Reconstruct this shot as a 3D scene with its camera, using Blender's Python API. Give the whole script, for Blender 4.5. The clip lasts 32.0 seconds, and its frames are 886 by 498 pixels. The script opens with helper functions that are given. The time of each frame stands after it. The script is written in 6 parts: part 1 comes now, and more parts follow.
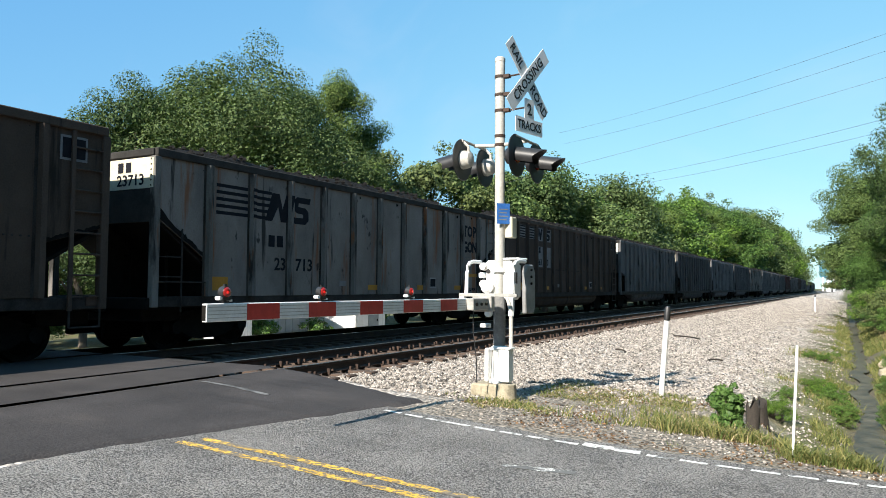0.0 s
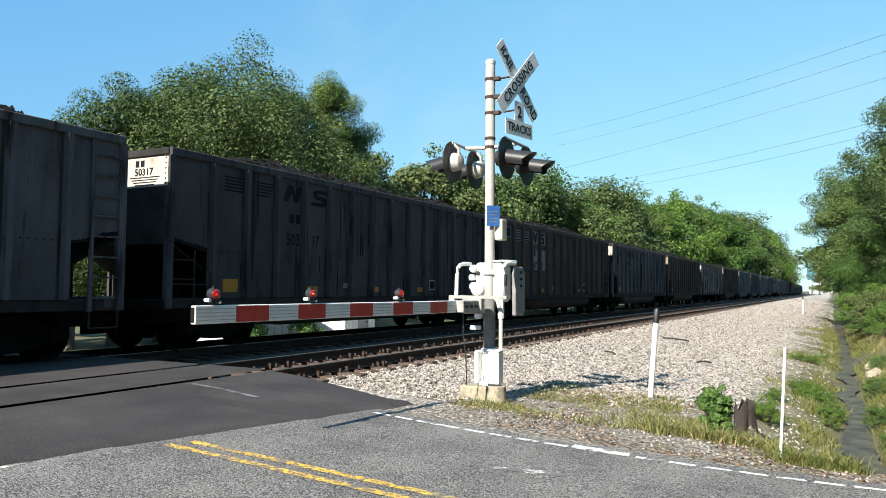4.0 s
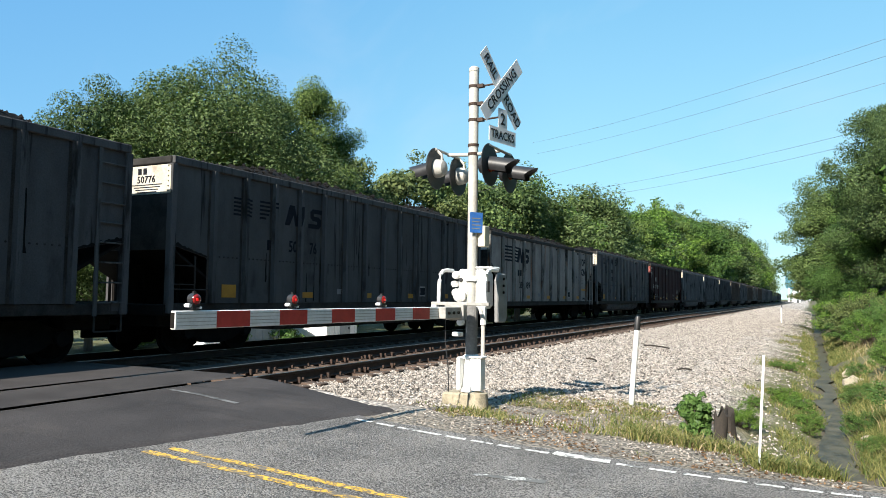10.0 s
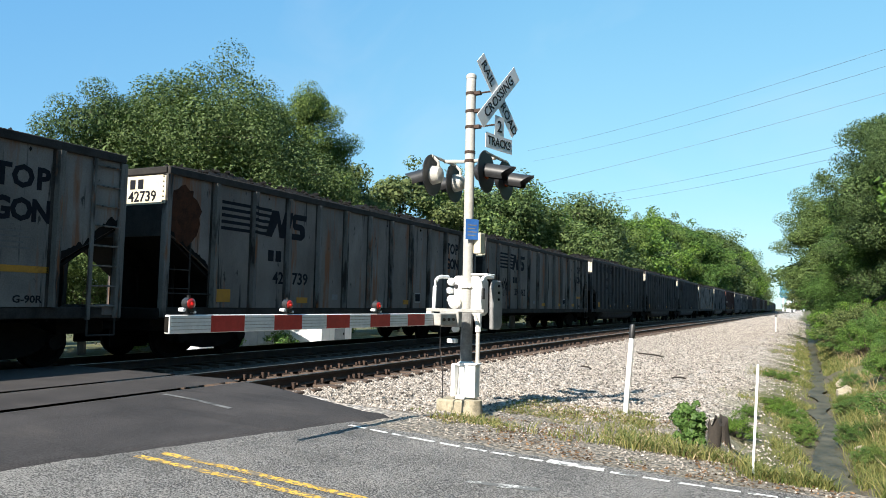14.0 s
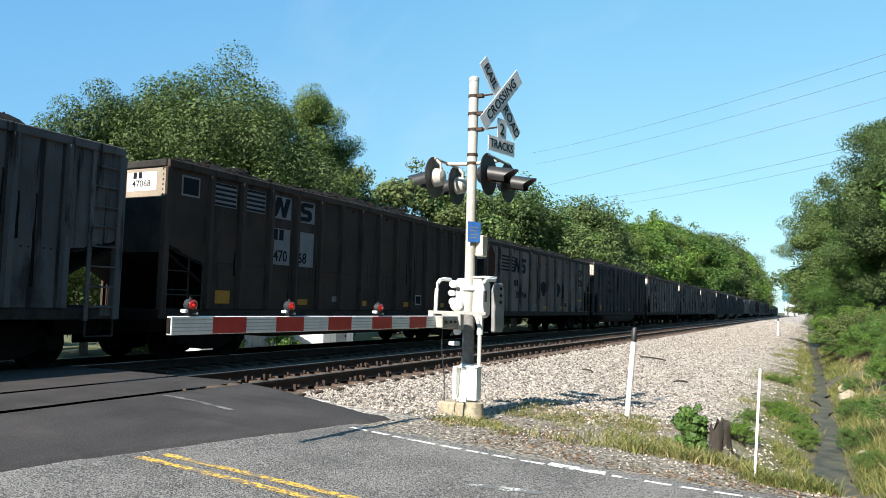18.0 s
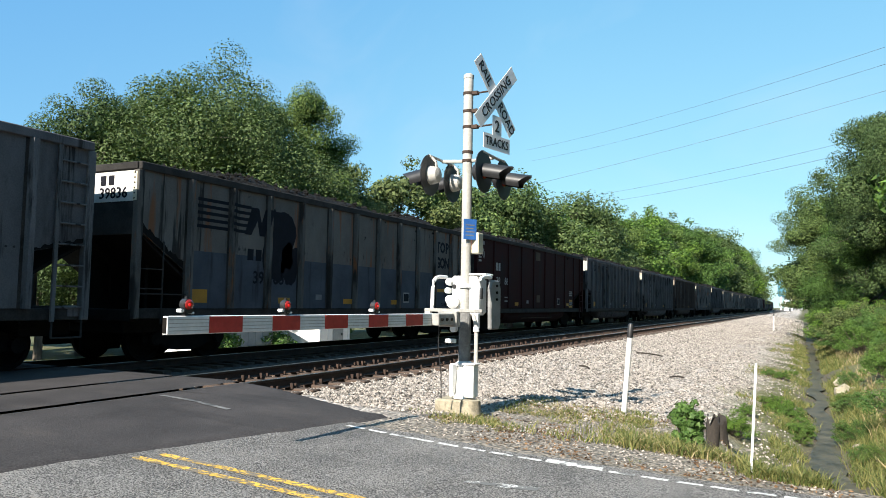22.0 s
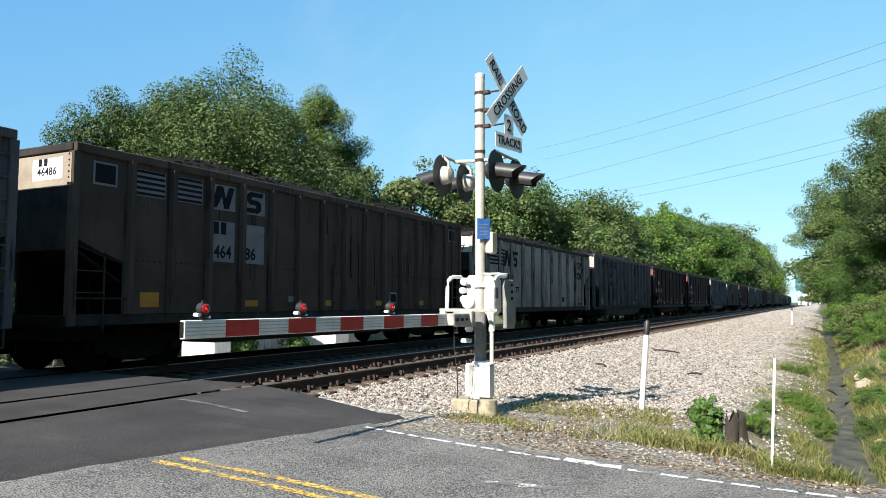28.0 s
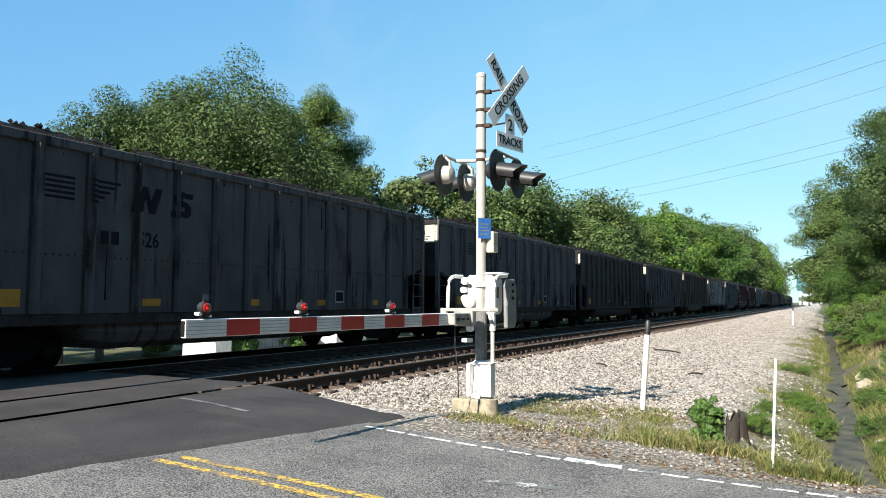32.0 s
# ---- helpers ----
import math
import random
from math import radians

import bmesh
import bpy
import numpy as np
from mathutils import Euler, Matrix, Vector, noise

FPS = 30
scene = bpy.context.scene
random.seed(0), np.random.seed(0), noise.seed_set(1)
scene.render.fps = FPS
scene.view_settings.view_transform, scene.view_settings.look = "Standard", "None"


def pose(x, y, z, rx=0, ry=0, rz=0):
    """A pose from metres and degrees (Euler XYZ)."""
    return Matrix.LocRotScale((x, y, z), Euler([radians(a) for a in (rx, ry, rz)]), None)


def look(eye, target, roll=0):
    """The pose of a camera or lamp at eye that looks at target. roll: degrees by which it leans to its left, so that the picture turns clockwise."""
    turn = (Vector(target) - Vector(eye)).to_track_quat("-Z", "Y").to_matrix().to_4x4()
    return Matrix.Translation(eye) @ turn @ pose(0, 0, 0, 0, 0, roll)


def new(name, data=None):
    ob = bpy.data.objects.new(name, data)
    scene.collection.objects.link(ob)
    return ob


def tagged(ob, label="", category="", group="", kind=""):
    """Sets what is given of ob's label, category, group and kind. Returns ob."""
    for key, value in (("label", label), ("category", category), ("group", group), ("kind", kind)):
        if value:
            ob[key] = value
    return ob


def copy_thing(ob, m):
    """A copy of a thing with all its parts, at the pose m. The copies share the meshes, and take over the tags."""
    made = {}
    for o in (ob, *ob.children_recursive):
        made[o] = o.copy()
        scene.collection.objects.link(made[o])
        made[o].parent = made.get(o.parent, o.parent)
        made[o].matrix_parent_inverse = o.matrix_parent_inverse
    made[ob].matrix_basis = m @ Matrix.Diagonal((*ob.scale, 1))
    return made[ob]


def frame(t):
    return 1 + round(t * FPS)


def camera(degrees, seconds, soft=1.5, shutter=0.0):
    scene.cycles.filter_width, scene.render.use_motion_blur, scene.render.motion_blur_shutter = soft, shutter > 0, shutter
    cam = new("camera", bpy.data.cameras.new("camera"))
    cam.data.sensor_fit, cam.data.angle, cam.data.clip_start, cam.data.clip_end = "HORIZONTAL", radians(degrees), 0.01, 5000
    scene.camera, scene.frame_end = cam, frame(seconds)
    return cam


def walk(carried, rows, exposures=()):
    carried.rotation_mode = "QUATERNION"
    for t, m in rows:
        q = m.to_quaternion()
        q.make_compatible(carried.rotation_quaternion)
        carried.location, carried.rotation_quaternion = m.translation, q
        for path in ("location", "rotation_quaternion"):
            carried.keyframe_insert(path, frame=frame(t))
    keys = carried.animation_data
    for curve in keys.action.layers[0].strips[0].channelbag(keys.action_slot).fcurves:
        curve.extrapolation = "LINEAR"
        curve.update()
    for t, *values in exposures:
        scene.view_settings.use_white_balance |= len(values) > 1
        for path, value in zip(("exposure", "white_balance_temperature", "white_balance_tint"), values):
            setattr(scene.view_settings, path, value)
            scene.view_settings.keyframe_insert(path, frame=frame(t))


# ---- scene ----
# ---- camera ----
PATH = [(0.0, 92.905, -0.371, 28.764), (0.5, 93.008, -0.342, 29.064), (1.0, 93.059, -0.385, 29.409), (1.5, 93.040, -0.527, 29.364), (2.0, 92.837, -0.462, 28.912), (2.5, 92.680, -0.270, 28.613), (3.0, 92.935, -0.274, 28.445), (3.5, 93.131, -0.249, 28.080), (5.5, 92.926, -0.809, 28.017), (6.0, 93.102, -0.646, 28.137), (6.5, 93.017, -0.601, 28.310), (7.0, 93.110, -0.713, 28.352), (7.5, 93.158, -0.632, 28.390), (8.0, 93.182, -0.492, 27.999), (8.5, 93.250, -0.209, 27.603), (9.0, 93.263, -0.109, 27.324), (9.5, 93.397, -0.420, 26.909), (10.0, 93.584, -0.725, 26.615), (10.5, 93.755, -1.005, 26.690), (11.0, 94.014, -0.837, 26.872), (11.5, 93.908, -0.715, 26.933), (12.0, 93.766, -0.674, 26.924), (12.5, 93.796, -0.440, 26.857), (13.0, 93.894, -0.333, 26.770), (13.5, 94.010, -0.861, 26.435), (14.0, 94.097, -1.244, 26.238), (14.5, 94.152, -1.212, 26.142), (16.5, 94.299, -1.017, 26.004), (17.0, 94.410, -1.227, 26.146), (17.5, 94.370, -1.169, 26.275), (18.0, 94.282, -1.484, 26.382), (18.5, 94.322, -1.346, 26.390), (19.0, 94.235, -1.411, 26.459), (19.5, 94.144, -1.606, 26.325), (20.0, 94.345, -1.263, 26.483), (20.5, 94.323, -1.272, 26.326), (21.0, 94.291, -1.347, 26.234), (21.5, 94.139, -1.329, 26.336), (22.0, 94.103, -1.037, 26.096), (22.5, 94.250, -0.207, 26.339), (23.0, 94.311, 0.029, 26.704), (23.5, 94.356, 0.018, 26.808), (24.0, 94.138, -0.015, 26.982), (24.5, 94.027, -0.174, 26.968), (25.0, 94.166, -0.244, 27.101), (25.5, 94.122, -0.210, 26.934), (27.5, 93.967, -0.242, 27.330), (28.0, 94.101, -0.097, 27.257), (28.5, 94.021, -0.230, 27.137), (29.0, 94.020, -0.262, 27.244), (29.5, 94.174, -0.462, 27.191), (30.0, 94.281, -0.258, 27.375), (30.5, 94.216, -0.058, 27.386), (31.0, 94.058, -0.354, 27.095), (31.5, 93.988, -0.232, 27.223), (32.0, 94.062, -0.191, 27.325)]
ZC = 1.313
cam = camera(62.19, 32.0, soft=0.9, shutter=0.0)
walk(cam, [(t, pose(0, 0, ZC, a, b, c)) for t, a, b, c in PATH])

# ---- light ----
SUN_FROM = Vector((-0.1140, -0.8112, 0.5736))
world = bpy.data.worlds.new("sky")
scene.world = world
world.use_nodes = True
wn, wl = world.node_tree.nodes, world.node_tree.links
sky = wn.new("ShaderNodeTexSky")
sky.sky_type = "NISHITA"
sky.sun_disc = False
sky.sun_elevation = radians(35.0)
sky.sun_rotation = radians(188.0)
sky.air_density, sky.dust_density, sky.ozone_density = 1.0, 0.0, 3.5
tc = wn.new("ShaderNodeTexCoord")
sep = wn.new("ShaderNodeSeparateXYZ")
wl.new(tc.outputs["Generated"], sep.inputs[0])
haze = wn.new("ShaderNodeValToRGB")
haze.color_ramp.elements[0].position, haze.color_ramp.elements[0].color = 0.0, (2.2, 4.35, 4.7, 1)
haze.color_ramp.elements[1].position, haze.color_ramp.elements[1].color = 0.45, (0.95, 2.75, 4.45, 1)
wl.new(sep.outputs[2], haze.inputs[0])
mapping = wn.new("ShaderNodeMapping")
mapping.inputs["Rotation"].default_value = (0.3, 0.5, 0.4)
mapping.inputs["Scale"].default_value = (1.2, 5.0, 3.0)
wl.new(tc.outputs["Generated"], mapping.inputs[0])
wisp = wn.new("ShaderNodeTexNoise")
wisp.inputs["Scale"].default_value, wisp.inputs["Detail"].default_value, wisp.inputs["Distortion"].default_value = 1.6, 6, 0.6
wl.new(mapping.outputs[0], wisp.inputs[0])
thin = wn.new("ShaderNodeMapRange")
thin.inputs["From Min"].default_value, thin.inputs["From Max"].default_value, thin.inputs["To Max"].default_value = 0.5, 0.78, 0.22
wl.new(wisp.outputs[0], thin.inputs[0])
mix_sky = wn.new("ShaderNodeMixRGB")
mix_sky.inputs[0].default_value = 0.8
wl.new(sky.outputs[0], mix_sky.inputs[1])
wl.new(haze.outputs[0], mix_sky.inputs[2])
cirrus = wn.new("ShaderNodeMixRGB")
wl.new(thin.outputs[0], cirrus.inputs[0])
wl.new(mix_sky.outputs[0], cirrus.inputs[1])
cirrus.inputs[2].default_value = (4.2, 4.6, 5.0, 1)
aside = wn.new("ShaderNodeMath")
aside.operation = "ABSOLUTE"
wl.new(sep.outputs[0], aside.inputs[0])
deep = wn.new("ShaderNodeMapRange")
deep.inputs["From Min"].default_value, deep.inputs["From Max"].default_value = 0.3, 0.95
wl.new(aside.outputs[0], deep.inputs[0])
blue = wn.new("ShaderNodeMixRGB")
blue.blend_type = "MULTIPLY"
blue.inputs[2].default_value = (0.62, 0.74, 0.94, 1)
wl.new(deep.outputs[0], blue.inputs[0])
wl.new(cirrus.outputs[0], blue.inputs[1])
wl.new(blue.outputs[0], wn["Background"].inputs[0])
wn["Background"].inputs[1].default_value = 0.092
sun = new("sun", bpy.data.lights.new("sun", "SUN"))
sun.data.energy, sun.data.angle, sun.data.color = 5.0, radians(0.5), (1.0, 0.925, 0.82)
sun.matrix_world = look((0, 0, 60), Vector((0, 0, 60)) - SUN_FROM)
scene.view_settings.exposure = 1.2


# ---- mesh tools ----
class Geo:
    """Collects plain polygons and turns them into one mesh."""

    def __init__(self):
        self.v, self.f = [], []

    def add(self, verts, faces):
        n = len(self.v)
        self.v += [tuple(p) for p in verts]
        self.f += [tuple(i + n for i in q) for q in faces]
        return self

    def box(self, x0, x1, y0, y1, z0, z1, m=None):
        vs = [Vector(p) for p in ((x0, y0, z0), (x1, y0, z0), (x1, y1, z0), (x0, y1, z0), (x0, y0, z1), (x1, y0, z1), (x1, y1, z1), (x0, y1, z1))]
        if m is not None:
            vs = [m @ p for p in vs]
        return self.add(vs, ((0, 3, 2, 1), (4, 5, 6, 7), (0, 1, 5, 4), (1, 2, 6, 5), (2, 3, 7, 6), (3, 0, 4, 7)))

    def cyl(self, p0, p1, r0, r1=None, n=10, caps=True):
        p0, p1 = Vector(p0), Vector(p1)
        r1 = r0 if r1 is None else r1
        q = (p1 - p0).to_track_quat("Z", "Y")
        vs = []
        for p, r in ((p0, r0), (p1, r1)):
            for i in range(n):
                a = 2 * math.pi * i / n
                vs.append(p + q @ Vector((r * math.cos(a), r * math.sin(a), 0)))
        fs = [(i, (i + 1) % n, n + (i + 1) % n, n + i) for i in range(n)]
        if caps:
            fs += [tuple(range(n - 1, -1, -1)), tuple(range(n, 2 * n))]
        return self.add(vs, fs)

    def tube(self, pts, r, n=6):
        for a, b in zip(pts, pts[1:]):
            self.cyl(a, b, r, n=n)
        return self

    def sweep(self, pts, r, n=6):
        """One unbroken round bar along the points."""
        pts = [Vector(p) for p in pts]
        vs = []
        for i, p in enumerate(pts):
            d = (pts[min(i + 1, len(pts) - 1)] - pts[max(i - 1, 0)]).normalized()
            u = d.cross(Vector((0.13, 0.31, 0.94))).normalized()
            w = d.cross(u)
            vs += [p + u * (r * math.cos(2 * math.pi * k / n)) + w * (r * math.sin(2 * math.pi * k / n)) for k in range(n)]
        fs = [(i * n + k, i * n + (k + 1) % n, (i + 1) * n + (k + 1) % n, (i + 1) * n + k) for i in range(len(pts) - 1) for k in range(n)]
        fs += [tuple(range(n - 1, -1, -1)), tuple(range((len(pts) - 1) * n, len(pts) * n))]
        return self.add(vs, fs)

    def lathe(self, prof, n=16, m=None):
        """prof: (radius, height) pairs round the z axis."""
        vs, k = [], len(prof)
        for r, z in prof:
            for i in range(n):
                a = 2 * math.pi * i / n
                p = Vector((r * math.cos(a), r * math.sin(a), z))
                vs.append(m @ p if m is not None else p)
        fs = []
        for j in range(k - 1):
            for i in range(n):
                fs.append((j * n + i, j * n + (i + 1) % n, (j + 1) * n + (i + 1) % n, (j + 1) * n + i))
        fs += [tuple(range(n - 1, -1, -1)), tuple(range((k - 1) * n, k * n))]
        return self.add(vs, fs)

    def prism(self, poly, a, b, axis="x", m=None):
        """poly in the two other axes, extruded from a to b along axis."""
        def put(u, v, w):
            p = {"x": (w, u, v), "y": (u, w, v), "z": (u, v, w)}[axis]
            return m @ Vector(p) if m is not None else Vector(p)
        k = len(poly)
        vs = [put(u, v, a) for u, v in poly] + [put(u, v, b) for u, v in poly]
        fs = [(i, (i + 1) % k, k + (i + 1) % k, k + i) for i in range(k)]
        fs += [tuple(range(k - 1, -1, -1)), tuple(range(k, 2 * k))]
        return self.add(vs, fs)

    def mesh(self, name, mat, bevel=0.0, smooth=False):
        me = bpy.data.meshes.new(name)
        me.from_pydata(self.v, [], self.f)
        bm = bmesh.new()
        bm.from_mesh(me)
        if len(self.f) < 4000:
            bmesh.ops.recalc_face_normals(bm, faces=bm.faces)
        if bevel:
            bmesh.ops.bevel(bm, geom=bm.edges[:], offset=bevel, segments=1, affect="EDGES", clamp_overlap=True)
        bm.to_mesh(me)
        bm.free()
        if smooth:
            me.shade_smooth()
            me.set_sharp_from_angle(angle=radians(40))
        me.materials.append(mat)
        return me


def part(name, geo, mat, parent=None, label="", bevel=0.0, smooth=False, kind="", at=None):
    ob = new(name, geo.mesh(name, mat, bevel, smooth) if isinstance(geo, Geo) else geo)
    ob.parent = parent
    if at is not None:
        ob.matrix_basis = at
    return tagged(ob, label, kind=kind)


def thing(name, label, category, m=None, group="", kind=""):
    ob = new(name)
    ob.empty_display_size = 0.2
    if m is not None:
        ob.matrix_basis = m
    return tagged(ob, label, category, group, kind)


GLYPHS = {}


def writing(name, text, size, mat, parent, m, depth=0.003, squeeze=1.0, bold=0.015):
    """Raised lettering in the built-in font, centred on the pose m."""
    key = (text, size, mat.name, squeeze, bold)
    if key not in GLYPHS:
        cu = bpy.data.curves.new("text", "FONT")
        cu.body, cu.size, cu.align_x, cu.align_y, cu.extrude = text, size, "CENTER", "CENTER", depth
        cu.resolution_u = 2
        cu.offset = size * bold
        ob = new("text", cu)
        me = bpy.data.meshes.new_from_object(ob.evaluated_get(bpy.context.evaluated_depsgraph_get()))
        bpy.data.objects.remove(ob)
        me.transform(Matrix.Diagonal((squeeze, 1, 1, 1)))
        me.materials.clear()
        me.materials.append(mat)
        GLYPHS[key] = me
    return part(name, GLYPHS[key], mat, parent, at=m)


# ---- materials ----
def surf(name, dark, light, scale=3.0, rough=0.7, metal=0.0, bump=0.15, fine=40.0, stretch=(1, 1, 1), tint=False,
         stain=None, stain_scale=1.5, stain_stretch=(1, 1, 1), stain_at=0.58, coords="Object", bump_size=0.01, spec=0.5, weights=(0.9, 0.45)):
    ma = bpy.data.materials.new(name)
    ma.use_nodes = True
    ns, ls = ma.node_tree.nodes, ma.node_tree.links
    bs = ns["Principled BSDF"]
    tc = ns.new("ShaderNodeTexCoord")
    src = tc.outputs[coords]
    info = None
    if tint:
        info = ns.new("ShaderNodeObjectInfo")
        off = ns.new("ShaderNodeVectorMath")
        off.operation = "MULTIPLY_ADD"
        ls.new(info.outputs["Alpha"], off.inputs[0])
        off.inputs[1].default_value = (0, 370, 41)
        ls.new(src, off.inputs[2])
        src = off.outputs[0]

    def tex(sc, st, detail=5.0):
        mp = ns.new("ShaderNodeMapping")
        mp.inputs["Scale"].default_value = st
        ls.new(src, mp.inputs["Vector"])
        no = ns.new("ShaderNodeTexNoise")
        no.inputs["Scale"].default_value, no.inputs["Detail"].default_value = sc, detail
        no.inputs["Roughness"].default_value = 0.62
        ls.new(mp.outputs[0], no.inputs["Vector"])
        return no.outputs[0]

    big, small = tex(scale, stretch), tex(fine, (1, 1, 1), 3.0)
    mixv = ns.new("ShaderNodeMath")
    mixv.operation = "MULTIPLY_ADD"
    ls.new(small, mixv.inputs[0])
    mixv.inputs[1].default_value = weights[1]
    half = ns.new("ShaderNodeMath")
    half.operation = "MULTIPLY_ADD"
    ls.new(big, half.inputs[0])
    half.inputs[1].default_value, half.inputs[2].default_value = weights[0], -(sum(weights) - 1) / 2
    ls.new(half.outputs[0], mixv.inputs[2])
    ramp = ns.new("ShaderNodeValToRGB")
    ramp.color_ramp.elements[0].position, ramp.color_ramp.elements[1].position = 0.3, 0.72
    ramp.color_ramp.elements[0].color = (*dark, 1)
    ramp.color_ramp.elements[1].color = (*light, 1)
    ls.new(mixv.outputs[0], ramp.inputs[0])
    col = ramp.outputs[0]
    if tint:
        mu = ns.new("ShaderNodeMixRGB")
        mu.blend_type = "MULTIPLY"
        mu.inputs[0].default_value = 1
        ls.new(col, mu.inputs[1])
        ls.new(info.outputs["Color"], mu.inputs[2])
        col = mu.outputs[0]
    for st in (stain or ()):
        colour, sc, stv, at, soft, amount = st
        sv = tex(sc, stv, 6.0)
        mr = ns.new("ShaderNodeMapRange")
        mr.inputs["From Min"].default_value, mr.inputs["From Max"].default_value = at, at + soft
        mr.inputs["To Max"].default_value = amount
        ls.new(sv, mr.inputs["Value"])
        mu = ns.new("ShaderNodeMixRGB")
        ls.new(mr.outputs[0], mu.inputs[0])
        ls.new(col, mu.inputs[1])
        mu.inputs[2].default_value = (*colour, 1)
        col = mu.outputs[0]
    ls.new(col, bs.inputs["Base Color"])
    rr = ns.new("ShaderNodeMapRange")
    rr.inputs["To Min"].default_value, rr.inputs["To Max"].default_value = max(0.05, rough - 0.12), min(1, rough + 0.12)
    ls.new(big, rr.inputs["Value"])
    ls.new(rr.outputs[0], bs.inputs["Roughness"])
    bs.inputs["Metallic"].default_value = metal
    bs.inputs["Specular IOR Level"].default_value = spec
    if bump:
        bu = ns.new("ShaderNodeBump")
        bu.inputs["Strength"].default_value, bu.inputs["Distance"].default_value = bump, bump_size
        ls.new(mixv.outputs[0], bu.inputs["Height"])
        ls.new(bu.outputs[0], bs.inputs["Normal"])
    return ma


def leafy(name, dark, light, gloss=0.5, through_light=0.24, varied=True):
    ma = bpy.data.materials.new(name)
    ma.use_nodes = True
    ns, ls = ma.node_tree.nodes, ma.node_tree.links
    bs, out = ns["Principled BSDF"], ns["Material Output"]
    ge = ns.new("ShaderNodeNewGeometry")
    ramp = ns.new("ShaderNodeValToRGB")
    ramp.color_ramp.elements[0].color = (*dark, 1)
    ramp.color_ramp.elements[1].color = (*light, 1)
    ls.new(ge.outputs["Random Per Island"], ramp.inputs[0])
    info = ns.new("ShaderNodeObjectInfo")
    hues = ns.new("ShaderNodeValToRGB")
    hues.color_ramp.interpolation = "CONSTANT"
    for k, (at, colour) in enumerate(((0.0, (1.0, 1.0, 1.0)), (0.30, (1.06, 0.92, 1.05)), (0.55, (0.72, 0.76, 0.86)), (0.75, (1.12, 1.10, 0.90)), (0.90, (1.22, 1.08, 1.55)))):
        el = hues.color_ramp.elements[k] if k < 2 else hues.color_ramp.elements.new(at)
        el.position, el.color = at, (*colour, 1)
    ls.new(info.outputs["Random"], hues.inputs[0])
    tone = ns.new("ShaderNodeMixRGB")
    tone.blend_type = "MULTIPLY"
    tone.inputs[0].default_value = 1.0 if varied else 0.0
    ls.new(ramp.outputs[0], tone.inputs[1])
    ls.new(hues.outputs[0], tone.inputs[2])
    ramp = tone
    ls.new(ramp.outputs[0], bs.inputs["Base Color"])
    bs.inputs["Roughness"].default_value = gloss
    bs.inputs["Specular IOR Level"].default_value = 0.16
    tr = ns.new("ShaderNodeBsdfTranslucent")
    br = ns.new("ShaderNodeMixRGB")
    br.blend_type = "MULTIPLY"
    br.inputs[0].default_value = 1
    ls.new(ramp.outputs[0], br.inputs[1])
    br.inputs[2].default_value = (1.2, 1.5, 0.6, 1)
    ls.new(br.outputs[0], tr.inputs[0])
    mx = ns.new("ShaderNodeMixShader")
    mx.inputs[0].default_value = through_light
    ls.new(bs.outputs[0], mx.inputs[1])
    ls.new(tr.outputs[0], mx.inputs[2])
    ls.new(mx.outputs[0], out.inputs[0])
    return ma


def glow(name, colour, strength):
    ma = bpy.data.materials.new(name)
    ma.use_nodes = True
    bs = ma.node_tree.nodes["Principled BSDF"]
    bs.inputs["Base Color"].default_value = (*colour, 1)
    bs.inputs["Emission Color"].default_value = (*colour, 1)
    bs.inputs["Emission Strength"].default_value = strength
    bs.inputs["Roughness"].default_value = 0.2
    return ma
# near-black base also carries the shade under the cars and in their end bays
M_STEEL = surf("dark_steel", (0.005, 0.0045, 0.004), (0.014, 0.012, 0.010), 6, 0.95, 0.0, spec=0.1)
M_RAIL = surf("rusty_rail", (0.022, 0.013, 0.009), (0.068, 0.038, 0.025), 5, 0.75, 0.2)
M_RAILTOP = surf("worn_rail_head", (0.25, 0.24, 0.23), (0.45, 0.44, 0.42), 4, 0.35, 0.9, bump=0.03)
M_TIE = surf("weathered_tie", (0.030, 0.019, 0.013), (0.105, 0.070, 0.050), 5, 0.9, stretch=(0.3, 3, 3), bump=0.5)
M_CONCRETE = surf("old_concrete", (0.22, 0.19, 0.13), (0.42, 0.37, 0.27), 6, 0.9, bump=0.4, stain=[((0.10, 0.09, 0.06), 7, (1, 1, 1), 0.55, 0.1, 0.6)])
M_ROAD = surf("grey_asphalt", (0.040, 0.038, 0.036), (0.31, 0.295, 0.275), 1.2, 0.85, bump=1.0, fine=64, weights=(0.5, 2.4), bump_size=0.012, stain=[((0.06, 0.058, 0.055), 0.9, (0.4, 1.6, 1), 0.55, 0.15, 0.45), ((0.05, 0.048, 0.045), 7, (1, 1, 1), 0.60, 0.08, 0.5), ((0.025, 0.024, 0.023), 22, (1, 1, 1), 0.62, 0.05, 0.7)])
M_NEWROAD = surf("fresh_asphalt", (0.022, 0.0198, 0.0195), (0.062, 0.0562, 0.0555), 0.9, 0.85, bump=0.7, fine=60, weights=(0.7, 1.1), spec=0.25, stain=[((0.075, 0.066, 0.060), 1.3, (0.5, 1.4, 1), 0.58, 0.15, 0.5), ((0.012, 0.011, 0.011), 0.8, (0.3, 1.6, 1), 0.58, 0.12, 0.6), ((0.11, 0.10, 0.09), 26, (1, 1, 1), 0.68, 0.05, 0.6)])
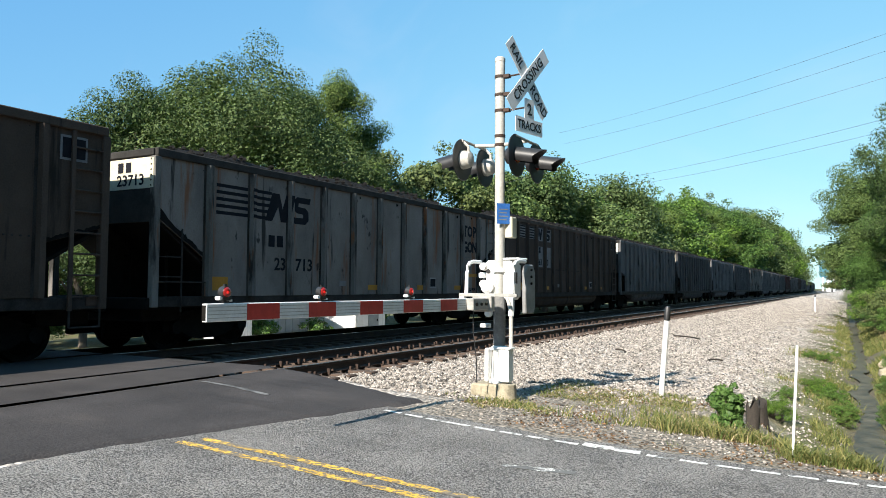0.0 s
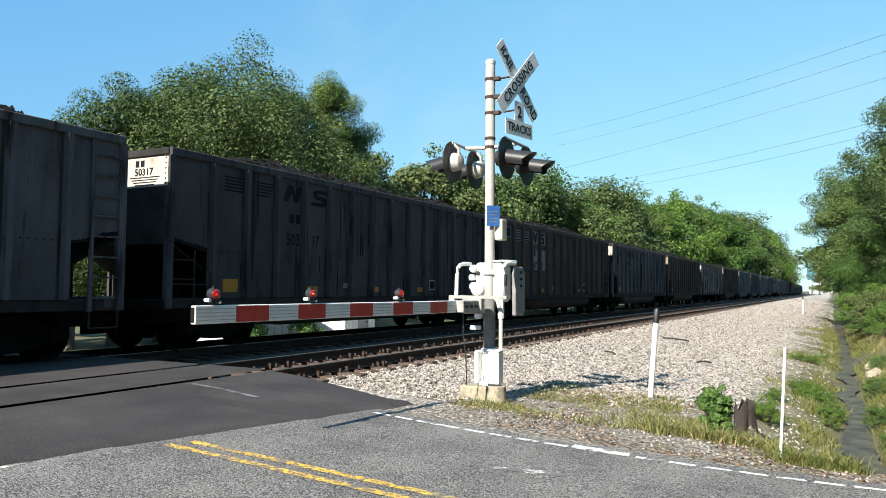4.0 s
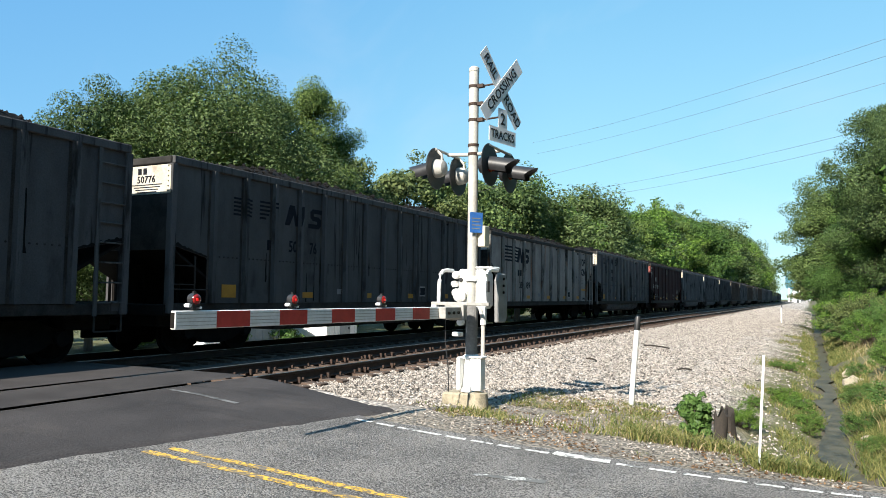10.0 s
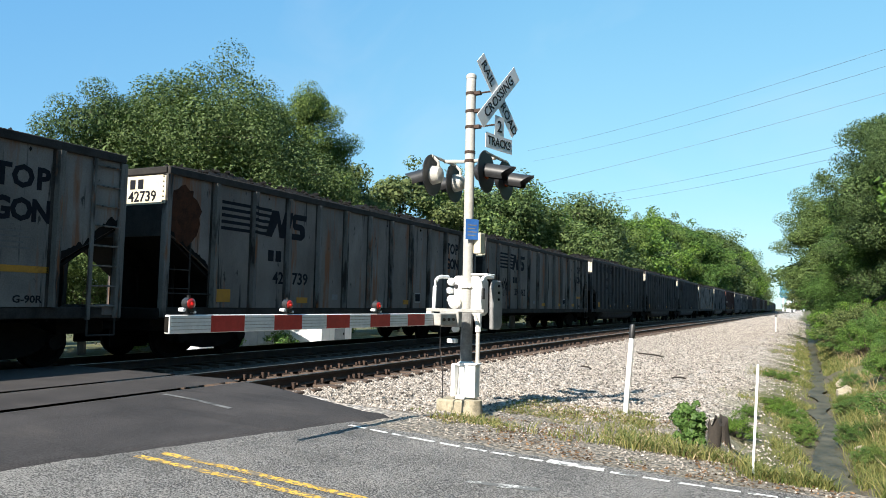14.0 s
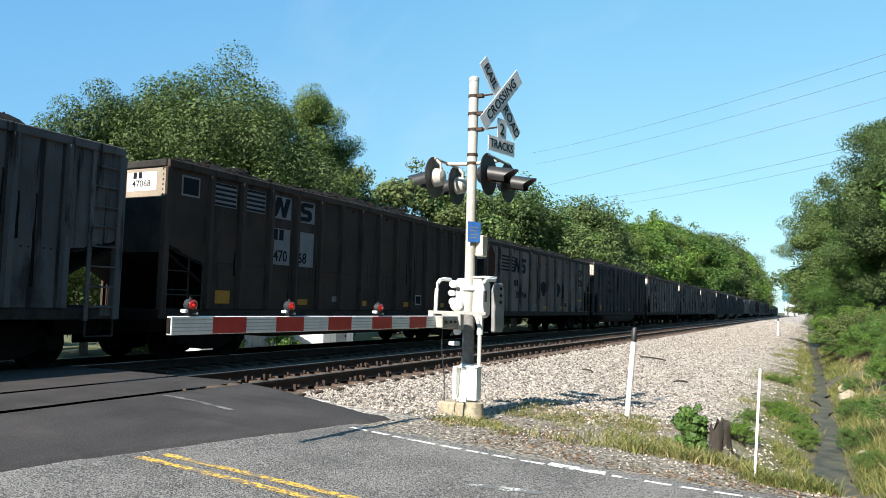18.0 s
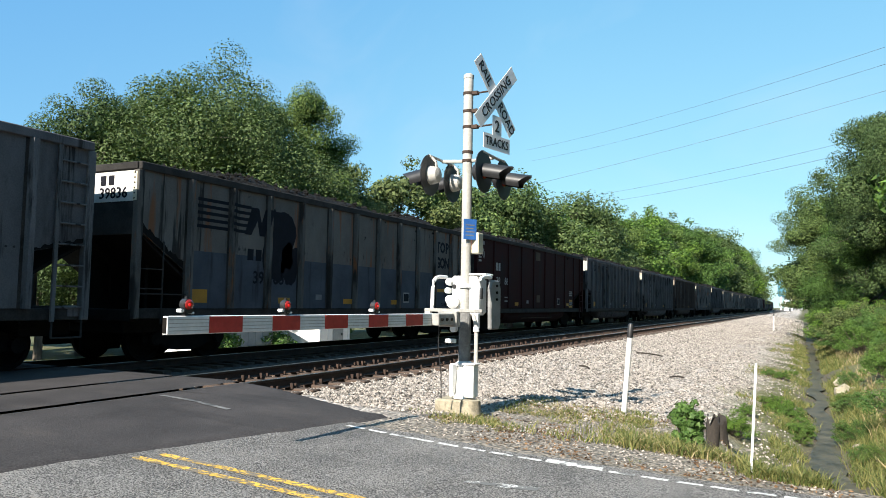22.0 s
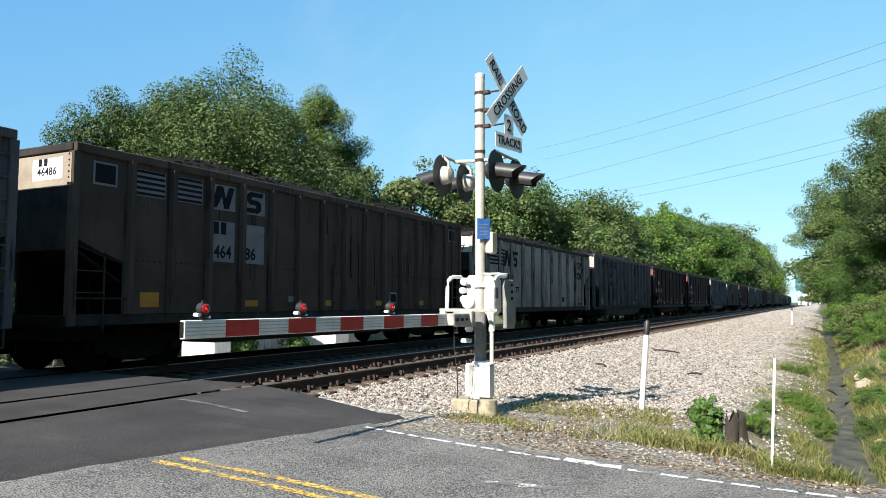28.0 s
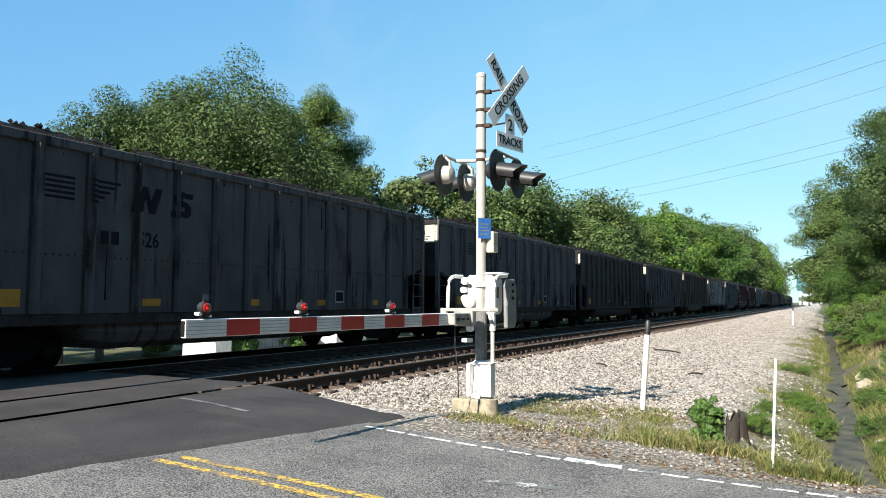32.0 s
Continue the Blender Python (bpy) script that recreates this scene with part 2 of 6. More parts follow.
M_WHITE = surf("worn_white_line", (0.45, 0.45, 0.43), (0.80, 0.80, 0.77), 6, 0.8, bump=0.3, stain=[((0.13, 0.13, 0.125), 9, (1, 1, 1), 0.56, 0.05, 0.9), ((0.12, 0.12, 0.115), 30, (1, 1, 1), 0.56, 0.05, 0.8)])
M_YELLOW = surf("worn_yellow_line", (0.50, 0.30, 0.03), (0.72, 0.46, 0.07), 5, 0.8, bump=0.3, stain=[((0.13, 0.125, 0.12), 6, (0.5, 1, 1), 0.535, 0.06, 0.9), ((0.10, 0.095, 0.09), 25, (1, 1, 1), 0.485, 0.05, 0.85)])
M_FLAKE = surf("flaked_white_line", (0.40, 0.40, 0.38), (0.72, 0.72, 0.69), 6, 0.8, bump=0.3, stain=[((0.12, 0.12, 0.115), 7, (1, 1, 1), 0.46, 0.04, 0.97), ((0.12, 0.12, 0.115), 30, (1, 1, 1), 0.5, 0.05, 0.9)])
M_OLDWHITE = surf("ghost_white_line", (0.05, 0.05, 0.05), (0.20, 0.20, 0.195), 3, 0.8, bump=0.1, stain=[((0.03, 0.03, 0.03), 5, (0.4, 1, 1), 0.5, 0.08, 0.95)])
M_ALU = surf("aluminium_paint", (0.31, 0.30, 0.27), (0.46, 0.45, 0.41), 5, 0.6, 0.0, bump=0.05, stain=[((0.30, 0.16, 0.07), 6, (3, 3, 0.6), 0.62, 0.1, 0.5)])
M_WPAINT = surf("white_paint", (0.68, 0.68, 0.66), (0.84, 0.84, 0.82), 5, 0.5, bump=0.05, stain=[((0.35, 0.30, 0.24), 7, (2, 2, 0.5), 0.66, 0.1, 0.5)])
M_SIGNW = surf("sign_white", (0.76, 0.76, 0.75), (0.87, 0.87, 0.86), 3, 0.5, bump=0.0)
M_SIGNK = surf("sign_black", (0.010, 0.010, 0.010), (0.02, 0.02, 0.02), 3, 0.5, bump=0.0)
M_BLACK = surf("black_paint", (0.012, 0.012, 0.013), (0.03, 0.03, 0.031), 6, 0.45, bump=0.05)
M_REDREF = surf("red_reflective", (0.35, 0.025, 0.02), (0.50, 0.045, 0.035), 9, 0.5, bump=0.05)
M_ARMW = surf("arm_white", (0.62, 0.63, 0.63), (0.80, 0.80, 0.79), 8, 0.5, bump=0.05)
M_BLUE = surf("blue_sign", (0.02, 0.09, 0.30), (0.04, 0.15, 0.42), 5, 0.5, bump=0.0)
M_CREAM = surf("cream_panel", (0.46, 0.41, 0.29), (0.62, 0.57, 0.44), 4, 0.6, bump=0.1)
M_LAMP = glow("red_lamp", (0.55, 0.010, 0.01), 0.35)
M_PLATEGREY = surf("plate_grey_paint", (0.15, 0.15, 0.148), (0.25, 0.25, 0.245), 6, 0.6, bump=0.05)
M_PIPE = surf("dull_pipe", (0.10, 0.10, 0.098), (0.24, 0.237, 0.228), 7, 0.7, bump=0.1, stain=[((0.55, 0.54, 0.52), 4, (3, 3, 0.5), 0.60, 0.06, 0.8)])
M_GREYMETAL = surf("worn_galvanised", (0.20, 0.195, 0.18), (0.38, 0.37, 0.34), 7, 0.6, bump=0.1)
M_REDLENS = surf("red_lens", (0.16, 0.008, 0.006), (0.28, 0.014, 0.012), 9, 0.15, bump=0.0)
M_COAL = surf("coal", (0.003, 0.003, 0.0032), (0.020, 0.0195, 0.019), 14, 0.9, bump=1.0, fine=30, bump_size=0.05, spec=0.08)

RUST = (0.17, 0.065, 0.022)
SOOT = (0.012, 0.011, 0.010)
DUST = (0.035, 0.033, 0.030)
M_CARA = surf("pale_grey_paint", (0.18, 0.165, 0.147), (0.345, 0.322, 0.290), 0.8, 0.85, bump=0.1, tint=True, stretch=(1, 1, 0.6), spec=0.2,
              stain=[(DUST, 0.9, (1, 1.0, 0.5), 0.50, 0.3, 0.6), (RUST, 1.1, (1, 2.6, 0.28), 0.57, 0.10, 0.8), (SOOT, 0.9, (1, 3.0, 0.2), 0.61, 0.05, 0.9), (SOOT, 3.0, (1, 1.5, 0.8), 0.64, 0.06, 0.8)])
M_CARB = surf("slate_grey_paint", (0.056, 0.056, 0.0565), (0.120, 0.1195, 0.1195), 0.8, 0.85, bump=0.1, tint=True, stretch=(1, 1, 0.6), spec=0.2,
              stain=[(DUST, 1.4, (1, 2.2, 0.35), 0.52, 0.25, 0.6), (SOOT, 1.0, (1, 3.0, 0.2), 0.58, 0.06, 0.92), (SOOT, 0.7, (1, 1.2, 0.6), 0.58, 0.1, 0.7)])
M_CARC = surf("brown_grey_paint", (0.036, 0.026, 0.019), (0.074, 0.054, 0.042), 0.8, 0.85, bump=0.1, tint=True, spec=0.2,
              stain=[(DUST, 1.4, (1, 2.2, 0.35), 0.55, 0.25, 0.4), (SOOT, 1.0, (1, 3.0, 0.3), 0.58, 0.08, 0.85)])
M_CARD = surf("oxide_red_paint", (0.018, 0.0038, 0.0034), (0.034, 0.0070, 0.0060), 0.8, 0.85, bump=0.1, tint=True, spec=0.15,
              stain=[(SOOT, 1.0, (1, 2.5, 0.3), 0.56, 0.12, 0.8)])
RIBS = {
    "A": surf("sooty_pale_rib", (0.13, 0.12, 0.105), (0.27, 0.26, 0.24), 2.0, 0.85, bump=0.1, tint=True, stretch=(1, 1, 0.3), spec=0.2, stain=[(SOOT, 2.0, (1, 3, 0.3), 0.5, 0.1, 0.9), (RUST, 2.5, (1, 3, 0.35), 0.56, 0.1, 0.8)]),
    "B": surf("sooty_slate_rib", (0.062, 0.062, 0.0625), (0.128, 0.1275, 0.127), 2.0, 0.85, bump=0.1, tint=True, stretch=(1, 1, 0.3), spec=0.2, stain=[(SOOT, 2.0, (1, 3, 0.3), 0.53, 0.1, 0.9)]),
    "C": surf("sooty_brown_rib", (0.040, 0.029, 0.022), (0.082, 0.061, 0.048), 2.0, 0.85, bump=0.1, tint=True, stretch=(1, 1, 0.3), spec=0.2, stain=[(SOOT, 2.0, (1, 3, 0.3), 0.56, 0.1, 0.8)]),
    "D": M_CARD,
}
M_RIBSTRIP = surf("dark_rib_strip", (0.010, 0.009, 0.008), (0.07, 0.063, 0.056), 3, 0.9, bump=0.1, stretch=(1, 1, 0.35), spec=0.1)
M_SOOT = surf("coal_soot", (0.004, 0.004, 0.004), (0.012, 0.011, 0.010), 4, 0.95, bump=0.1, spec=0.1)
M_SLATEBAND = surf("blue_grey_band", (0.035, 0.042, 0.055), (0.075, 0.085, 0.10), 1.5, 0.8, bump=0.05, spec=0.2, stain=[(SOOT, 1.2, (1, 3, 0.3), 0.56, 0.12, 0.7)])
M_NAVYWASH = surf("weathered_navy", (0.008, 0.009, 0.013), (0.028, 0.030, 0.036), 2.5, 0.85, bump=0.05, stretch=(1, 3, 0.3), spec=0.15)
# sooty steel of chords and ladders; on end walls its dark is painted shade
M_CHORD = surf("soot_and_shade", (0.012, 0.011, 0.010), (0.045, 0.042, 0.038), 3, 0.85, bump=0.2, spec=0.2)
M_NAVY = surf("navy_lettering", (0.005, 0.006, 0.009), (0.012, 0.013, 0.018), 5, 0.85, bump=0.0, spec=0.15)
M_ENDWHITE = surf("chalky_end_panel", (0.46, 0.45, 0.42), (0.64, 0.62, 0.57), 3, 0.7, bump=0.05, stain=[(SOOT, 4.0, (2, 2, 0.5), 0.64, 0.08, 0.5)])
M_OLDCREAM = surf("dirty_cream_panel", (0.34, 0.31, 0.25), (0.56, 0.53, 0.45), 2.5, 0.6, bump=0.05, stain=[((0.16, 0.09, 0.05), 2.2, (1, 1, 1), 0.60, 0.12, 0.55), (SOOT, 4.0, (2, 2, 0.5), 0.64, 0.08, 0.6)])
M_RUSTPATCH = surf("rusted_patch", (0.016, 0.009, 0.006), (0.075, 0.028, 0.014), 5, 0.9, bump=0.3, spec=0.1)
M_GREYTEXT = surf("faded_lettering", (0.09, 0.088, 0.084), (0.15, 0.146, 0.14), 6, 0.85, bump=0.0, spec=0.15)
M_LETTERW = surf("white_lettering", (0.18, 0.172, 0.165), (0.28, 0.27, 0.26), 5, 0.6, bump=0.0)
M_YPANEL = surf("yellow_reflector", (0.30, 0.14, 0.008), (0.44, 0.21, 0.015), 5, 0.7, bump=0.0, stain=[(SOOT, 3, (1, 1, 1), 0.58, 0.2, 0.8)])
M_GREYPANEL = surf("pale_panel", (0.13, 0.135, 0.14), (0.20, 0.205, 0.21), 3, 0.8, bump=0.0, spec=0.2)
M_PATCH = surf("brown_patch", (0.05, 0.035, 0.022), (0.09, 0.065, 0.045), 3, 0.85, bump=0.0, spec=0.2)
# lit copies of the brown and red car paint, for the sunlit car ends
M_LITBROWN = surf("sunlit_brown_end", (0.20, 0.165, 0.125), (0.32, 0.27, 0.21), 3, 0.6, bump=0.0)
M_LITRED = surf("sunlit_red_end", (0.20, 0.045, 0.032), (0.29, 0.072, 0.052), 3, 0.6, bump=0.0)

M_BARK = surf("bark", (0.04, 0.03, 0.022), (0.16, 0.13, 0.10), 5, 0.95, stretch=(1, 1, 0.25), bump=0.8)
M_LEAF = leafy("broad_leaves", (0.016, 0.036, 0.009), (0.142, 0.198, 0.062), 0.6, 0.15)
M_LEAF2 = leafy("willow_leaves", (0.020, 0.040, 0.011), (0.130, 0.176, 0.064), 0.6, 0.16, varied=False)
M_LEAF3 = leafy("bright_leaves", (0.020, 0.050, 0.010), (0.135, 0.225, 0.046), 0.6, 0.16)
M_GRASS = leafy("grass_blades", (0.050, 0.085, 0.020), (0.235, 0.215, 0.080), 0.6, 0.17, varied=False)
M_STRAW = leafy("dry_straw", (0.17, 0.125, 0.060), (0.42, 0.34, 0.20), 0.7, 0.1, varied=False)
M_LITTER = leafy("dead_leaves", (0.045, 0.026, 0.014), (0.24, 0.145, 0.080), 0.8, 0.05, varied=False)
M_WEED = leafy("weed_leaves", (0.035, 0.080, 0.018), (0.11, 0.185, 0.050), 0.5, 0.2, varied=False)


def ground_material():
    """Grass, ballast, mud: told apart across the line of the railway, with ragged borders."""
    ma = surf("ground", (0.055, 0.065, 0.020), (0.13, 0.125, 0.050), 0.7, 0.95, bump=0.6, fine=9, bump_size=0.05,
              stain=[((0.15, 0.12, 0.075), 0.5, (1, 1, 1), 0.55, 0.12, 0.7)])
    ns, ls = ma.node_tree.nodes, ma.node_tree.links
    bs = ns["Principled BSDF"]
    old = bs.inputs["Base Color"].links[0].from_socket
    tc = ns.new("ShaderNodeTexCoord")
    sp = ns.new("ShaderNodeSeparateXYZ")
    ls.new(tc.outputs["Object"], sp.inputs[0])
    no = ns.new("ShaderNodeTexNoise")
    no.inputs["Scale"].default_value, no.inputs["Detail"].default_value = 0.9, 6
    ls.new(tc.outputs["Object"], no.inputs["Vector"])
    wob = ns.new("ShaderNodeMath")
    wob.operation = "MULTIPLY_ADD"
    ls.new(no.outputs[0], wob.inputs[0])
    wob.inputs[1].default_value = 2.2
    ls.new(sp.outputs[0], wob.inputs[2])

    def band(a, b):
        mr = ns.new("ShaderNodeMapRange")
        mr.inputs["From Min"].default_value, mr.inputs["From Max"].default_value = a, b
        ls.new(wob.outputs[0], mr.inputs["Value"])
        return mr.outputs[0]

    def times(a, b):
        m = ns.new("ShaderNodeMath")
        m.operation = "MULTIPLY"
        ls.new(a, m.inputs[0])
        ls.new(b, m.inputs[1])
        return m.outputs[0]

    vor = ns.new("ShaderNodeTexVoronoi")
    vor.inputs["Scale"].default_value = 17
    ls.new(tc.outputs["Object"], vor.inputs["Vector"])
    rp = ns.new("ShaderNodeValToRGB")
    rp.color_ramp.elements[0].color, rp.color_ramp.elements[1].color = (0.28, 0.246, 0.212, 1), (0.72, 0.648, 0.575, 1)
    wn2 = ns.new("ShaderNodeSeparateXYZ")
    ls.new(vor.outputs["Color"], wn2.inputs[0])
    ls.new(wn2.outputs[0], rp.inputs[0])
    # shade in the gaps between stones, painted into the ballast colour
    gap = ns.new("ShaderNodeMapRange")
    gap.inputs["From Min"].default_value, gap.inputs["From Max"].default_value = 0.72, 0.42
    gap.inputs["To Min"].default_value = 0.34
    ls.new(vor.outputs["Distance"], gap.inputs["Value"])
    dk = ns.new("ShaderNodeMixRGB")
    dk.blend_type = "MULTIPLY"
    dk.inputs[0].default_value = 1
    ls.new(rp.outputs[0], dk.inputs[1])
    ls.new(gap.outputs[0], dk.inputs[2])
    patch = ns.new("ShaderNodeTexNoise")
    patch.inputs["Scale"].default_value, patch.inputs["Detail"].default_value = 1.1, 7
    ls.new(tc.outputs["Object"], patch.inputs["Vector"])
    amount = ns.new("ShaderNodeMapRange")
    amount.inputs["From Min"].default_value, amount.inputs["From Max"].default_value, amount.inputs["To Max"].default_value = 0.50, 0.75, 0.5
    ls.new(patch.outputs[0], amount.inputs["Value"])
    brown = ns.new("ShaderNodeMixRGB")
    brown.blend_type = "MULTIPLY"
    brown.inputs[2].default_value = (0.62, 0.55, 0.48, 1)
    ls.new(amount.outputs[0], brown.inputs[0])
    ls.new(dk.outputs[0], brown.inputs[1])
    dk = brown
    bal = times(band(-17.5, -16.3), band(0.4, -1.0))
    ns_mud = times(band(0.9, 1.3), band(2.2, 1.7))
    mx = ns.new("ShaderNodeMixRGB")
    ls.new(bal, mx.inputs[0])
    ls.new(old, mx.inputs[1])
    ls.new(dk.outputs[0], mx.inputs[2])
    mx2 = ns.new("ShaderNodeMixRGB")
    ls.new(ns_mud, mx2.inputs[0])
    ls.new(mx.outputs[0], mx2.inputs[1])
    mx2.inputs[2].default_value = (0.09, 0.075, 0.05, 1)
    wob_y = ns.new("ShaderNodeMath")
    wob_y.operation = "MULTIPLY_ADD"
    ls.new(no.outputs[0], wob_y.inputs[0])
    wob_y.inputs[1].default_value = 2.6
    ls.new(sp.outputs[1], wob_y.inputs[2])
    verge = ns.new("ShaderNodeMapRange")
    verge.inputs["From Min"].default_value, verge.inputs["From Max"].default_value, verge.inputs["To Max"].default_value = 13.3, 12.2, 0.9
    ls.new(wob_y.outputs[0], verge.inputs["Value"])
    dirt_at = times(verge.outputs[0], band(-4.2, -3.4))
    soil = ns.new("ShaderNodeTexNoise")
    soil.inputs["Scale"].default_value, soil.inputs["Detail"].default_value = 24, 9
    ls.new(tc.outputs["Object"], soil.inputs["Vector"])
    soil_ramp = ns.new("ShaderNodeValToRGB")
    soil_ramp.color_ramp.elements[0].position, soil_ramp.color_ramp.elements[1].position = 0.35, 0.68
    soil_ramp.color_ramp.elements[0].color, soil_ramp.color_ramp.elements[1].color = (0.035, 0.031, 0.025, 1), (0.32, 0.28, 0.225, 1)
    ls.new(soil.outputs[0], soil_ramp.inputs[0])
    mx_dirt = ns.new("ShaderNodeMixRGB")
    ls.new(dirt_at, mx_dirt.inputs[0])
    ls.new(mx2.outputs[0], mx_dirt.inputs[1])
    ls.new(soil_ramp.outputs[0], mx_dirt.inputs[2])
    mx2 = mx_dirt
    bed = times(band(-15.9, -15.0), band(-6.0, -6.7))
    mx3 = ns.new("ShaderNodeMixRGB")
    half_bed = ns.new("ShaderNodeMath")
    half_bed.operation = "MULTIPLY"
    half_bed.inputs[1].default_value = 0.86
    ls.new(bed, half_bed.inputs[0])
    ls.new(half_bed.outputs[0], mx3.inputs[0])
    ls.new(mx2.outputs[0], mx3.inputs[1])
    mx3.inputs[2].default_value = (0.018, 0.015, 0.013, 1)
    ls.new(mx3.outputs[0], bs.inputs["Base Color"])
    bu = ns.new("ShaderNodeBump")
    bu.inputs["Strength"].default_value, bu.inputs["Distance"].default_value = 0.8, 0.04
    bu.invert = True
    ls.new(vor.outputs["Distance"], bu.inputs["Height"])
    old_n = bs.inputs["Normal"].links[0].from_socket
    ls.new(old_n, bu.inputs["Normal"])
    ls.new(bu.outputs[0], bs.inputs["Normal"])
    return ma


M_GROUND = ground_material()

# ---- the plan ----
NEAR_X, FAR_X, GAUGE, LEN = -8.60, -12.90, 1.435, 16.2


def bend(y):
    """Sideways drift of the line, which curves gently far away."""
    return -5.5e-5 * (y - 180) ** 2 if y > 180 else 0.0


ACROSS = ((-400, -2.0), (-60, -1.6), (-22, -1.2), (-17.5, -0.9), (-15.6, -0.25), (-6.7, -0.25), (-2.6, -0.72), (-0.5, -1.05), (0.05, -1.32), (0.65, -1.32), (1.5, -0.75), (3, -0.2), (8, 0.1), (400, 0.4))
ALONG_ROAD = ((-400, -2.0), (-60, -1.4), (-22, -0.7), (-15.5, -0.02), (-7.0, -0.02), (-4.5, -0.135), (0, -0.36), (4, -0.5), (30, -0.8), (400, -0.8))


def lerp(table, x):
    for (a, u), (b, v) in zip(table, table[1:]):
        if x <= b:
            return u + (v - u) * max(0.0, (x - a) / (b - a))
    return table[-1][1]


def ground_z(x, y):
    xs = x - bend(y)
    road, bank = lerp(ALONG_ROAD, xs), lerp(ACROSS, xs)
    # a level verge beside the road, which falls away to the bank and, sooner, to the ditch
    w = min(1.0, max(0.0, (xs + 1.6) / 1.4))
    w = w * w * (3 - 2 * w)
    start, span = (11.0 - 3.1 * w, 5.0 - 4.2 * w) if xs < 1.6 else (7.9, 3.2)
    if xs < -5.0:
        v = max(0.0, (xs + 6.8) / 1.8)
        start, span = 8.0 + 3.0 * v, 0.5 + 4.5 * v
    d = y - start
    if y <= 4.7:
        d, span = 1.6 - y, 3.2
    f = min(1.0, max(0.0, d / span))
    f = f * f * (3 - 2 * f)
    if y <= 4.7:
        bank = road - 0.12 if xs > -6.8 else bank
    dip = 0.0
    if y > 8.1 and -6.2 < xs < 0.0:
        u, v = min(1.0, (y - 8.1) / 1.6), min(1.0, xs + 6.2)
        dip = 0.14 * u * u * (3 - 2 * u) * v * v * (3 - 2 * v)
    z = road - dip * (1 - f) + (bank - road) * f
    if f > 0.2 and (xs > -3 or xs < -18):
        f *= 0.45 if -0.3 < xs < 1.0 else 1.0
        z += 0.10 * f * noise.noise((x * 0.8, y * 0.8, 0)) + 0.05 * f * noise.noise((x * 2.3, y * 2.3, 3))
    return z


def steps(a, b, d, grow, out):
    v = [a]
    while v[-1] < b:
        v.append(v[-1] + d)
    s = d
    while v[-1] < out:
        s *= grow
        v.append(v[-1] + s)
    return v


def build_ground():
    left = [-u for u in steps(22.25, 22.5, 0.3, 1.25, 2500)][::-1]
    xs = left + [u for u in steps(-22, 9, 0.25, 1.25, 2500)]
    back = [-u for u in steps(2.3, 2.6, 0.3, 1.3, 900)][::-1]
    ys = back + steps(-2, 30, 0.3, 1.08, 3000)
    g = Geo()
    nx = len(xs)
    g.v = [(x, y, ground_z(x, y)) for y in ys for x in xs]
    g.f = [(j * nx + i, j * nx + i + 1, (j + 1) * nx + i + 1, (j + 1) * nx + i) for j in range(len(ys) - 1) for i in range(nx - 1)]
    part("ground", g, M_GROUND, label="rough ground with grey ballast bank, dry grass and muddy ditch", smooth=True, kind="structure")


build_ground()


def sheet(name, label, mat, edge_near, edge_far, x0, x1, lift, n=60, thick=0.0):
    """A strip of paving between two lines y(x), laid on the ground."""
    g = Geo()
    k = 14
    for i in range(n + 1):
        x = x0 + (x1 - x0) * i / n
        a, b = edge_near(x), edge_far(x)
        for j in range(k + 1):
            y = a + (b - a) * j / k
            g.v.append((x, y, lerp(ALONG_ROAD, x) + lift - (thick if j in (0, k) else 0)))
    g.f = [(i * (k + 1) + j, (i + 1) * (k + 1) + j, (i + 1) * (k + 1) + j + 1, i * (k + 1) + j + 1) for i in range(n) for j in range(k)]
    return part(name, g, mat, label=label, kind="structure", smooth=True)


def rag(s, amp):
    return lambda x: amp * noise.noise((x * 1.7, s, 0)) + amp * 0.5 * noise.noise((x * 5.1, s, 4))


r1, r2 = rag(1, 0.10), rag(7, 0.10)
white_y = lambda x: 7.03 + 0.030 * (x + 2.7) ** 2 if x < 1 else 7.44 + 0.05 * (x - 1)
sheet("road", "worn grey asphalt road with faded markings", M_ROAD, lambda x: 2.0 + r1(x), lambda x: white_y(x) + 0.22 + r2(x), -5.6, 40, 0.012, 130)


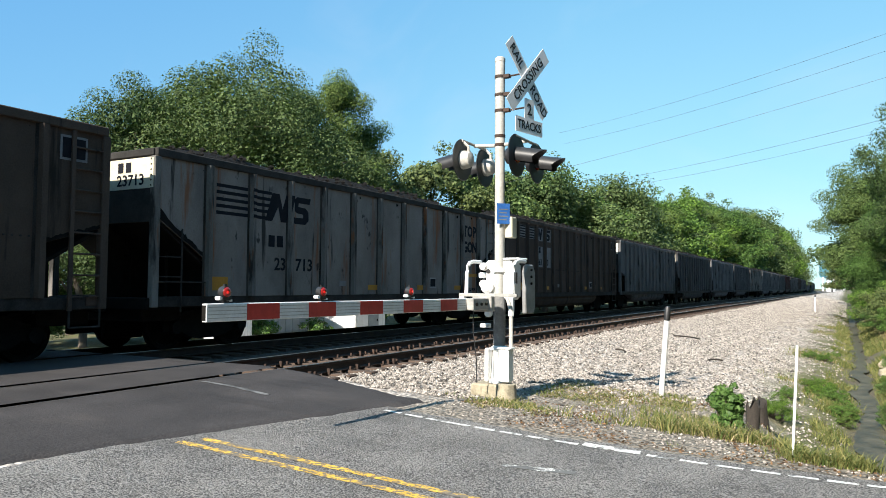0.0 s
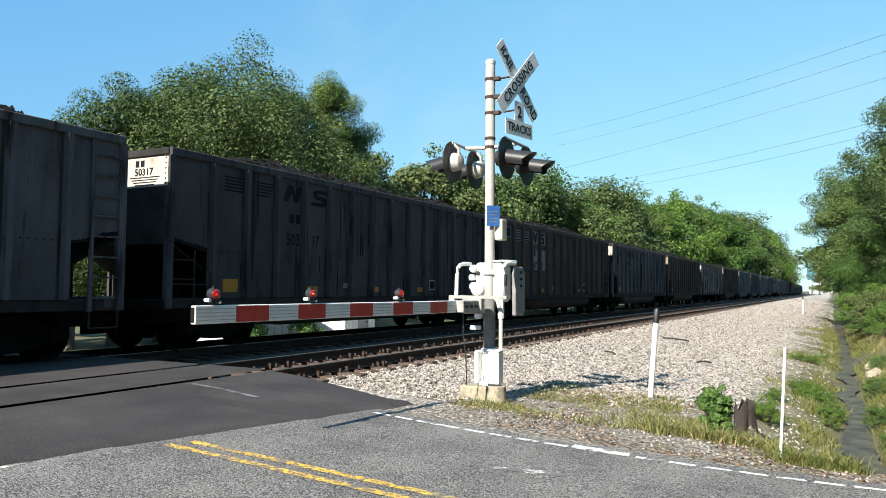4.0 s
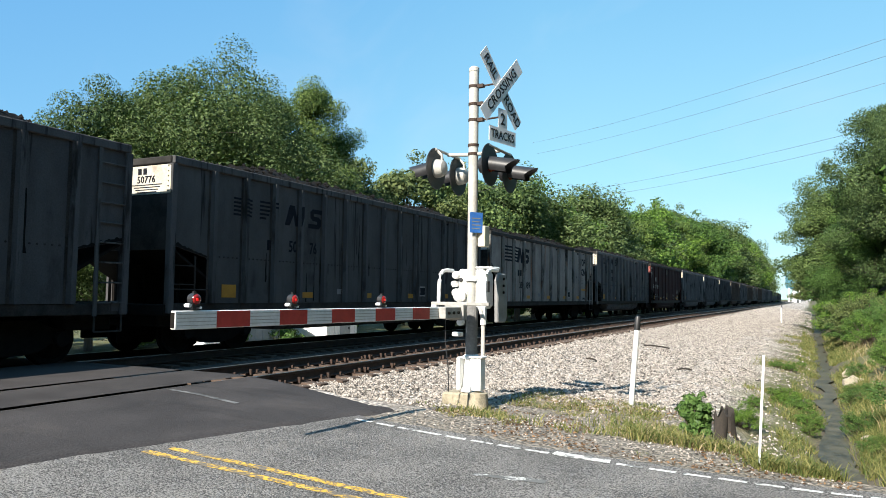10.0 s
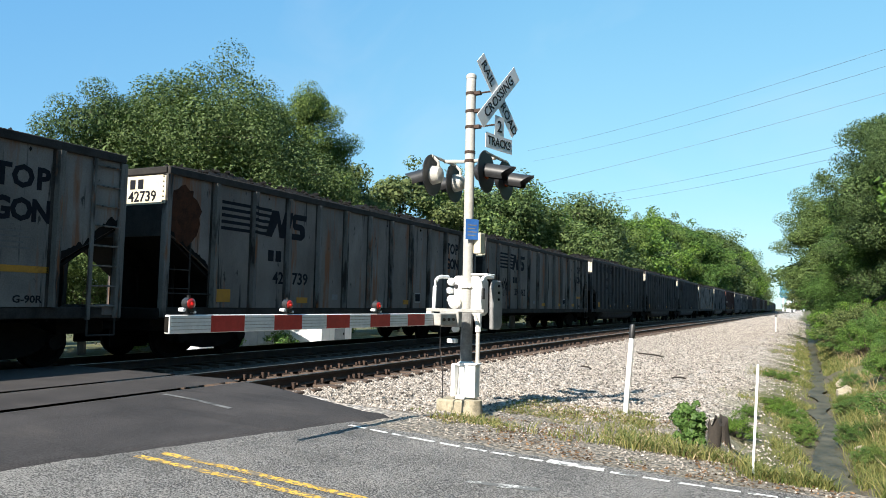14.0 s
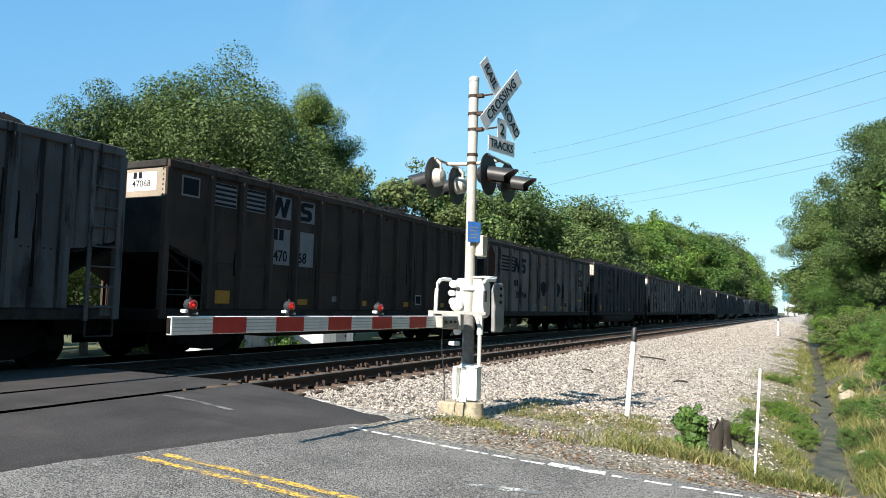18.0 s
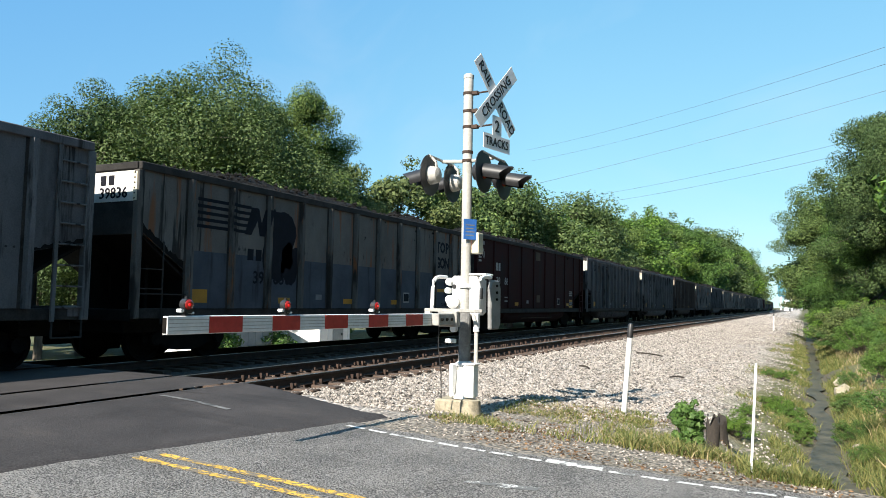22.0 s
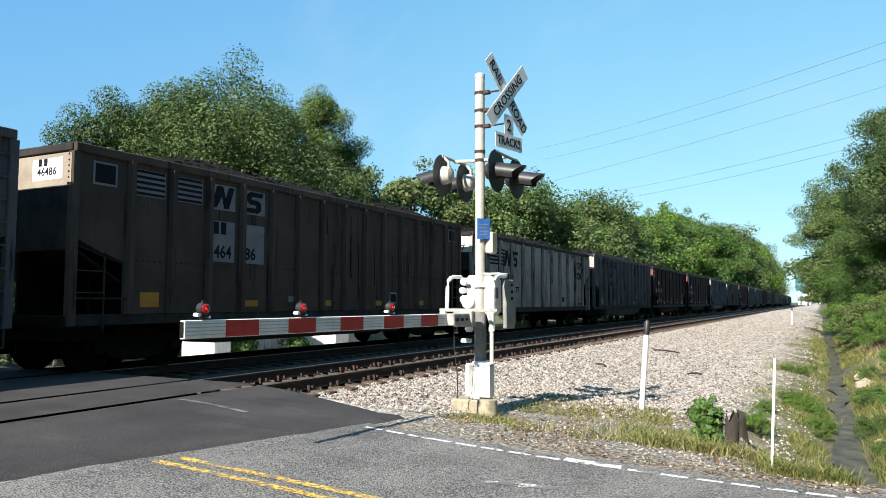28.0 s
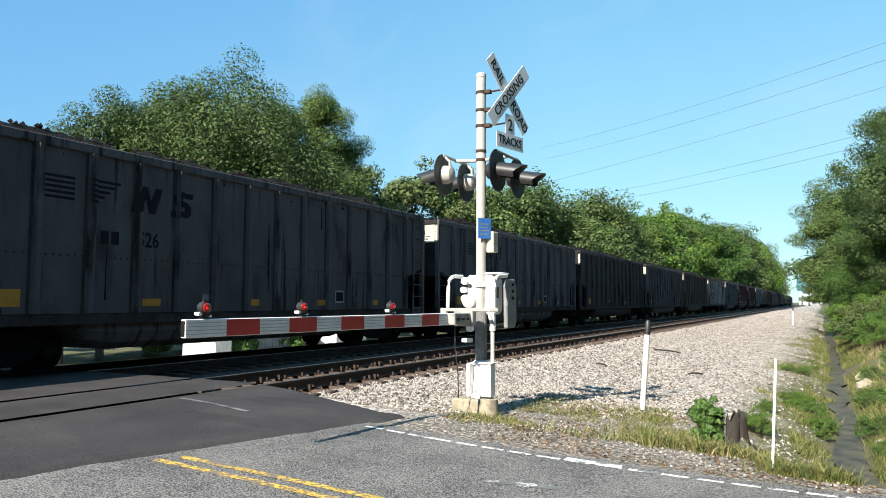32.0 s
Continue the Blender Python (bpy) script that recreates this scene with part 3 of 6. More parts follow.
def build_overlay():
    """The dark asphalt of the crossing, with a ragged edge towards the old road and slots beside the rails."""
    n, k = 90, 24

    def x_edge(y):
        return -5.62 + 0.24 * (y - 3.6) + 0.05 * noise.noise((0, y * 3, 2)) if y < 8 else -4.55

    for a, b in ((None, NEAR_X + 0.83), (NEAR_X + 0.64, NEAR_X - 0.64), (NEAR_X - 0.83, FAR_X + 0.83), (FAR_X + 0.64, FAR_X - 0.64), (FAR_X - 0.83, -22)):
        g = Geo()
        base = 0
        for j in range(k + 1):
            s = j / k
            for i in range(n + 1):
                if a is None:
                    y_hi = 8.02 + 0.03 * noise.noise((s * 9, 5, 0))
                    y = 1.9 + (y_hi - 1.9) * i / n
                    xa = x_edge(y)
                    x = xa + (b - xa) * s
                    if x < -5.0:
                        y = 1.9 + (8.02 + 0.36 * (-5.0 - x) - 1.9) * i / n
                else:
                    x = a + (b - a) * s
                    y = 1.9 + (8.02 + 0.36 * min(3.2, -5.0 - x) - 1.9) * i / n
                rim = i in (0, n) or (a is None and j == 0)
                g.v.append((x, y, lerp(ALONG_ROAD, x) + (0.034 if not rim else -0.01)))
        g.f += [(base + j * (n + 1) + i, base + j * (n + 1) + i + 1, base + (j + 1) * (n + 1) + i + 1, base + (j + 1) * (n + 1) + i) for j in range(k) for i in range(n)]
        part("road_crossing", g, M_NEWROAD, label="smooth dark asphalt laid over the crossing", kind="structure", smooth=True)


build_overlay()


def road_line(name, label, mat, pts, width, lift=0.017, gaps=0.0):
    g = Geo()
    x0, x1, fn = pts
    n = int((x1 - x0) / 0.06)
    for i in range(n):
        a = x0 + (x1 - x0) * i / n
        b = x0 + (x1 - x0) * (i + 1) / n
        if gaps and (i % 5 == 4) and noise.noise((a * 3, 2, 1)) > -0.45:
            continue
        w = width * (0.9 + 0.25 * noise.noise((a * 4, 8, 0)))
        q = [(a, fn(a) - w / 2), (b, fn(b) - w / 2), (b, fn(b) + w / 2), (a, fn(a) + w / 2)]
        g.add([(x, y, lerp(ALONG_ROAD, x) + lift) for x, y in q], [(0, 1, 2, 3)])
    return part(name, g, mat, label=label, kind="structure")


road_line("edge_line", "broken white painted edge line", M_WHITE, (-4.68, 12, white_y), 0.072, gaps=1)
for off in (0, 0.21):
    road_line("centre_line", "worn double yellow centre line", M_YELLOW, (-5.25 + off * 0.4, 14, lambda x, o=off: 4.68 + o - 0.012 * (x + 5)), 0.10)

road_line("old_marking", "faded white paint remnant on the dark asphalt", M_OLDWHITE, (-7.6, -6.2, lambda x: 7.18 - 0.20 * (x + 7.68)), 0.09, lift=0.04)
road_line("old_marking", "faded white paint remnant on the road", M_FLAKE, (-2.62, -2.32, lambda x: 5.84 + 0.3 * (x + 2.6)), 0.10)
road_line("old_marking", "faded white paint remnant on the road", M_FLAKE, (-2.36, -2.02, lambda x: 5.93 + 0.3 * (x + 2.3)), 0.14)
road_line("old_marking", "thick white paint splash on the edge line", M_WHITE, (-2.3, -1.75, lambda x: white_y(x) + 0.05), 0.14, lift=0.02)


# ---- railway ----
def rail_sweep(x_mid, prof, y0, y1):
    g = Geo()
    ys = [y0]
    while ys[-1] < y1:
        ys.append(ys[-1] + (4 if ys[-1] < 180 else 25))
    k = len(prof)
    for y in ys:
        g.v += [(x_mid + bend(y) + u, y, v) for u, v in prof]
    for j in range(len(ys) - 1):
        g.f += [(j * k + i, j * k + (i + 1) % k, (j + 1) * k + (i + 1) % k, (j + 1) * k + i) for i in range(k)]
    return g


RAIL_PROF = ((-0.07, -0.17), (0.07, -0.17), (0.07, -0.158), (0.012, -0.14), (0.012, -0.045), (0.036, -0.035), (0.036, -0.006), (-0.036, -0.006), (-0.036, -0.035), (-0.012, -0.045), (-0.012, -0.14), (-0.07, -0.158))
HEAD_PROF = ((-0.035, -0.007), (0.035, -0.007), (0.033, -0.001), (0.026, 0.0), (-0.026, 0.0), (-0.033, -0.001))


def build_track(x_mid, label):
    tr = thing("railway_track", label, "track", kind="structure")
    for s in (-1, 1):
        x = x_mid + s * (GAUGE / 2 + 0.036)
        r = part("rail", rail_sweep(x, RAIL_PROF, -120, 1400), M_RAIL, tr, "rusty steel rail")
        part("rail_head", rail_sweep(x, HEAD_PROF, -120, 1400), M_RAILTOP, r, "worn bright rail head")
    return tr


near_track = build_track(NEAR_X, "empty track of rusty rails on wooden ties")
far_track = build_track(FAR_X, "track of rusty rails under the train")


# ---- train ----
def wheel_geo(g, x, s):
    """One flanged wheel; s is the side of its flange."""
    m = Matrix.Translation((x, 0, 0)) @ Matrix.Rotation(radians(90 * s), 4, "Y")
    g.lathe([(0.10, -0.09), (0.13, -0.09), (0.15, -0.05), (0.36, -0.02), (0.38, -0.06), (0.455, -0.06), (0.457, 0.03), (0.485, 0.045), (0.485, 0.07), (0.40, 0.075), (0.36, 0.02), (0.15, 0.0), (0.12, 0.06)], 20, m)


def build_truck(parent, y):
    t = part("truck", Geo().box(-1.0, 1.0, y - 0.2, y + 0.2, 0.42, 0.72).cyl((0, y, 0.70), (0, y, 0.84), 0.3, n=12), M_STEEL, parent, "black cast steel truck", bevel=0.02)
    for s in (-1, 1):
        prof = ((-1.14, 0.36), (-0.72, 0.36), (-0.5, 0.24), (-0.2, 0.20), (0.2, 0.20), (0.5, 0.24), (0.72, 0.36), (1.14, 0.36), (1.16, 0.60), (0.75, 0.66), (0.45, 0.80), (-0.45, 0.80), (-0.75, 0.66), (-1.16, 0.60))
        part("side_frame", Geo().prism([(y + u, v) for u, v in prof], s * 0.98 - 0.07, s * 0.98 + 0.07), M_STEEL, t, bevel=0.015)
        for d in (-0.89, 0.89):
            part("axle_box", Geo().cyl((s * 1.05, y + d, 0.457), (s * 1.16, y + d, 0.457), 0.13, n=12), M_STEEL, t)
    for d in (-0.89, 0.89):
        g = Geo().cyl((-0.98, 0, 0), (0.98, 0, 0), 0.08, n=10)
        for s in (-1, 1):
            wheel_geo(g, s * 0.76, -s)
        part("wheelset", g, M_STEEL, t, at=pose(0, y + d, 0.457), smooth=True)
    return t


END0, HALF = 0.55, 1.50
SILL = 1.08


def coal_geo(seed, length=13.9):
    g = Geo()
    nx, ny = 9, 60
    rnd = random.Random(seed)
    for j in range(ny + 1):
        for i in range(nx + 1):
            u, v = i / nx * 2 - 1, j / ny
            end = min(1, v * 12, (1 - v) * 12)
            z = 3.64 + (0.66 + 0.26 * noise.noise((v * 5, seed * 3, 1))) * (1 - abs(u) ** 2.2) * end + 0.10 * noise.noise((u * 3, v * 22, seed)) + rnd.uniform(-0.03, 0.05)
            g.v.append((u * 1.42, END0 + 0.35 + v * (LEN - 2 * END0 - 0.7), z))
    g.f = [(j * (nx + 1) + i, j * (nx + 1) + i + 1, (j + 1) * (nx + 1) + i + 1, (j + 1) * (nx + 1) + i) for j in range(ny) for i in range(nx)]
    for _ in range(420):
        u, v = rnd.uniform(-1, 1), rnd.random()
        i, j = min(nx, round((u + 1) / 2 * nx)), min(ny, round(v * ny))
        p = Vector(g.v[j * (nx + 1) + i]) + Vector((rnd.uniform(-0.1, 0.1), rnd.uniform(-0.1, 0.1), 0.02))
        r = rnd.uniform(0.04, 0.09)
        g.add([p + Vector(q) * r for q in ((1, 0, 0), (-0.5, 0.9, 0.1), (-0.6, -0.8, 0), (0.1, 0, 0.9), (0, 0.1, -0.9))], [(0, 1, 3), (1, 2, 3), (2, 0, 3), (1, 0, 4), (2, 1, 4), (0, 2, 4)])
    return g


COAL = [coal_geo(s).mesh("coal_load", M_COAL) for s in range(3)]


def emblem_bars(car, kind, ya, yb, z0, z1, x, mat, slant=0.0):
    """Five bars, carried over the ribs that they cross."""
    _, _, _, bay, nribs, _, _ = KINDS[kind]
    step = (LEN - 2 * END0 - 2 * bay) / (nribs - 1)
    hh = (z1 - z0) / 9
    for i in range(5):
        za = z1 - (2 * i + 1) * hh
        end = yb - slant * i
        g = Geo().box(x, x + 0.004, ya, end, za, za + hh)
        for r in range(nribs):
            y = END0 + bay + r * step
            if ya < y < end:
                g.box(x + 0.095, x + 0.104, max(ya, y - 0.05), min(end, y + 0.05), za, za + hh)
        part("emblem_bar", g, mat, car)


def emblem_block(car, kind, shape, ya, yb, z0, z1, x, mat):
    """A bold slanted block of the emblem, given on a unit square and painted over the ribs that it crosses."""
    poly = [(ya + u * (yb - ya), z0 + v * (z1 - z0)) for u, v in shape]
    g = Geo().prism(poly, x, x + 0.006)
    _, _, _, bay, nribs, _, _ = KINDS[kind]
    step = (LEN - 2 * END0 - 2 * bay) / (nribs - 1)
    for r in range(nribs):
        y = END0 + bay + r * step
        cut = clip(clip(poly, y - 0.05, 1), y + 0.05, -1)
        if len(cut) > 2:
            g.prism(cut, x + 0.095, x + 0.104)
    part("emblem_block", g, mat, car)


def clip(poly, at, side):
    """The piece of a polygon on one side of a line across its first axis."""
    out = []
    for p, q in zip(poly, poly[1:] + poly[:1]):
        a, b = side * (p[0] - at), side * (q[0] - at)
        if a >= 0:
            out.append(p)
        if a * b < 0:
            f = a / (a - b)
            out.append((at, p[1] + (q[1] - p[1]) * f))
    return out


ZIG = ((0, 0), (0.24, 0), (0.46, 0.55), (0.56, 0), (0.76, 0), (1, 1), (0.76, 1), (0.62, 0.46), (0.50, 1), (0.24, 1))
BEND = ((0, 0), (0.72, 0), (0.90, 0.16), (0.88, 0.50), (0.72, 0.62), (0.36, 0.64), (0.38, 0.78), (0.94, 0.78), (1, 1), (0.30, 1), (0.12, 0.84), (0.14, 0.54), (0.30, 0.40), (0.62, 0.38), (0.62, 0.24), (0, 0.22))


ONSIDE = Matrix.Rotation(radians(90), 4, "Z") @ Matrix.Rotation(radians(90), 4, "X")
ONEND = Matrix.Rotation(radians(90), 4, "X")


def side_poly(za, zb, bay, TOP, y0=END0, y1=LEN - END0):
    return ((y0 + bay, SILL), (y1 - bay, SILL), (y1 - bay, zb), (y1, za), (y1, TOP - 0.15), (y0, TOP - 0.15), (y0, za), (y0 + bay, zb))


KINDS = {
    # kind: paint, diagonal at the end, diagonal at the first rib, bay, ribs, tub, height
    "A": (M_CARA, 2.60, 1.80, 1.30, 11, False, 3.90),
    "B": (M_CARB, 2.25, 2.00, 1.10, 14, True, 4.04),
    "C": (M_CARC, 2.30, 1.95, 1.15, 14, True, 4.06),
    "D": (M_CARD, 2.10, 1.65, 1.75, 8, True, 4.00),
}
MASTERS = {}


def build_car(kind, detail=True):
    paint, za, zb, bay, nribs, tub, TOP = KINDS[kind]
    rib_out = 0.045 if kind == "D" else 0.10
    words = {"A": "pale grey steel coal gondola with rust streaks", "B": "slate grey steel coal gondola, sooty and ribbed",
             "C": "brown-grey steel coal gondola with white lettering panels", "D": "oxide red steel coal gondola with white lettering"}
    car = thing("coal_car", words[kind] + ", heaped with coal", "train car", group="cars of the coal train")
    y0, y1 = END0, LEN - END0
    for s in (-1, 1):
        part("side_wall", Geo().prism(side_poly(za, zb, bay, TOP), s * HALF - 0.02, s * HALF + 0.02), paint, car)
        part("side_sill", Geo().box(s * 1.42 - 0.09, s * 1.42 + 0.09, y0, y1, SILL - 0.20, SILL), M_CHORD, car, bevel=0.015)
        part("top_chord", Geo().box(s * HALF - 0.06, s * HALF + 0.075, y0 - 0.03, y1 + 0.03, TOP - 0.16, TOP), RIBS[kind] if kind in "BC" else M_CHORD, car, "soot-stained top chord", bevel=0.015)
        step = (y1 - y0 - 2 * bay) / (nribs - 1)
        far = Geo()
        for i in range(nribs):
            y = y0 + bay + i * step
            g = far if (not detail or s < 0) else Geo()
            x = s * (HALF + 0.02)
            g.prism(((y - 0.075, x), (y + 0.075, x), (y + 0.05, x + s * rib_out), (y - 0.05, x + s * rib_out)), SILL, TOP - 0.16, "z", Matrix(((0, 1, 0, 0), (1, 0, 0, 0), (0, 0, 1, 0), (0, 0, 0, 1))))
            if g is not far:
                part("rib", g, RIBS[kind], car)
                if kind != "D":
                    # dark strip along both edges of the rib, wider on its -y side
                    part("rib_seam", Geo().box(x - 0.001, x + 0.006, y - 0.075 - 0.055, y + 0.075 + 0.02, SILL, TOP - 0.16), M_RIBSTRIP, car, "dark strip beside the rib")
        if far.v:
            part("ribs", far, RIBS[kind], car, kind="stuff")
    for e, ye in ((-1, y0), (1, y1)):
        # dark colour paints the next car's shade on the end wall
        part("end_wall", Geo().box(-HALF, HALF, ye - 0.03, ye + 0.03, za - 0.1, TOP - 0.16), M_CHORD, car)
        part("end_chord", Geo().box(-HALF, HALF, ye - 0.07, ye + 0.06, TOP - 0.15, TOP - 0.005), M_CHORD, car, bevel=0.015)
        yi = ye - e * (bay + 0.9)
        # bulkhead is added and slope sheet blackened: the open bay's shade in colour
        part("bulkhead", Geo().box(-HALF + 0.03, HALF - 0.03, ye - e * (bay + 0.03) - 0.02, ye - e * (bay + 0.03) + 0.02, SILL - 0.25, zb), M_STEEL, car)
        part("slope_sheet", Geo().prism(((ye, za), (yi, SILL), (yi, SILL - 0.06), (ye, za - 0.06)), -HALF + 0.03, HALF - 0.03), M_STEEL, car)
        for s in (-1, 1):
            part("corner_post", Geo().box(s * HALF - 0.07, s * HALF + 0.07, ye - 0.075, ye + 0.075, SILL - 0.2, TOP - 0.16), RIBS[kind], car, bevel=0.012)
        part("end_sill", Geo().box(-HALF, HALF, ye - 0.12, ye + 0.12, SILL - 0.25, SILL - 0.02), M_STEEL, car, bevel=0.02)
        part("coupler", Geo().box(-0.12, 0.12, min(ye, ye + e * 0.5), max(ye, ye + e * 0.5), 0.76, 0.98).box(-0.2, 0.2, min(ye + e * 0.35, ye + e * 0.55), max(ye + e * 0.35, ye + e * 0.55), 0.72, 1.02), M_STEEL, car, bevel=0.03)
        # two plates below the rigging are added to block the bright view under the car
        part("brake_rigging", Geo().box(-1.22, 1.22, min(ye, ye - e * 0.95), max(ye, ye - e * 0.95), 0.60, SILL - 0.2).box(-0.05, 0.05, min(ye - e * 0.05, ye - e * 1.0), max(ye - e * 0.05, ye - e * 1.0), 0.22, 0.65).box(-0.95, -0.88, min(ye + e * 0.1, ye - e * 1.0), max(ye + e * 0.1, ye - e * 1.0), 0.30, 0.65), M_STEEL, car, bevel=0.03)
        if detail:
            s = 1
            xl = s * HALF + 0.05
            yi2 = ye - e * 0.62
            if e > 0:
                # full-height ladder on the trailing end, its rungs run to the corner post
                lad = Geo().box(xl - 0.02, xl + 0.02, yi2 - 0.035, yi2 + 0.035, SILL - 0.22, TOP - 0.16)
                for k in range(8):
                    z = SILL + 0.02 + k * 0.36
                    lad.tube([(xl, yi2, z), (xl, ye - 0.05, z)], 0.017, 6)
                part("ladder", lad, RIBS[kind], car, "sooty steel ladder")
                part("step_iron", Geo().tube([(xl, yi2, SILL - 0.2), (xl, yi2, SILL - 0.5), (xl, ye - 0.05, SILL - 0.5), (xl, ye - 0.05, SILL - 0.2)], 0.018), M_CHORD, car)
                for d in (0.92, 1.05):
                    part("bay_strut", Geo().box(0.3, 0.4, ye - d - 0.03, ye - d + 0.03, SILL - 0.1, zb + 0.05), M_CHORD, car)
                part("centre_web", Geo().box(-0.03, 0.03, ye - 0.84, ye - 0.02, SILL - 0.3, za - 0.1), M_STEEL, car)
                part("bearing_block", Geo().box(s * 1.42 - 0.08, s * 1.42 + 0.10, ye - 0.32, ye - 0.06, SILL - 0.16, SILL + 0.05), RIBS[kind], car, bevel=0.03)
            else:
                part("ladder", Geo().tube([(xl, yi2, SILL - 0.3), (xl, yi2, za - 0.2)], 0.018).tube([(xl, ye + 0.06, 1.46), (xl, yi2, 1.46)], 0.014).tube([(xl, ye + 0.06, 1.84), (xl, yi2, 1.84)], 0.014), M_CHORD, car)
                part("handrail", Geo().tube([(xl, ye + 0.06, 1.36), (xl, ye + bay, 1.36)], 0.016), M_CHORD, car)
                part("centre_web", Geo().box(-0.03, 0.03, ye + 0.02, ye + bay, SILL - 0.3, za - 0.1), M_STEEL, car)
            part("brake_cylinder", Geo().cyl((-0.5, ye - e * 0.9, 1.12), (-0.5, ye - e * 1.5, 1.12), 0.16, n=10), M_STEEL, car)
            part("brake_frame", Geo().tube([(0.2, ye - e * 0.5, 1.1), (0.2, ye - e * 0.5, 1.9), (-0.4, ye - e * 0.5, 1.9), (-0.4, ye - e * 0.5, 1.1)], 0.03), M_STEEL, car)
            part("strut", Geo().tube([(0.9, ye - e * 0.8, 1.05), (0.9, ye - e * 0.8, 1.95)], 0.035), M_STEEL, car)
    if detail and kind in "BC":
        g = Geo()
        for k in range(96):
            yy = 1.75 + k * (LEN - 3.5) / 95
            g.cyl((HALF + 0.018, yy, 2.07), (HALF + 0.034, yy, 2.07), 0.020, n=5)
        part("seam", g, M_CHORD, car, kind="stuff")
    part("floor_sheet", Geo().box(-1.4, 1.4, y0 + bay + 0.9, y1 - bay - 0.9, SILL - 0.08, SILL - 0.02), M_STEEL, car)
    part("centre_sill", Geo().box(-0.22, 0.22, y0, y1, SILL - 0.36, SILL - 0.08), M_STEEL, car)
    if tub:
        tubg = Geo()
        prof = ((-1.40, SILL - 0.19), (-1.43, SILL - 0.34), (-1.34, 0.54), (-1.16, 0.42), (1.16, 0.42), (1.34, 0.54), (1.43, SILL - 0.34), (1.40, SILL - 0.19))
        rings = ((3.55, 0.0), (3.75, 0.75), (4.25, 1.0), (LEN - 4.25, 1.0), (LEN - 3.75, 0.75), (LEN - 3.55, 0.0))
        for yy, f in rings:
            tubg.v += [(u * (0.96 + 0.04 * f), yy, SILL - 0.19 - (SILL - 0.19 - v) * (0.15 + 0.85 * f)) for u, v in prof]
        m = len(prof)
        tubg.f = [(j * m + i, j * m + (i + 1) % m, (j + 1) * m + (i + 1) % m, (j + 1) * m + i) for j in range(len(rings) - 1) for i in range(m)]
        tubg.f += [tuple(range(m)), tuple(range((len(rings) - 1) * m, len(rings) * m))]
        part("belly_tub", tubg, RIBS[kind], car, "sooty bulging belly")
    part("coal_load", COAL[0], M_COAL, car, "heaped black coal", kind="stuff", at=pose(0, 0, TOP - 3.93))
    for yt in (2.35, LEN - 2.35):
        build_truck(car, yt)
    return car


def side_text(car, name, text, ya, yb, z0, z1, x, mat):
    """Text fitted into a field of the car side."""
    size = (z1 - z0) / 0.70
    natural = 0.60 * size * len(text)
    writing(name, text, round(size, 2), mat, car, Matrix.Translation((x, (ya + yb) / 2, (z0 + z1) / 2)) @ ONSIDE, squeeze=round((yb - ya) / natural, 2), bold=0.02)


def mark(car, ya, yb, z0, z1, x, mat):
    """The owner's initials as two plain bars."""
    w = (yb - ya) * 0.42
    part("owner_mark", Geo().box(x, x + 0.004, ya, ya + w, z0, z1), mat, car)
    part("owner_mark", Geo().box(x, x + 0.004, yb - w, yb, z0, z1), mat, car)


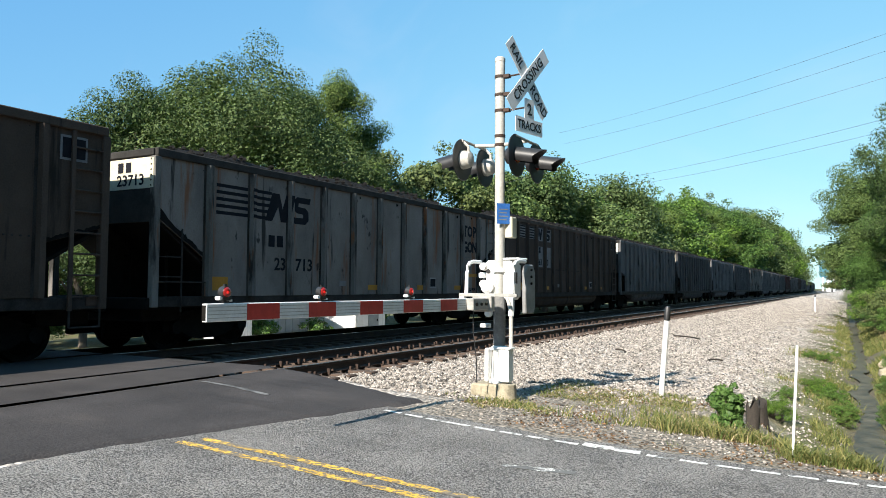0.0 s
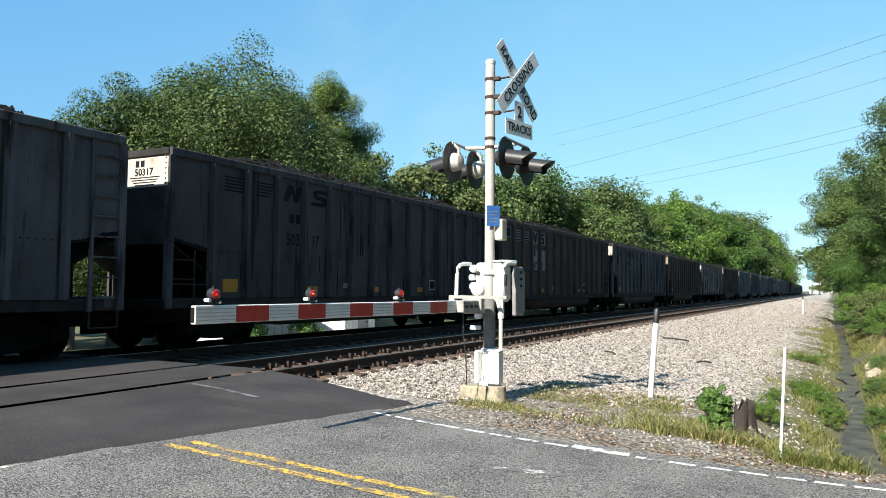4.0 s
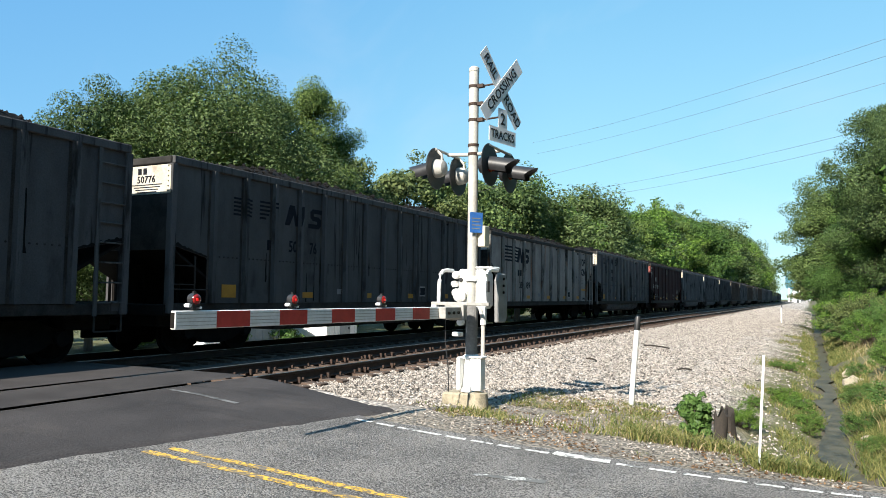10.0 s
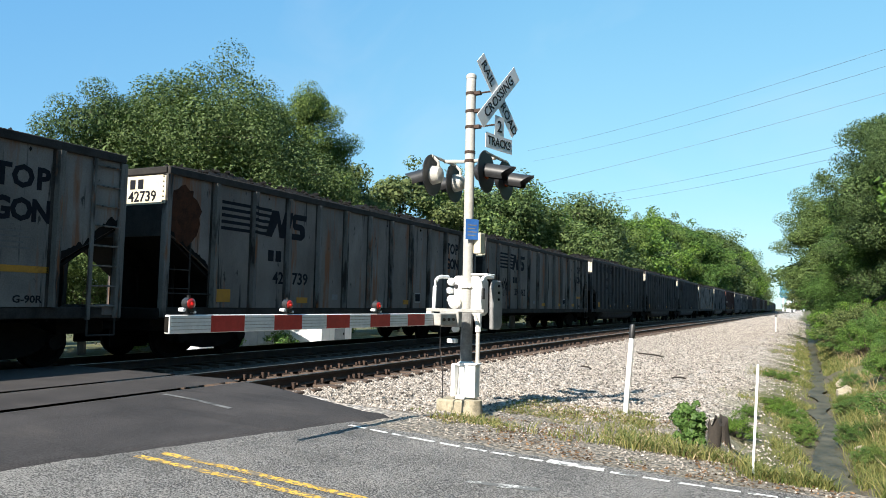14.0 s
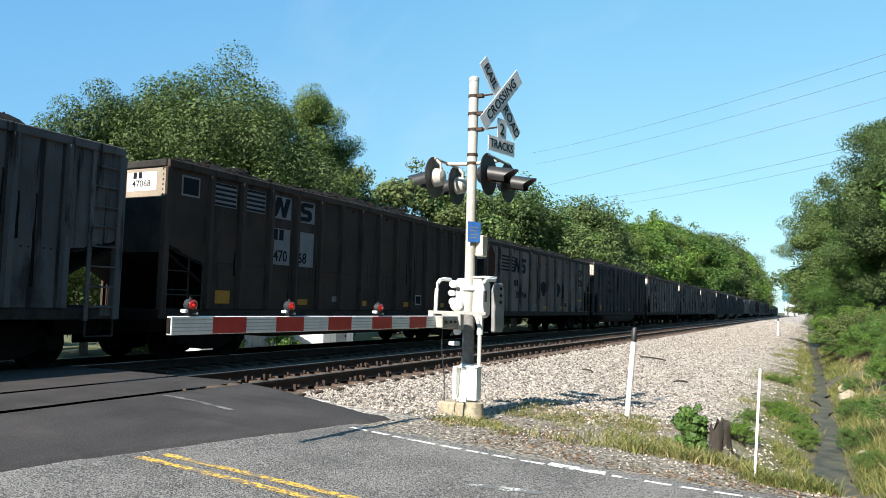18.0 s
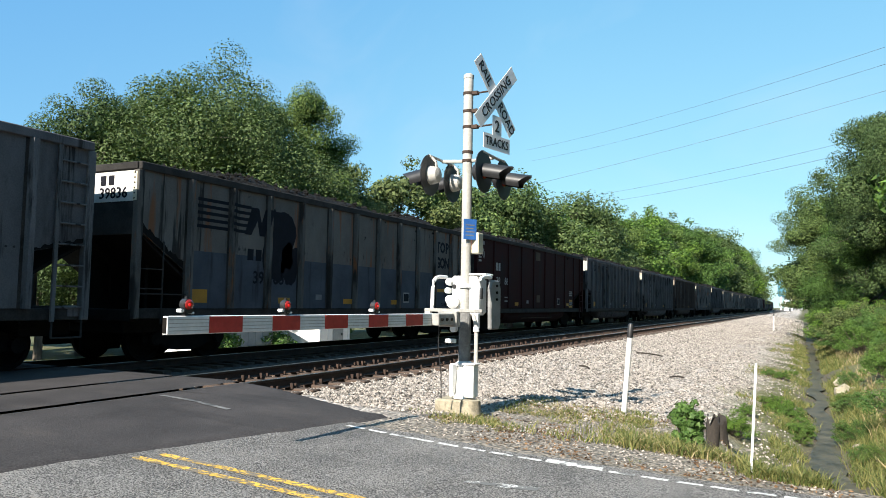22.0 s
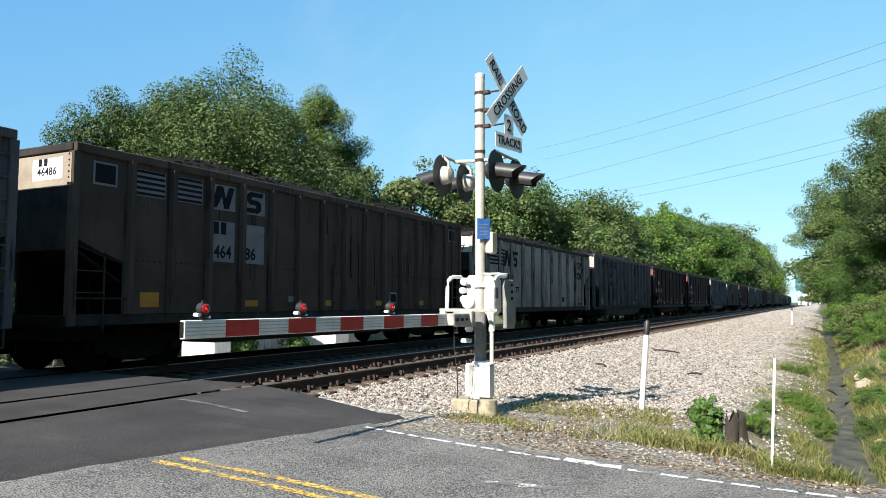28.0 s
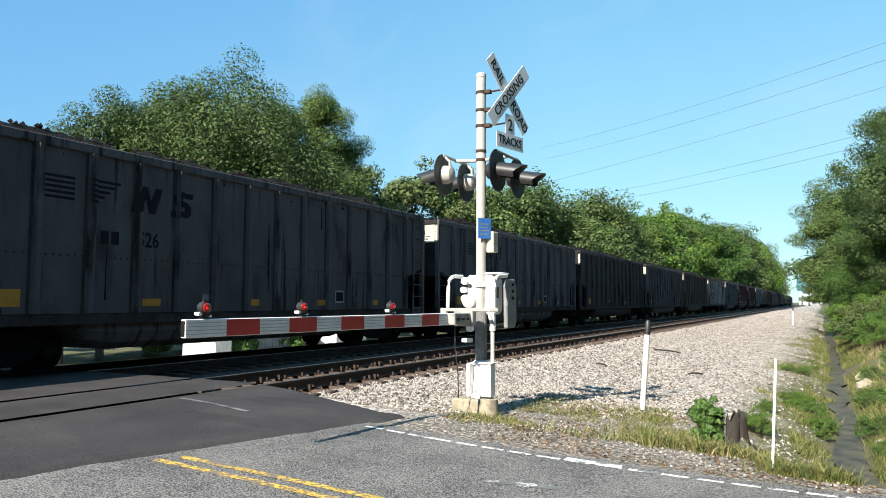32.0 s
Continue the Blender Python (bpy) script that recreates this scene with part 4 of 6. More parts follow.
def dress(car, kind, number, seed):
    """Lettering, panels and emblem that set one car apart."""
    rnd = random.Random(seed)
    TOP = KINDS[kind][6]
    x = HALF + 0.021
    xl = x + 0.001
    navy = M_NAVY
    if kind == "A":
        emblem_bars(car, kind, 2.06, 3.72, 2.78, 3.42, x, navy, 0.03)
        emblem_block(car, kind, ZIG, 3.52, 4.44, 2.76, 3.40, x, navy)
        emblem_block(car, kind, BEND, 4.38, 5.10, 2.76, 3.40, x, navy)
        mark(car, 3.64, 4.12, 2.18, 2.44, xl, navy)
        side_text(car, "car_number", number[:2], 3.80, 4.28, 1.64, 1.92, xl, navy)
        side_text(car, "car_number", number[2:], 4.50, 5.28, 1.64, 1.92, xl, navy)
        for word, z0 in (("TOP", 3.00), ("GON", 2.46)):
            for k, letter in enumerate(word):
                writing("slogan_letter", letter, 0.50, navy, car, Matrix.Translation((xl, 13.37 + 0.35 * k, z0 + 0.18)) @ ONSIDE, squeeze=0.95, bold=0.04)
        side_text(car, "class_mark", "G-90R", 13.62, 14.20, 1.14, 1.26, xl, navy)
        part("reflector", Geo().box(x, x + 0.005, 13.17, 14.26, 1.64, 1.75), M_YPANEL, car, "yellow reflector sheet")
        for k in range(4):
            part("data_line", Geo().box(x, x + 0.004, 13.2, 13.9 - 0.12 * (k % 2), 2.02 + 0.09 * k, 2.05 + 0.09 * k), M_GREYTEXT, car)
        end = M_CREAM if seed in (0, 1, 14, 15, 18) else M_ENDWHITE
    elif kind == "B" and seed in (11, 24, 32, 33):
        # later livery: larger slanted emblem, number on one line; the two last cars carry it further from the end
        d = 0.65 if seed in (32, 33) else 0.22
        emblem_bars(car, kind, 2.06 + d, 2.66 + d, 3.02, 3.42, x, navy)
        emblem_bars(car, kind, 2.92 + d, 3.58 + d, 3.02, 3.44, x, navy, 0.11)
        emblem_block(car, kind, ZIG, 3.83 + d, 4.55 + d, 2.96, 3.46, x, navy)
        emblem_block(car, kind, BEND, 4.76 + d, 5.34 + d, 2.96, 3.46, x, navy)
        mark(car, 3.20 + d, 3.58 + d, 2.31, 2.55, xl, navy)
        side_text(car, "car_number", number[:3], 3.95 + d, 4.54 + d, 2.30, 2.57, xl, navy)
        side_text(car, "car_number", number[3:], 4.80 + d, 5.16 + d, 2.30, 2.57, xl, navy)
        end = M_OLDCREAM
    elif kind == "B" and seed == 31:
        end = M_CHORD
    elif kind == "B":
        emblem_bars(car, kind, 1.98, 2.62, 3.36, 3.68, x, navy)
        emblem_bars(car, kind, 2.92, 3.60, 3.36, 3.68, x, navy, 0.06)
        emblem_block(car, kind, ZIG, 3.86, 4.56, 3.34, 3.74, x, navy)
        emblem_block(car, kind, BEND, 4.90, 5.60, 3.34, 3.74, x, navy)
        mark(car, 4.10, 4.50, 2.84, 3.06, xl, navy)
        side_text(car, "car_number", number[:3], 3.95, 4.54, 2.30, 2.57, xl, navy)
        side_text(car, "car_number", number[3:], 4.92, 5.26, 2.30, 2.57, xl, navy)
        end = M_OLDCREAM
    elif kind == "C":
        for ya, z0, z1 in ((1.79, 3.30, 3.80), (2.76, 3.30, 3.80), (3.72, 3.26, 3.80), (4.68, 3.26, 3.80), (3.72, 2.15, 3.02), (4.68, 2.15, 3.02)):
            part("lettering_panel", Geo().box(x, x + 0.004, ya, ya + 0.72, z0, z1), M_GREYPANEL, car, "pale lettering panel")
        xl = x + 0.0045
        emblem_bars(car, kind, 1.81, 2.49, 3.32, 3.79, xl, navy)
        emblem_bars(car, kind, 2.78, 3.46, 3.32, 3.79, xl, navy)
        emblem_block(car, kind, ZIG, 3.72, 4.40, 3.30, 3.77, xl, navy)
        emblem_block(car, kind, BEND, 4.72, 5.34, 3.30, 3.77, xl, navy)
        mark(car, 3.80, 4.18, 2.74, 3.0, xl, navy)
        side_text(car, "car_number", number[:3], 3.78, 4.40, 2.22, 2.48, xl, navy)
        side_text(car, "car_number", number[3:], 4.72, 5.16, 2.22, 2.48, xl, navy)
        for yw in (1.15, LEN - 1.15):
            part("corner_frame", Geo().box(x, x + 0.004, yw - 0.25, yw + 0.25, 3.38, 3.80), M_GREYPANEL, car, "pale square outline")
            part("corner_square", Geo().box(x + 0.004, x + 0.008, yw - 0.21, yw + 0.21, 3.42, 3.76), M_NAVY, car, "dark square marking")
        end = M_LITBROWN
        part("end_plate", Geo().box(0.42, 1.24, END0 - 0.046, END0 - 0.042, TOP - 0.62, TOP - 0.24), M_SIGNW, car, "small white number plate")
    else:
        for k, ya in enumerate((1.64, 2.54, 3.47)):
            side_text(car, "car_number", number[2 * k:2 * k + 2], ya, ya + 0.54, 2.06, 2.35, xl, M_LETTERW)
        mark(car, 2.54, 3.02, 2.64, 2.96, xl, M_LETTERW)
        part("name_bar", Geo().box(x, x + 0.004, 0.62, 1.28, 3.60, 3.74), M_LETTERW, car)
        g = Geo()
        for r0, r1_ in ((0.30, 0.22), (0.16, 0.08)):
            for k in range(10):
                a0, a1 = radians(-30 + k * 24), radians(-30 + (k + 1) * 24)
                g.prism([(1.0 + r * math.cos(a), 3.22 + r * math.sin(a)) for r, a in ((r1_, a0), (r0, a0), (r0, a1), (r1_, a1))], x, x + 0.004)
        g.box(x, x + 0.004, 0.58, 1.0, 2.92, 3.0).box(x, x + 0.004, 0.60, 1.0, 3.06, 3.13)
        part("emblem", g, M_LETTERW, car, "white wheel-shaped emblem")
        part("patch_panel", Geo().box(x, x + 0.006, 7.6, 8.2, 3.34, 3.74), M_PATCH, car, "brown repair patch")
        part("patch_panel", Geo().box(x, x + 0.006, 7.7, 8.2, 1.36, 1.70), M_PATCH, car, "brown repair patch")
        for k in range(4):
            ya = 2.6 + 0.95 * (k % 2)
            part("data_line", Geo().box(x, x + 0.004, ya, ya + 0.4, 1.52 - 0.16 * (k // 2), 1.57 - 0.16 * (k // 2)), M_LETTERW, car)
        side_text(car, "class_mark", "G52X", LEN - 3.12, LEN - 2.52, 1.24, 1.40, xl, M_LETTERW)
        for z0 in (1.44, 1.12):
            part("reflector", Geo().box(x, x + 0.005, LEN - 3.12, LEN - 2.52, z0, z0 + 0.10), M_YPANEL, car, "yellow reflector sheet")
        for k in range(3):
            part("data_line", Geo().box(x, x + 0.004, LEN - 3.1, LEN - 2.55, 1.74 + 0.1 * k, 1.79 + 0.1 * k), M_LETTERW, car)
        part("belly_band", Geo().box(HALF - 0.13, HALF - 0.11, 6.0, 10.4, 0.62, 0.86), M_PATCH, car, "dusty pale band")
        end = M_LITRED
    # end panel: sunlight above the next car is painted into colour and height
    part("end_panel", Geo().box(-HALF + 0.12, HALF - 0.1, END0 - 0.042, END0 - 0.03, TOP - 0.76, TOP - 0.17), end, car, "lettering panel over the sunlit top of the car end")
    for s in (-1, 1):
        # the strip's pale colour stops where sunlight stops on the corner post
        part("rivet_strip", Geo().box(s * (HALF - 0.02) - 0.05, s * (HALF - 0.02) + 0.05, END0 - 0.085, END0 - 0.076, TOP - 0.76, TOP - 0.2), end if kind in "CD" else M_CREAM, car)
        for k in range(6):
            part("rivet", Geo().cyl((s * (HALF - 0.03), END0 - 0.092, TOP - 0.72 + 0.10 * k), (s * (HALF - 0.03), END0 - 0.084, TOP - 0.72 + 0.10 * k), 0.018, n=6), M_STEEL, car)
    txt = M_NAVY if kind != "D" else M_LETTERW
    ye = END0 - 0.044
    size, xc, zc = {"A": (0.30, 0.84, 0.60), "B": (0.20, 0.80, 0.46), "C": (0.20, 0.82, 0.48), "D": (0.24, 0.78, 0.46)}[kind]
    writing("end_number", number, size, txt, car, Matrix.Translation((xc, ye - 0.003, TOP - zc)) @ ONEND, squeeze=1.05)
    for k in range(2):
        xa = xc - size * 1.2 + k * size * 0.75
        part("owner_mark", Geo().box(xa, xa + size * 0.5, ye - 0.004, ye, TOP - zc + size * 0.55, TOP - zc + size * 1.2), txt, car)
    if kind == "B":
        for k in range(4):
            part("data_line", Geo().box(0.40 + 0.05 * k, 1.25 - 0.05 * k, ye - 0.003, ye, TOP - 0.575 - 0.05 * k, TOP - 0.555 - 0.05 * k), txt, car)
    # reflectors along the sill
    for k, yy in enumerate((2.2, 5.0, 7.8, 10.4, 12.8)):
        if k and rnd.random() < 0.2:
            continue
        part("reflector", Geo().box(x, x + 0.006, yy - 0.22, yy + 0.22, 1.2, 1.2 + (0.28 if k == 0 else 0.14)), M_YPANEL, car, "yellow reflector sheet")
    part("routing_label", Geo().box(x, x + 0.005, 10.95, 11.33, 1.26, 1.58), M_LETTERW, car)
    part("routing_field", Geo().box(x + 0.004, x + 0.008, 10.98, 11.30, 1.30, 1.54), M_NAVY, car)
    part("data_plate", Geo().box(x, x + 0.005, 6.3, 6.56, 1.3, 1.44), M_GREYPANEL, car)
    _, za, zb, bay, nribs, _, _ = KINDS[kind]
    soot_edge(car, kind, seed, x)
    if kind in "BC":
        drips(car, seed, 9 + 5 * (seed % 3), TOP, x)
    if seed == 23:
        part("repainted_band", Geo().box(x, x + 0.002, END0 + bay + 0.02, LEN - END0 - bay, SILL, 2.28), M_SLATEBAND, car, "blue-grey repainted lower band")
        part("overspray", blot(4.75, 2.62, 0.62, 0.85, 23).prism(blot_ring(5.2, 2.2, 0.4, 0.5, 5), x, x + 0.0025), M_NAVY, car, "dark sprayed patch")
    if seed == 21:
        g = Geo()
        for k in range(9):
            ya = 3.95 + 0.2 * k
            g.box(x + 0.0005, x + 0.0025, ya, ya + 0.2, SILL + 0.05, 3.55 + 0.25 * noise.noise((k * 0.9, 4, 2)))
        part("overspray", g, M_NAVYWASH, car, "dark weathered paint patch")
    if seed in (15, 18):
        wy, wz = (0.46, 0.62) if seed == 15 else (0.52, 0.72)
        yc, zc = 0.98, TOP - 0.95
        ring = [(yc + wy * math.cos(a) * (1 + 0.5 * noise.noise((a * 2.1, seed, 1))), zc + wz * math.sin(a) * (1 + 0.5 * noise.noise((a * 2.7, seed, 4)))) for a in [k * 0.2618 for k in range(24)]]
        part("rust_patch", Geo().prism([(yc + (y - yc) * 0.92, z) for y, z in ring], x, x + 0.003), M_RUSTPATCH, car, "large brown rust patch")
    if seed == 18:
        for yy in (7.6, 9.8):
            g = Geo()
            g.prism([(yy + 0.42 * math.cos(a) * (1.2 if a < 3.2 else 0.7), 2.15 + 0.36 * math.sin(a)) for a in [k * 0.449 for k in range(14)]], x, x + 0.004)
            part("paint_blotch", g, M_NAVY, car, "sprayed black blotch")
    if seed == 14:
        for k in range(5):
            part("spray_line", Geo().tube([(x, 2.3 + 0.13 * k, 1.75 + 0.1 * (k % 3)), (x, 2.5 + 0.13 * k, 2.35 - 0.12 * (k % 2)), (x, 2.42 + 0.15 * k, 1.6)], 0.014, 4), M_NAVY, car)


def blot_ring(yc, zc, ry, rz, seed, n=28):
    return [(yc + ry * math.cos(a) * (1 + 0.55 * noise.noise((math.cos(a) * 1.8, math.sin(a) * 1.8, seed))), zc + rz * math.sin(a) * (1 + 0.55 * noise.noise((math.cos(a) * 1.8, math.sin(a) * 1.8, seed + 9)))) for a in [2 * math.pi * k / n for k in range(n)]]


def blot(yc, zc, ry, rz, seed):
    x = HALF + 0.021
    return Geo().prism(blot_ring(yc, zc, ry, rz, seed), x, x + 0.0025)


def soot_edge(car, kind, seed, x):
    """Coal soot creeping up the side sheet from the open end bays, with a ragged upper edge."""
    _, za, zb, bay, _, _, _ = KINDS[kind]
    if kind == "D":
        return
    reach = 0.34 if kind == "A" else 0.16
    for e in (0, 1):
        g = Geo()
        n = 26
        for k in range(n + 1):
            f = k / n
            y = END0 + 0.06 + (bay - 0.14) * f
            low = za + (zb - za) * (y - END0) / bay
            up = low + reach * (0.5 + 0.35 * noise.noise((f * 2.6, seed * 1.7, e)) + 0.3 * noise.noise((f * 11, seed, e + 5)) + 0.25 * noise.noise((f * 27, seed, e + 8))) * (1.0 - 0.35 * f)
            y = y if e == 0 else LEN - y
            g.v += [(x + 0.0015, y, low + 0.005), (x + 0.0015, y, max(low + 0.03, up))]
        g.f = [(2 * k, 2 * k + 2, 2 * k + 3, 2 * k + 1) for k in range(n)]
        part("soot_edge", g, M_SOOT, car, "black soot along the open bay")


def drips(car, seed, count, top, x):
    """Black runs down the side, thin and tapering."""
    rnd = random.Random(seed + 500)
    g = Geo()
    home = rnd.uniform(6, 12)
    for k in range(count):
        y = rnd.gauss(home, 1.3) if k % 3 else rnd.uniform(2.2, 13.8)
        y = min(14.0, max(2.0, y))
        z1 = rnd.uniform(1.7, top - 0.3)
        z0 = max(SILL + 0.02, z1 - rnd.uniform(0.4, 1.7))
        w = rnd.uniform(0.008, 0.035)
        pts = []
        m = 7
        for i in range(m + 1):
            f = i / m
            ww = w * (0.35 + 0.8 * f) * rnd.uniform(0.6, 1.3)
            pts.append((y + rnd.uniform(-0.006, 0.006), z1 + (z0 - z1) * f, ww))
        n0 = len(g.v)
        for yy, zz, ww in pts:
            g.v += [(x + 0.0015, yy - ww, zz), (x + 0.0015, yy + ww, zz)]
        g.f += [(n0 + 2 * i, n0 + 2 * i + 1, n0 + 2 * i + 3, n0 + 2 * i + 2) for i in range(m)]
    part("soot_runs", g, M_SOOT, car, "thin black runs", kind="stuff")


# kind, brightness of the paint, number, in the order in which they pass
PASSING = (
    ("C", 1.00, "46310"), ("A", 0.67, "23713"), ("C", 1.05, "46190"), ("B", 0.87, "47796"), ("C", 1.05, "46763"), ("B", 0.55, "50317"), ("B", 0.92, "51120"), ("B", 1.15, "51703"),
    ("D", 0.80, "507709"), ("B", 1.15, "47791"), ("A", 0.92, "38389"), ("B", 0.69, "50776"), ("B", 0.69, "51661"), ("B", 0.64, "47687"), ("A", 0.58, "39362"), ("A", 0.61, "42739"),
    ("A", 0.65, "38803"), ("B", 0.64, "50678"), ("A", 0.56, "39764"), ("C", 0.80, "47068"), ("B", 0.97, "50485"), ("B", 0.90, "47883"), ("D", 0.80, "507886"), ("A", 0.46, "39836"),
    ("B", 1.15, "50955"), ("D", 0.80, "507946"), ("D", 0.72, "507753"), ("B", 0.87, "50660"), ("A", 0.97, "38077"), ("C", 1.10, "46486"), ("B", 0.83, "47608"), ("B", 0.46, "50301"),
    ("B", 0.92, "52244"), ("B", 0.78, "52632"), ("B", 0.74, "50770"), ("B", 0.74, "50771"),
)
AHEAD = "BBBBABBBDBBCBBABBDBBBBABBCBBBDBBABBBBB"
DRIFT = ((0, 9.47), (6, 10.38), (9, 10.61), (13, 10.62), (19, 10.49), (23, 9.78), (28, 8.24), (32, 5.46))


def car_pose(i, t):
    y = lerp(DRIFT, t) - END0 + LEN * (t - i)
    xa, xb = bend(y + 2), bend(y + 14)
    return Matrix.Translation((FAR_X + xa - 2 * (xb - xa) / 12, y, 0)) @ Matrix.Rotation(math.atan2(-(xb - xa), 12), 4, "Z")


def tint_car(car, k, seed):
    rnd = random.Random(seed * 7 + 3)
    a = rnd.random()
    for o in car.children_recursive:
        o.color = (k, k * rnd.uniform(0.97, 1.0), k * 0.985, a)
    return car


CARS = []
for i, (kind, k, number) in enumerate(PASSING):
    idx = i - 1
    if kind not in MASTERS:
        MASTERS[kind] = build_car(kind)
    car = copy_thing(MASTERS[kind], car_pose(idx, 0))
    for o in car.children:
        if o.name.startswith("coal_load"):
            o.data = COAL[i % 3]
    dress(car, kind, number, i)
    CARS.append((idx, tint_car(car, k, i)))
FARM = {}
for i, kind in enumerate(AHEAD):
    if kind not in FARM:
        FARM[kind] = build_car(kind, detail=False)
        # pale top of the end: its sunlight is put into the colour
        part("end_panel", Geo().box(-HALF + 0.12, HALF - 0.1, END0 - 0.042, END0 - 0.03, KINDS[kind][6] - 0.8, KINDS[kind][6] - 0.17), M_CREAM if kind != "D" else M_LITRED, FARM[kind])
    car = copy_thing(FARM[kind], car_pose(-2 - i, 0))
    CARS.append((-2 - i, tint_car(car, random.Random(i).uniform(0.6, 1.2), 100 + i)))
for m in (*MASTERS.values(), *FARM.values()):
    for o in (*m.children_recursive, m):
        bpy.data.objects.remove(o)


# ---- crossing gate and signal ----
def stone_material(name, lo, hi):
    ma = surf(name, lo, hi, 9, 0.9, bump=0.3)
    ns, ls = ma.node_tree.nodes, ma.node_tree.links
    bs = ns["Principled BSDF"]
    old = bs.inputs["Base Color"].links[0].from_socket
    ge = ns.new("ShaderNodeNewGeometry")
    mr = ns.new("ShaderNodeMapRange")
    mr.inputs["To Min"].default_value, mr.inputs["To Max"].default_value = 0.12, 1.25
    ls.new(ge.outputs["Random Per Island"], mr.inputs["Value"])
    mu = ns.new("ShaderNodeMixRGB")
    mu.blend_type = "MULTIPLY"
    mu.inputs[0].default_value = 1
    ls.new(old, mu.inputs[1])
    ls.new(mr.outputs[0], mu.inputs[2])
    ls.new(mu.outputs[0], bs.inputs["Base Color"])
    return ma


def build_gate():
    gx, gy, gz = -4.47, 9.87, -0.14
    gate = thing("crossing_gate", "railroad crossing gate with lowered red and white arm", "crossing gate", pose(gx, gy, gz))
    part("foundation", Geo().box(-0.36, 0.10, -0.24, 0.24, -0.3, 0.05), M_CONCRETE, gate, "stained concrete block", bevel=0.025)
    part("pier", Geo().cyl((0.22, -0.25, -0.3), (0.22, -0.25, 0.075), 0.165, 0.14, n=18), M_CONCRETE, gate, "round concrete pier", smooth=True)
    base = part("mast_base", Geo().lathe([(0.17, 0.06), (0.17, 0.09), (0.125, 0.12), (0.095, 0.52), (0.125, 0.53), (0.125, 0.57), (0.08, 0.60)], 16), M_WPAINT, gate, smooth=True)
    for i in range(4):
        a = radians(45 + 90 * i)
        part("anchor_bolt", Geo().cyl((0.145 * math.cos(a), 0.145 * math.sin(a), 0.06), (0.145 * math.cos(a), 0.145 * math.sin(a), 0.14), 0.014, n=6), M_ALU, base)
    box = part("junction_box", Geo().box(0.10, 0.26, -0.26, -0.08, 0.10, 0.56), M_WPAINT, gate, bevel=0.012)
    part("box_lid", Geo().box(0.085, 0.285, -0.275, -0.065, 0.56, 0.585), M_WPAINT, box, bevel=0.008)
    part("side_panel", Geo().box(-0.16, -0.10, -0.18, -0.02, 0.08, 0.56), M_WPAINT, gate, bevel=0.015)
    part("lower_pipe", Geo().cyl((0, 0, 0.55), (0, 0, 1.34), 0.088, n=20), M_PIPE, gate, smooth=True)
    part("mast", Geo().cyl((0, 0, 1.3), (0, 0, 4.83), 0.073, n=20), M_ALU, gate, "aluminium-painted steel mast with rusty bands", smooth=True)
    part("mast_cap", Geo().lathe([(0.078, 4.80), (0.078, 4.85), (0.05, 4.875), (0.01, 4.88)], 16), M_ALU, gate, smooth=True)
    for z in (4.57, 4.30, 4.06, 3.68, 3.55):
        part("band", Geo().cyl((0, 0, z - 0.02), (0, 0, z + 0.02), 0.081, n=18), M_RAIL, gate, "rusty pipe clamp")
    part("conduit", Geo().sweep([(0.235, -0.12, 0.58), (0.235, -0.12, 1.1), (0.16, -0.06, 1.28)], 0.030, 10), M_ALU, gate, smooth=True)
    part("conduit_nut", Geo().cyl((0.235, -0.12, 1.03), (0.235, -0.12, 1.10), 0.044, n=8), M_WPAINT, gate)
    # mechanism
    case = part("mechanism_case", Geo().box(-0.22, 0.20, -0.02, 0.30, 1.26, 1.84), M_WPAINT, gate, "white cast gate mechanism", bevel=0.03)
    part("case_door", Geo().box(0.20, 0.225, 0.02, 0.27, 1.30, 1.78), M_WPAINT, case, bevel=0.012)
    part("case_lid", Geo().box(0.06, 0.33, -0.03, 0.28, 1.845, 1.875), M_WPAINT, case, bevel=0.012)
    for x, z, r in ((-0.25, 1.75, 0.058), (-0.28, 1.62, 0.046), (-0.25, 1.49, 0.060)):
        part("boss", Geo().lathe([(r, 0.0), (r, 0.10), (r * 0.85, 0.125), (r * 0.3, 0.13)], 16, pose(x, 0.06, z, 90)), M_WPAINT, case, smooth=True)
    # black discs on the case paint the shade inside its round holes
    for z in (1.68, 1.43):
        part("port", Geo().cyl((-0.17, -0.021, z), (-0.17, -0.034, z), 0.034, n=14), M_BLACK, case, "dark round port")
    part("lid_latch", Geo().box(0.235, 0.27, -0.03, 0.03, 1.50, 1.66), M_BLACK, case, "dark latch recess")
    part("shaft_boss", Geo().lathe([(0.10, -0.02), (0.10, 0.05), (0.06, 0.08)], 14, pose(-0.17, -0.03, 1.45, 90)), M_WPAINT, case)
    part("clamp", Geo().cyl((0, 0, 1.66), (0, 0, 1.72), 0.105, n=18).box(-0.17, 0.17, 0.0, 0.09, 1.66, 1.72), M_WPAINT, gate, bevel=0.008)
    for s in (-1, 1):
        x = s * 0.36
        pts = [(x, -0.37, 1.33), (x, -0.36, 1.45), (x, -0.35, 1.66), (x, -0.32, 1.75), (x, -0.25, 1.80), (x, -0.14, 1.82), (x, 0.10, 1.82)]
        part("support_arm", Geo().sweep(pts, 0.028, 8), M_WPAINT, gate, smooth=True)
    cw = part("counterweight", Geo().prism(((0.06, 1.06), (0.36, 1.06), (0.42, 1.14), (0.42, 1.66), (0.34, 1.78), (0.12, 1.78), (0.04, 1.68)), 0.33, 0.395), M_PLATEGREY, gate, "grey counterweight plate", bevel=0.015)
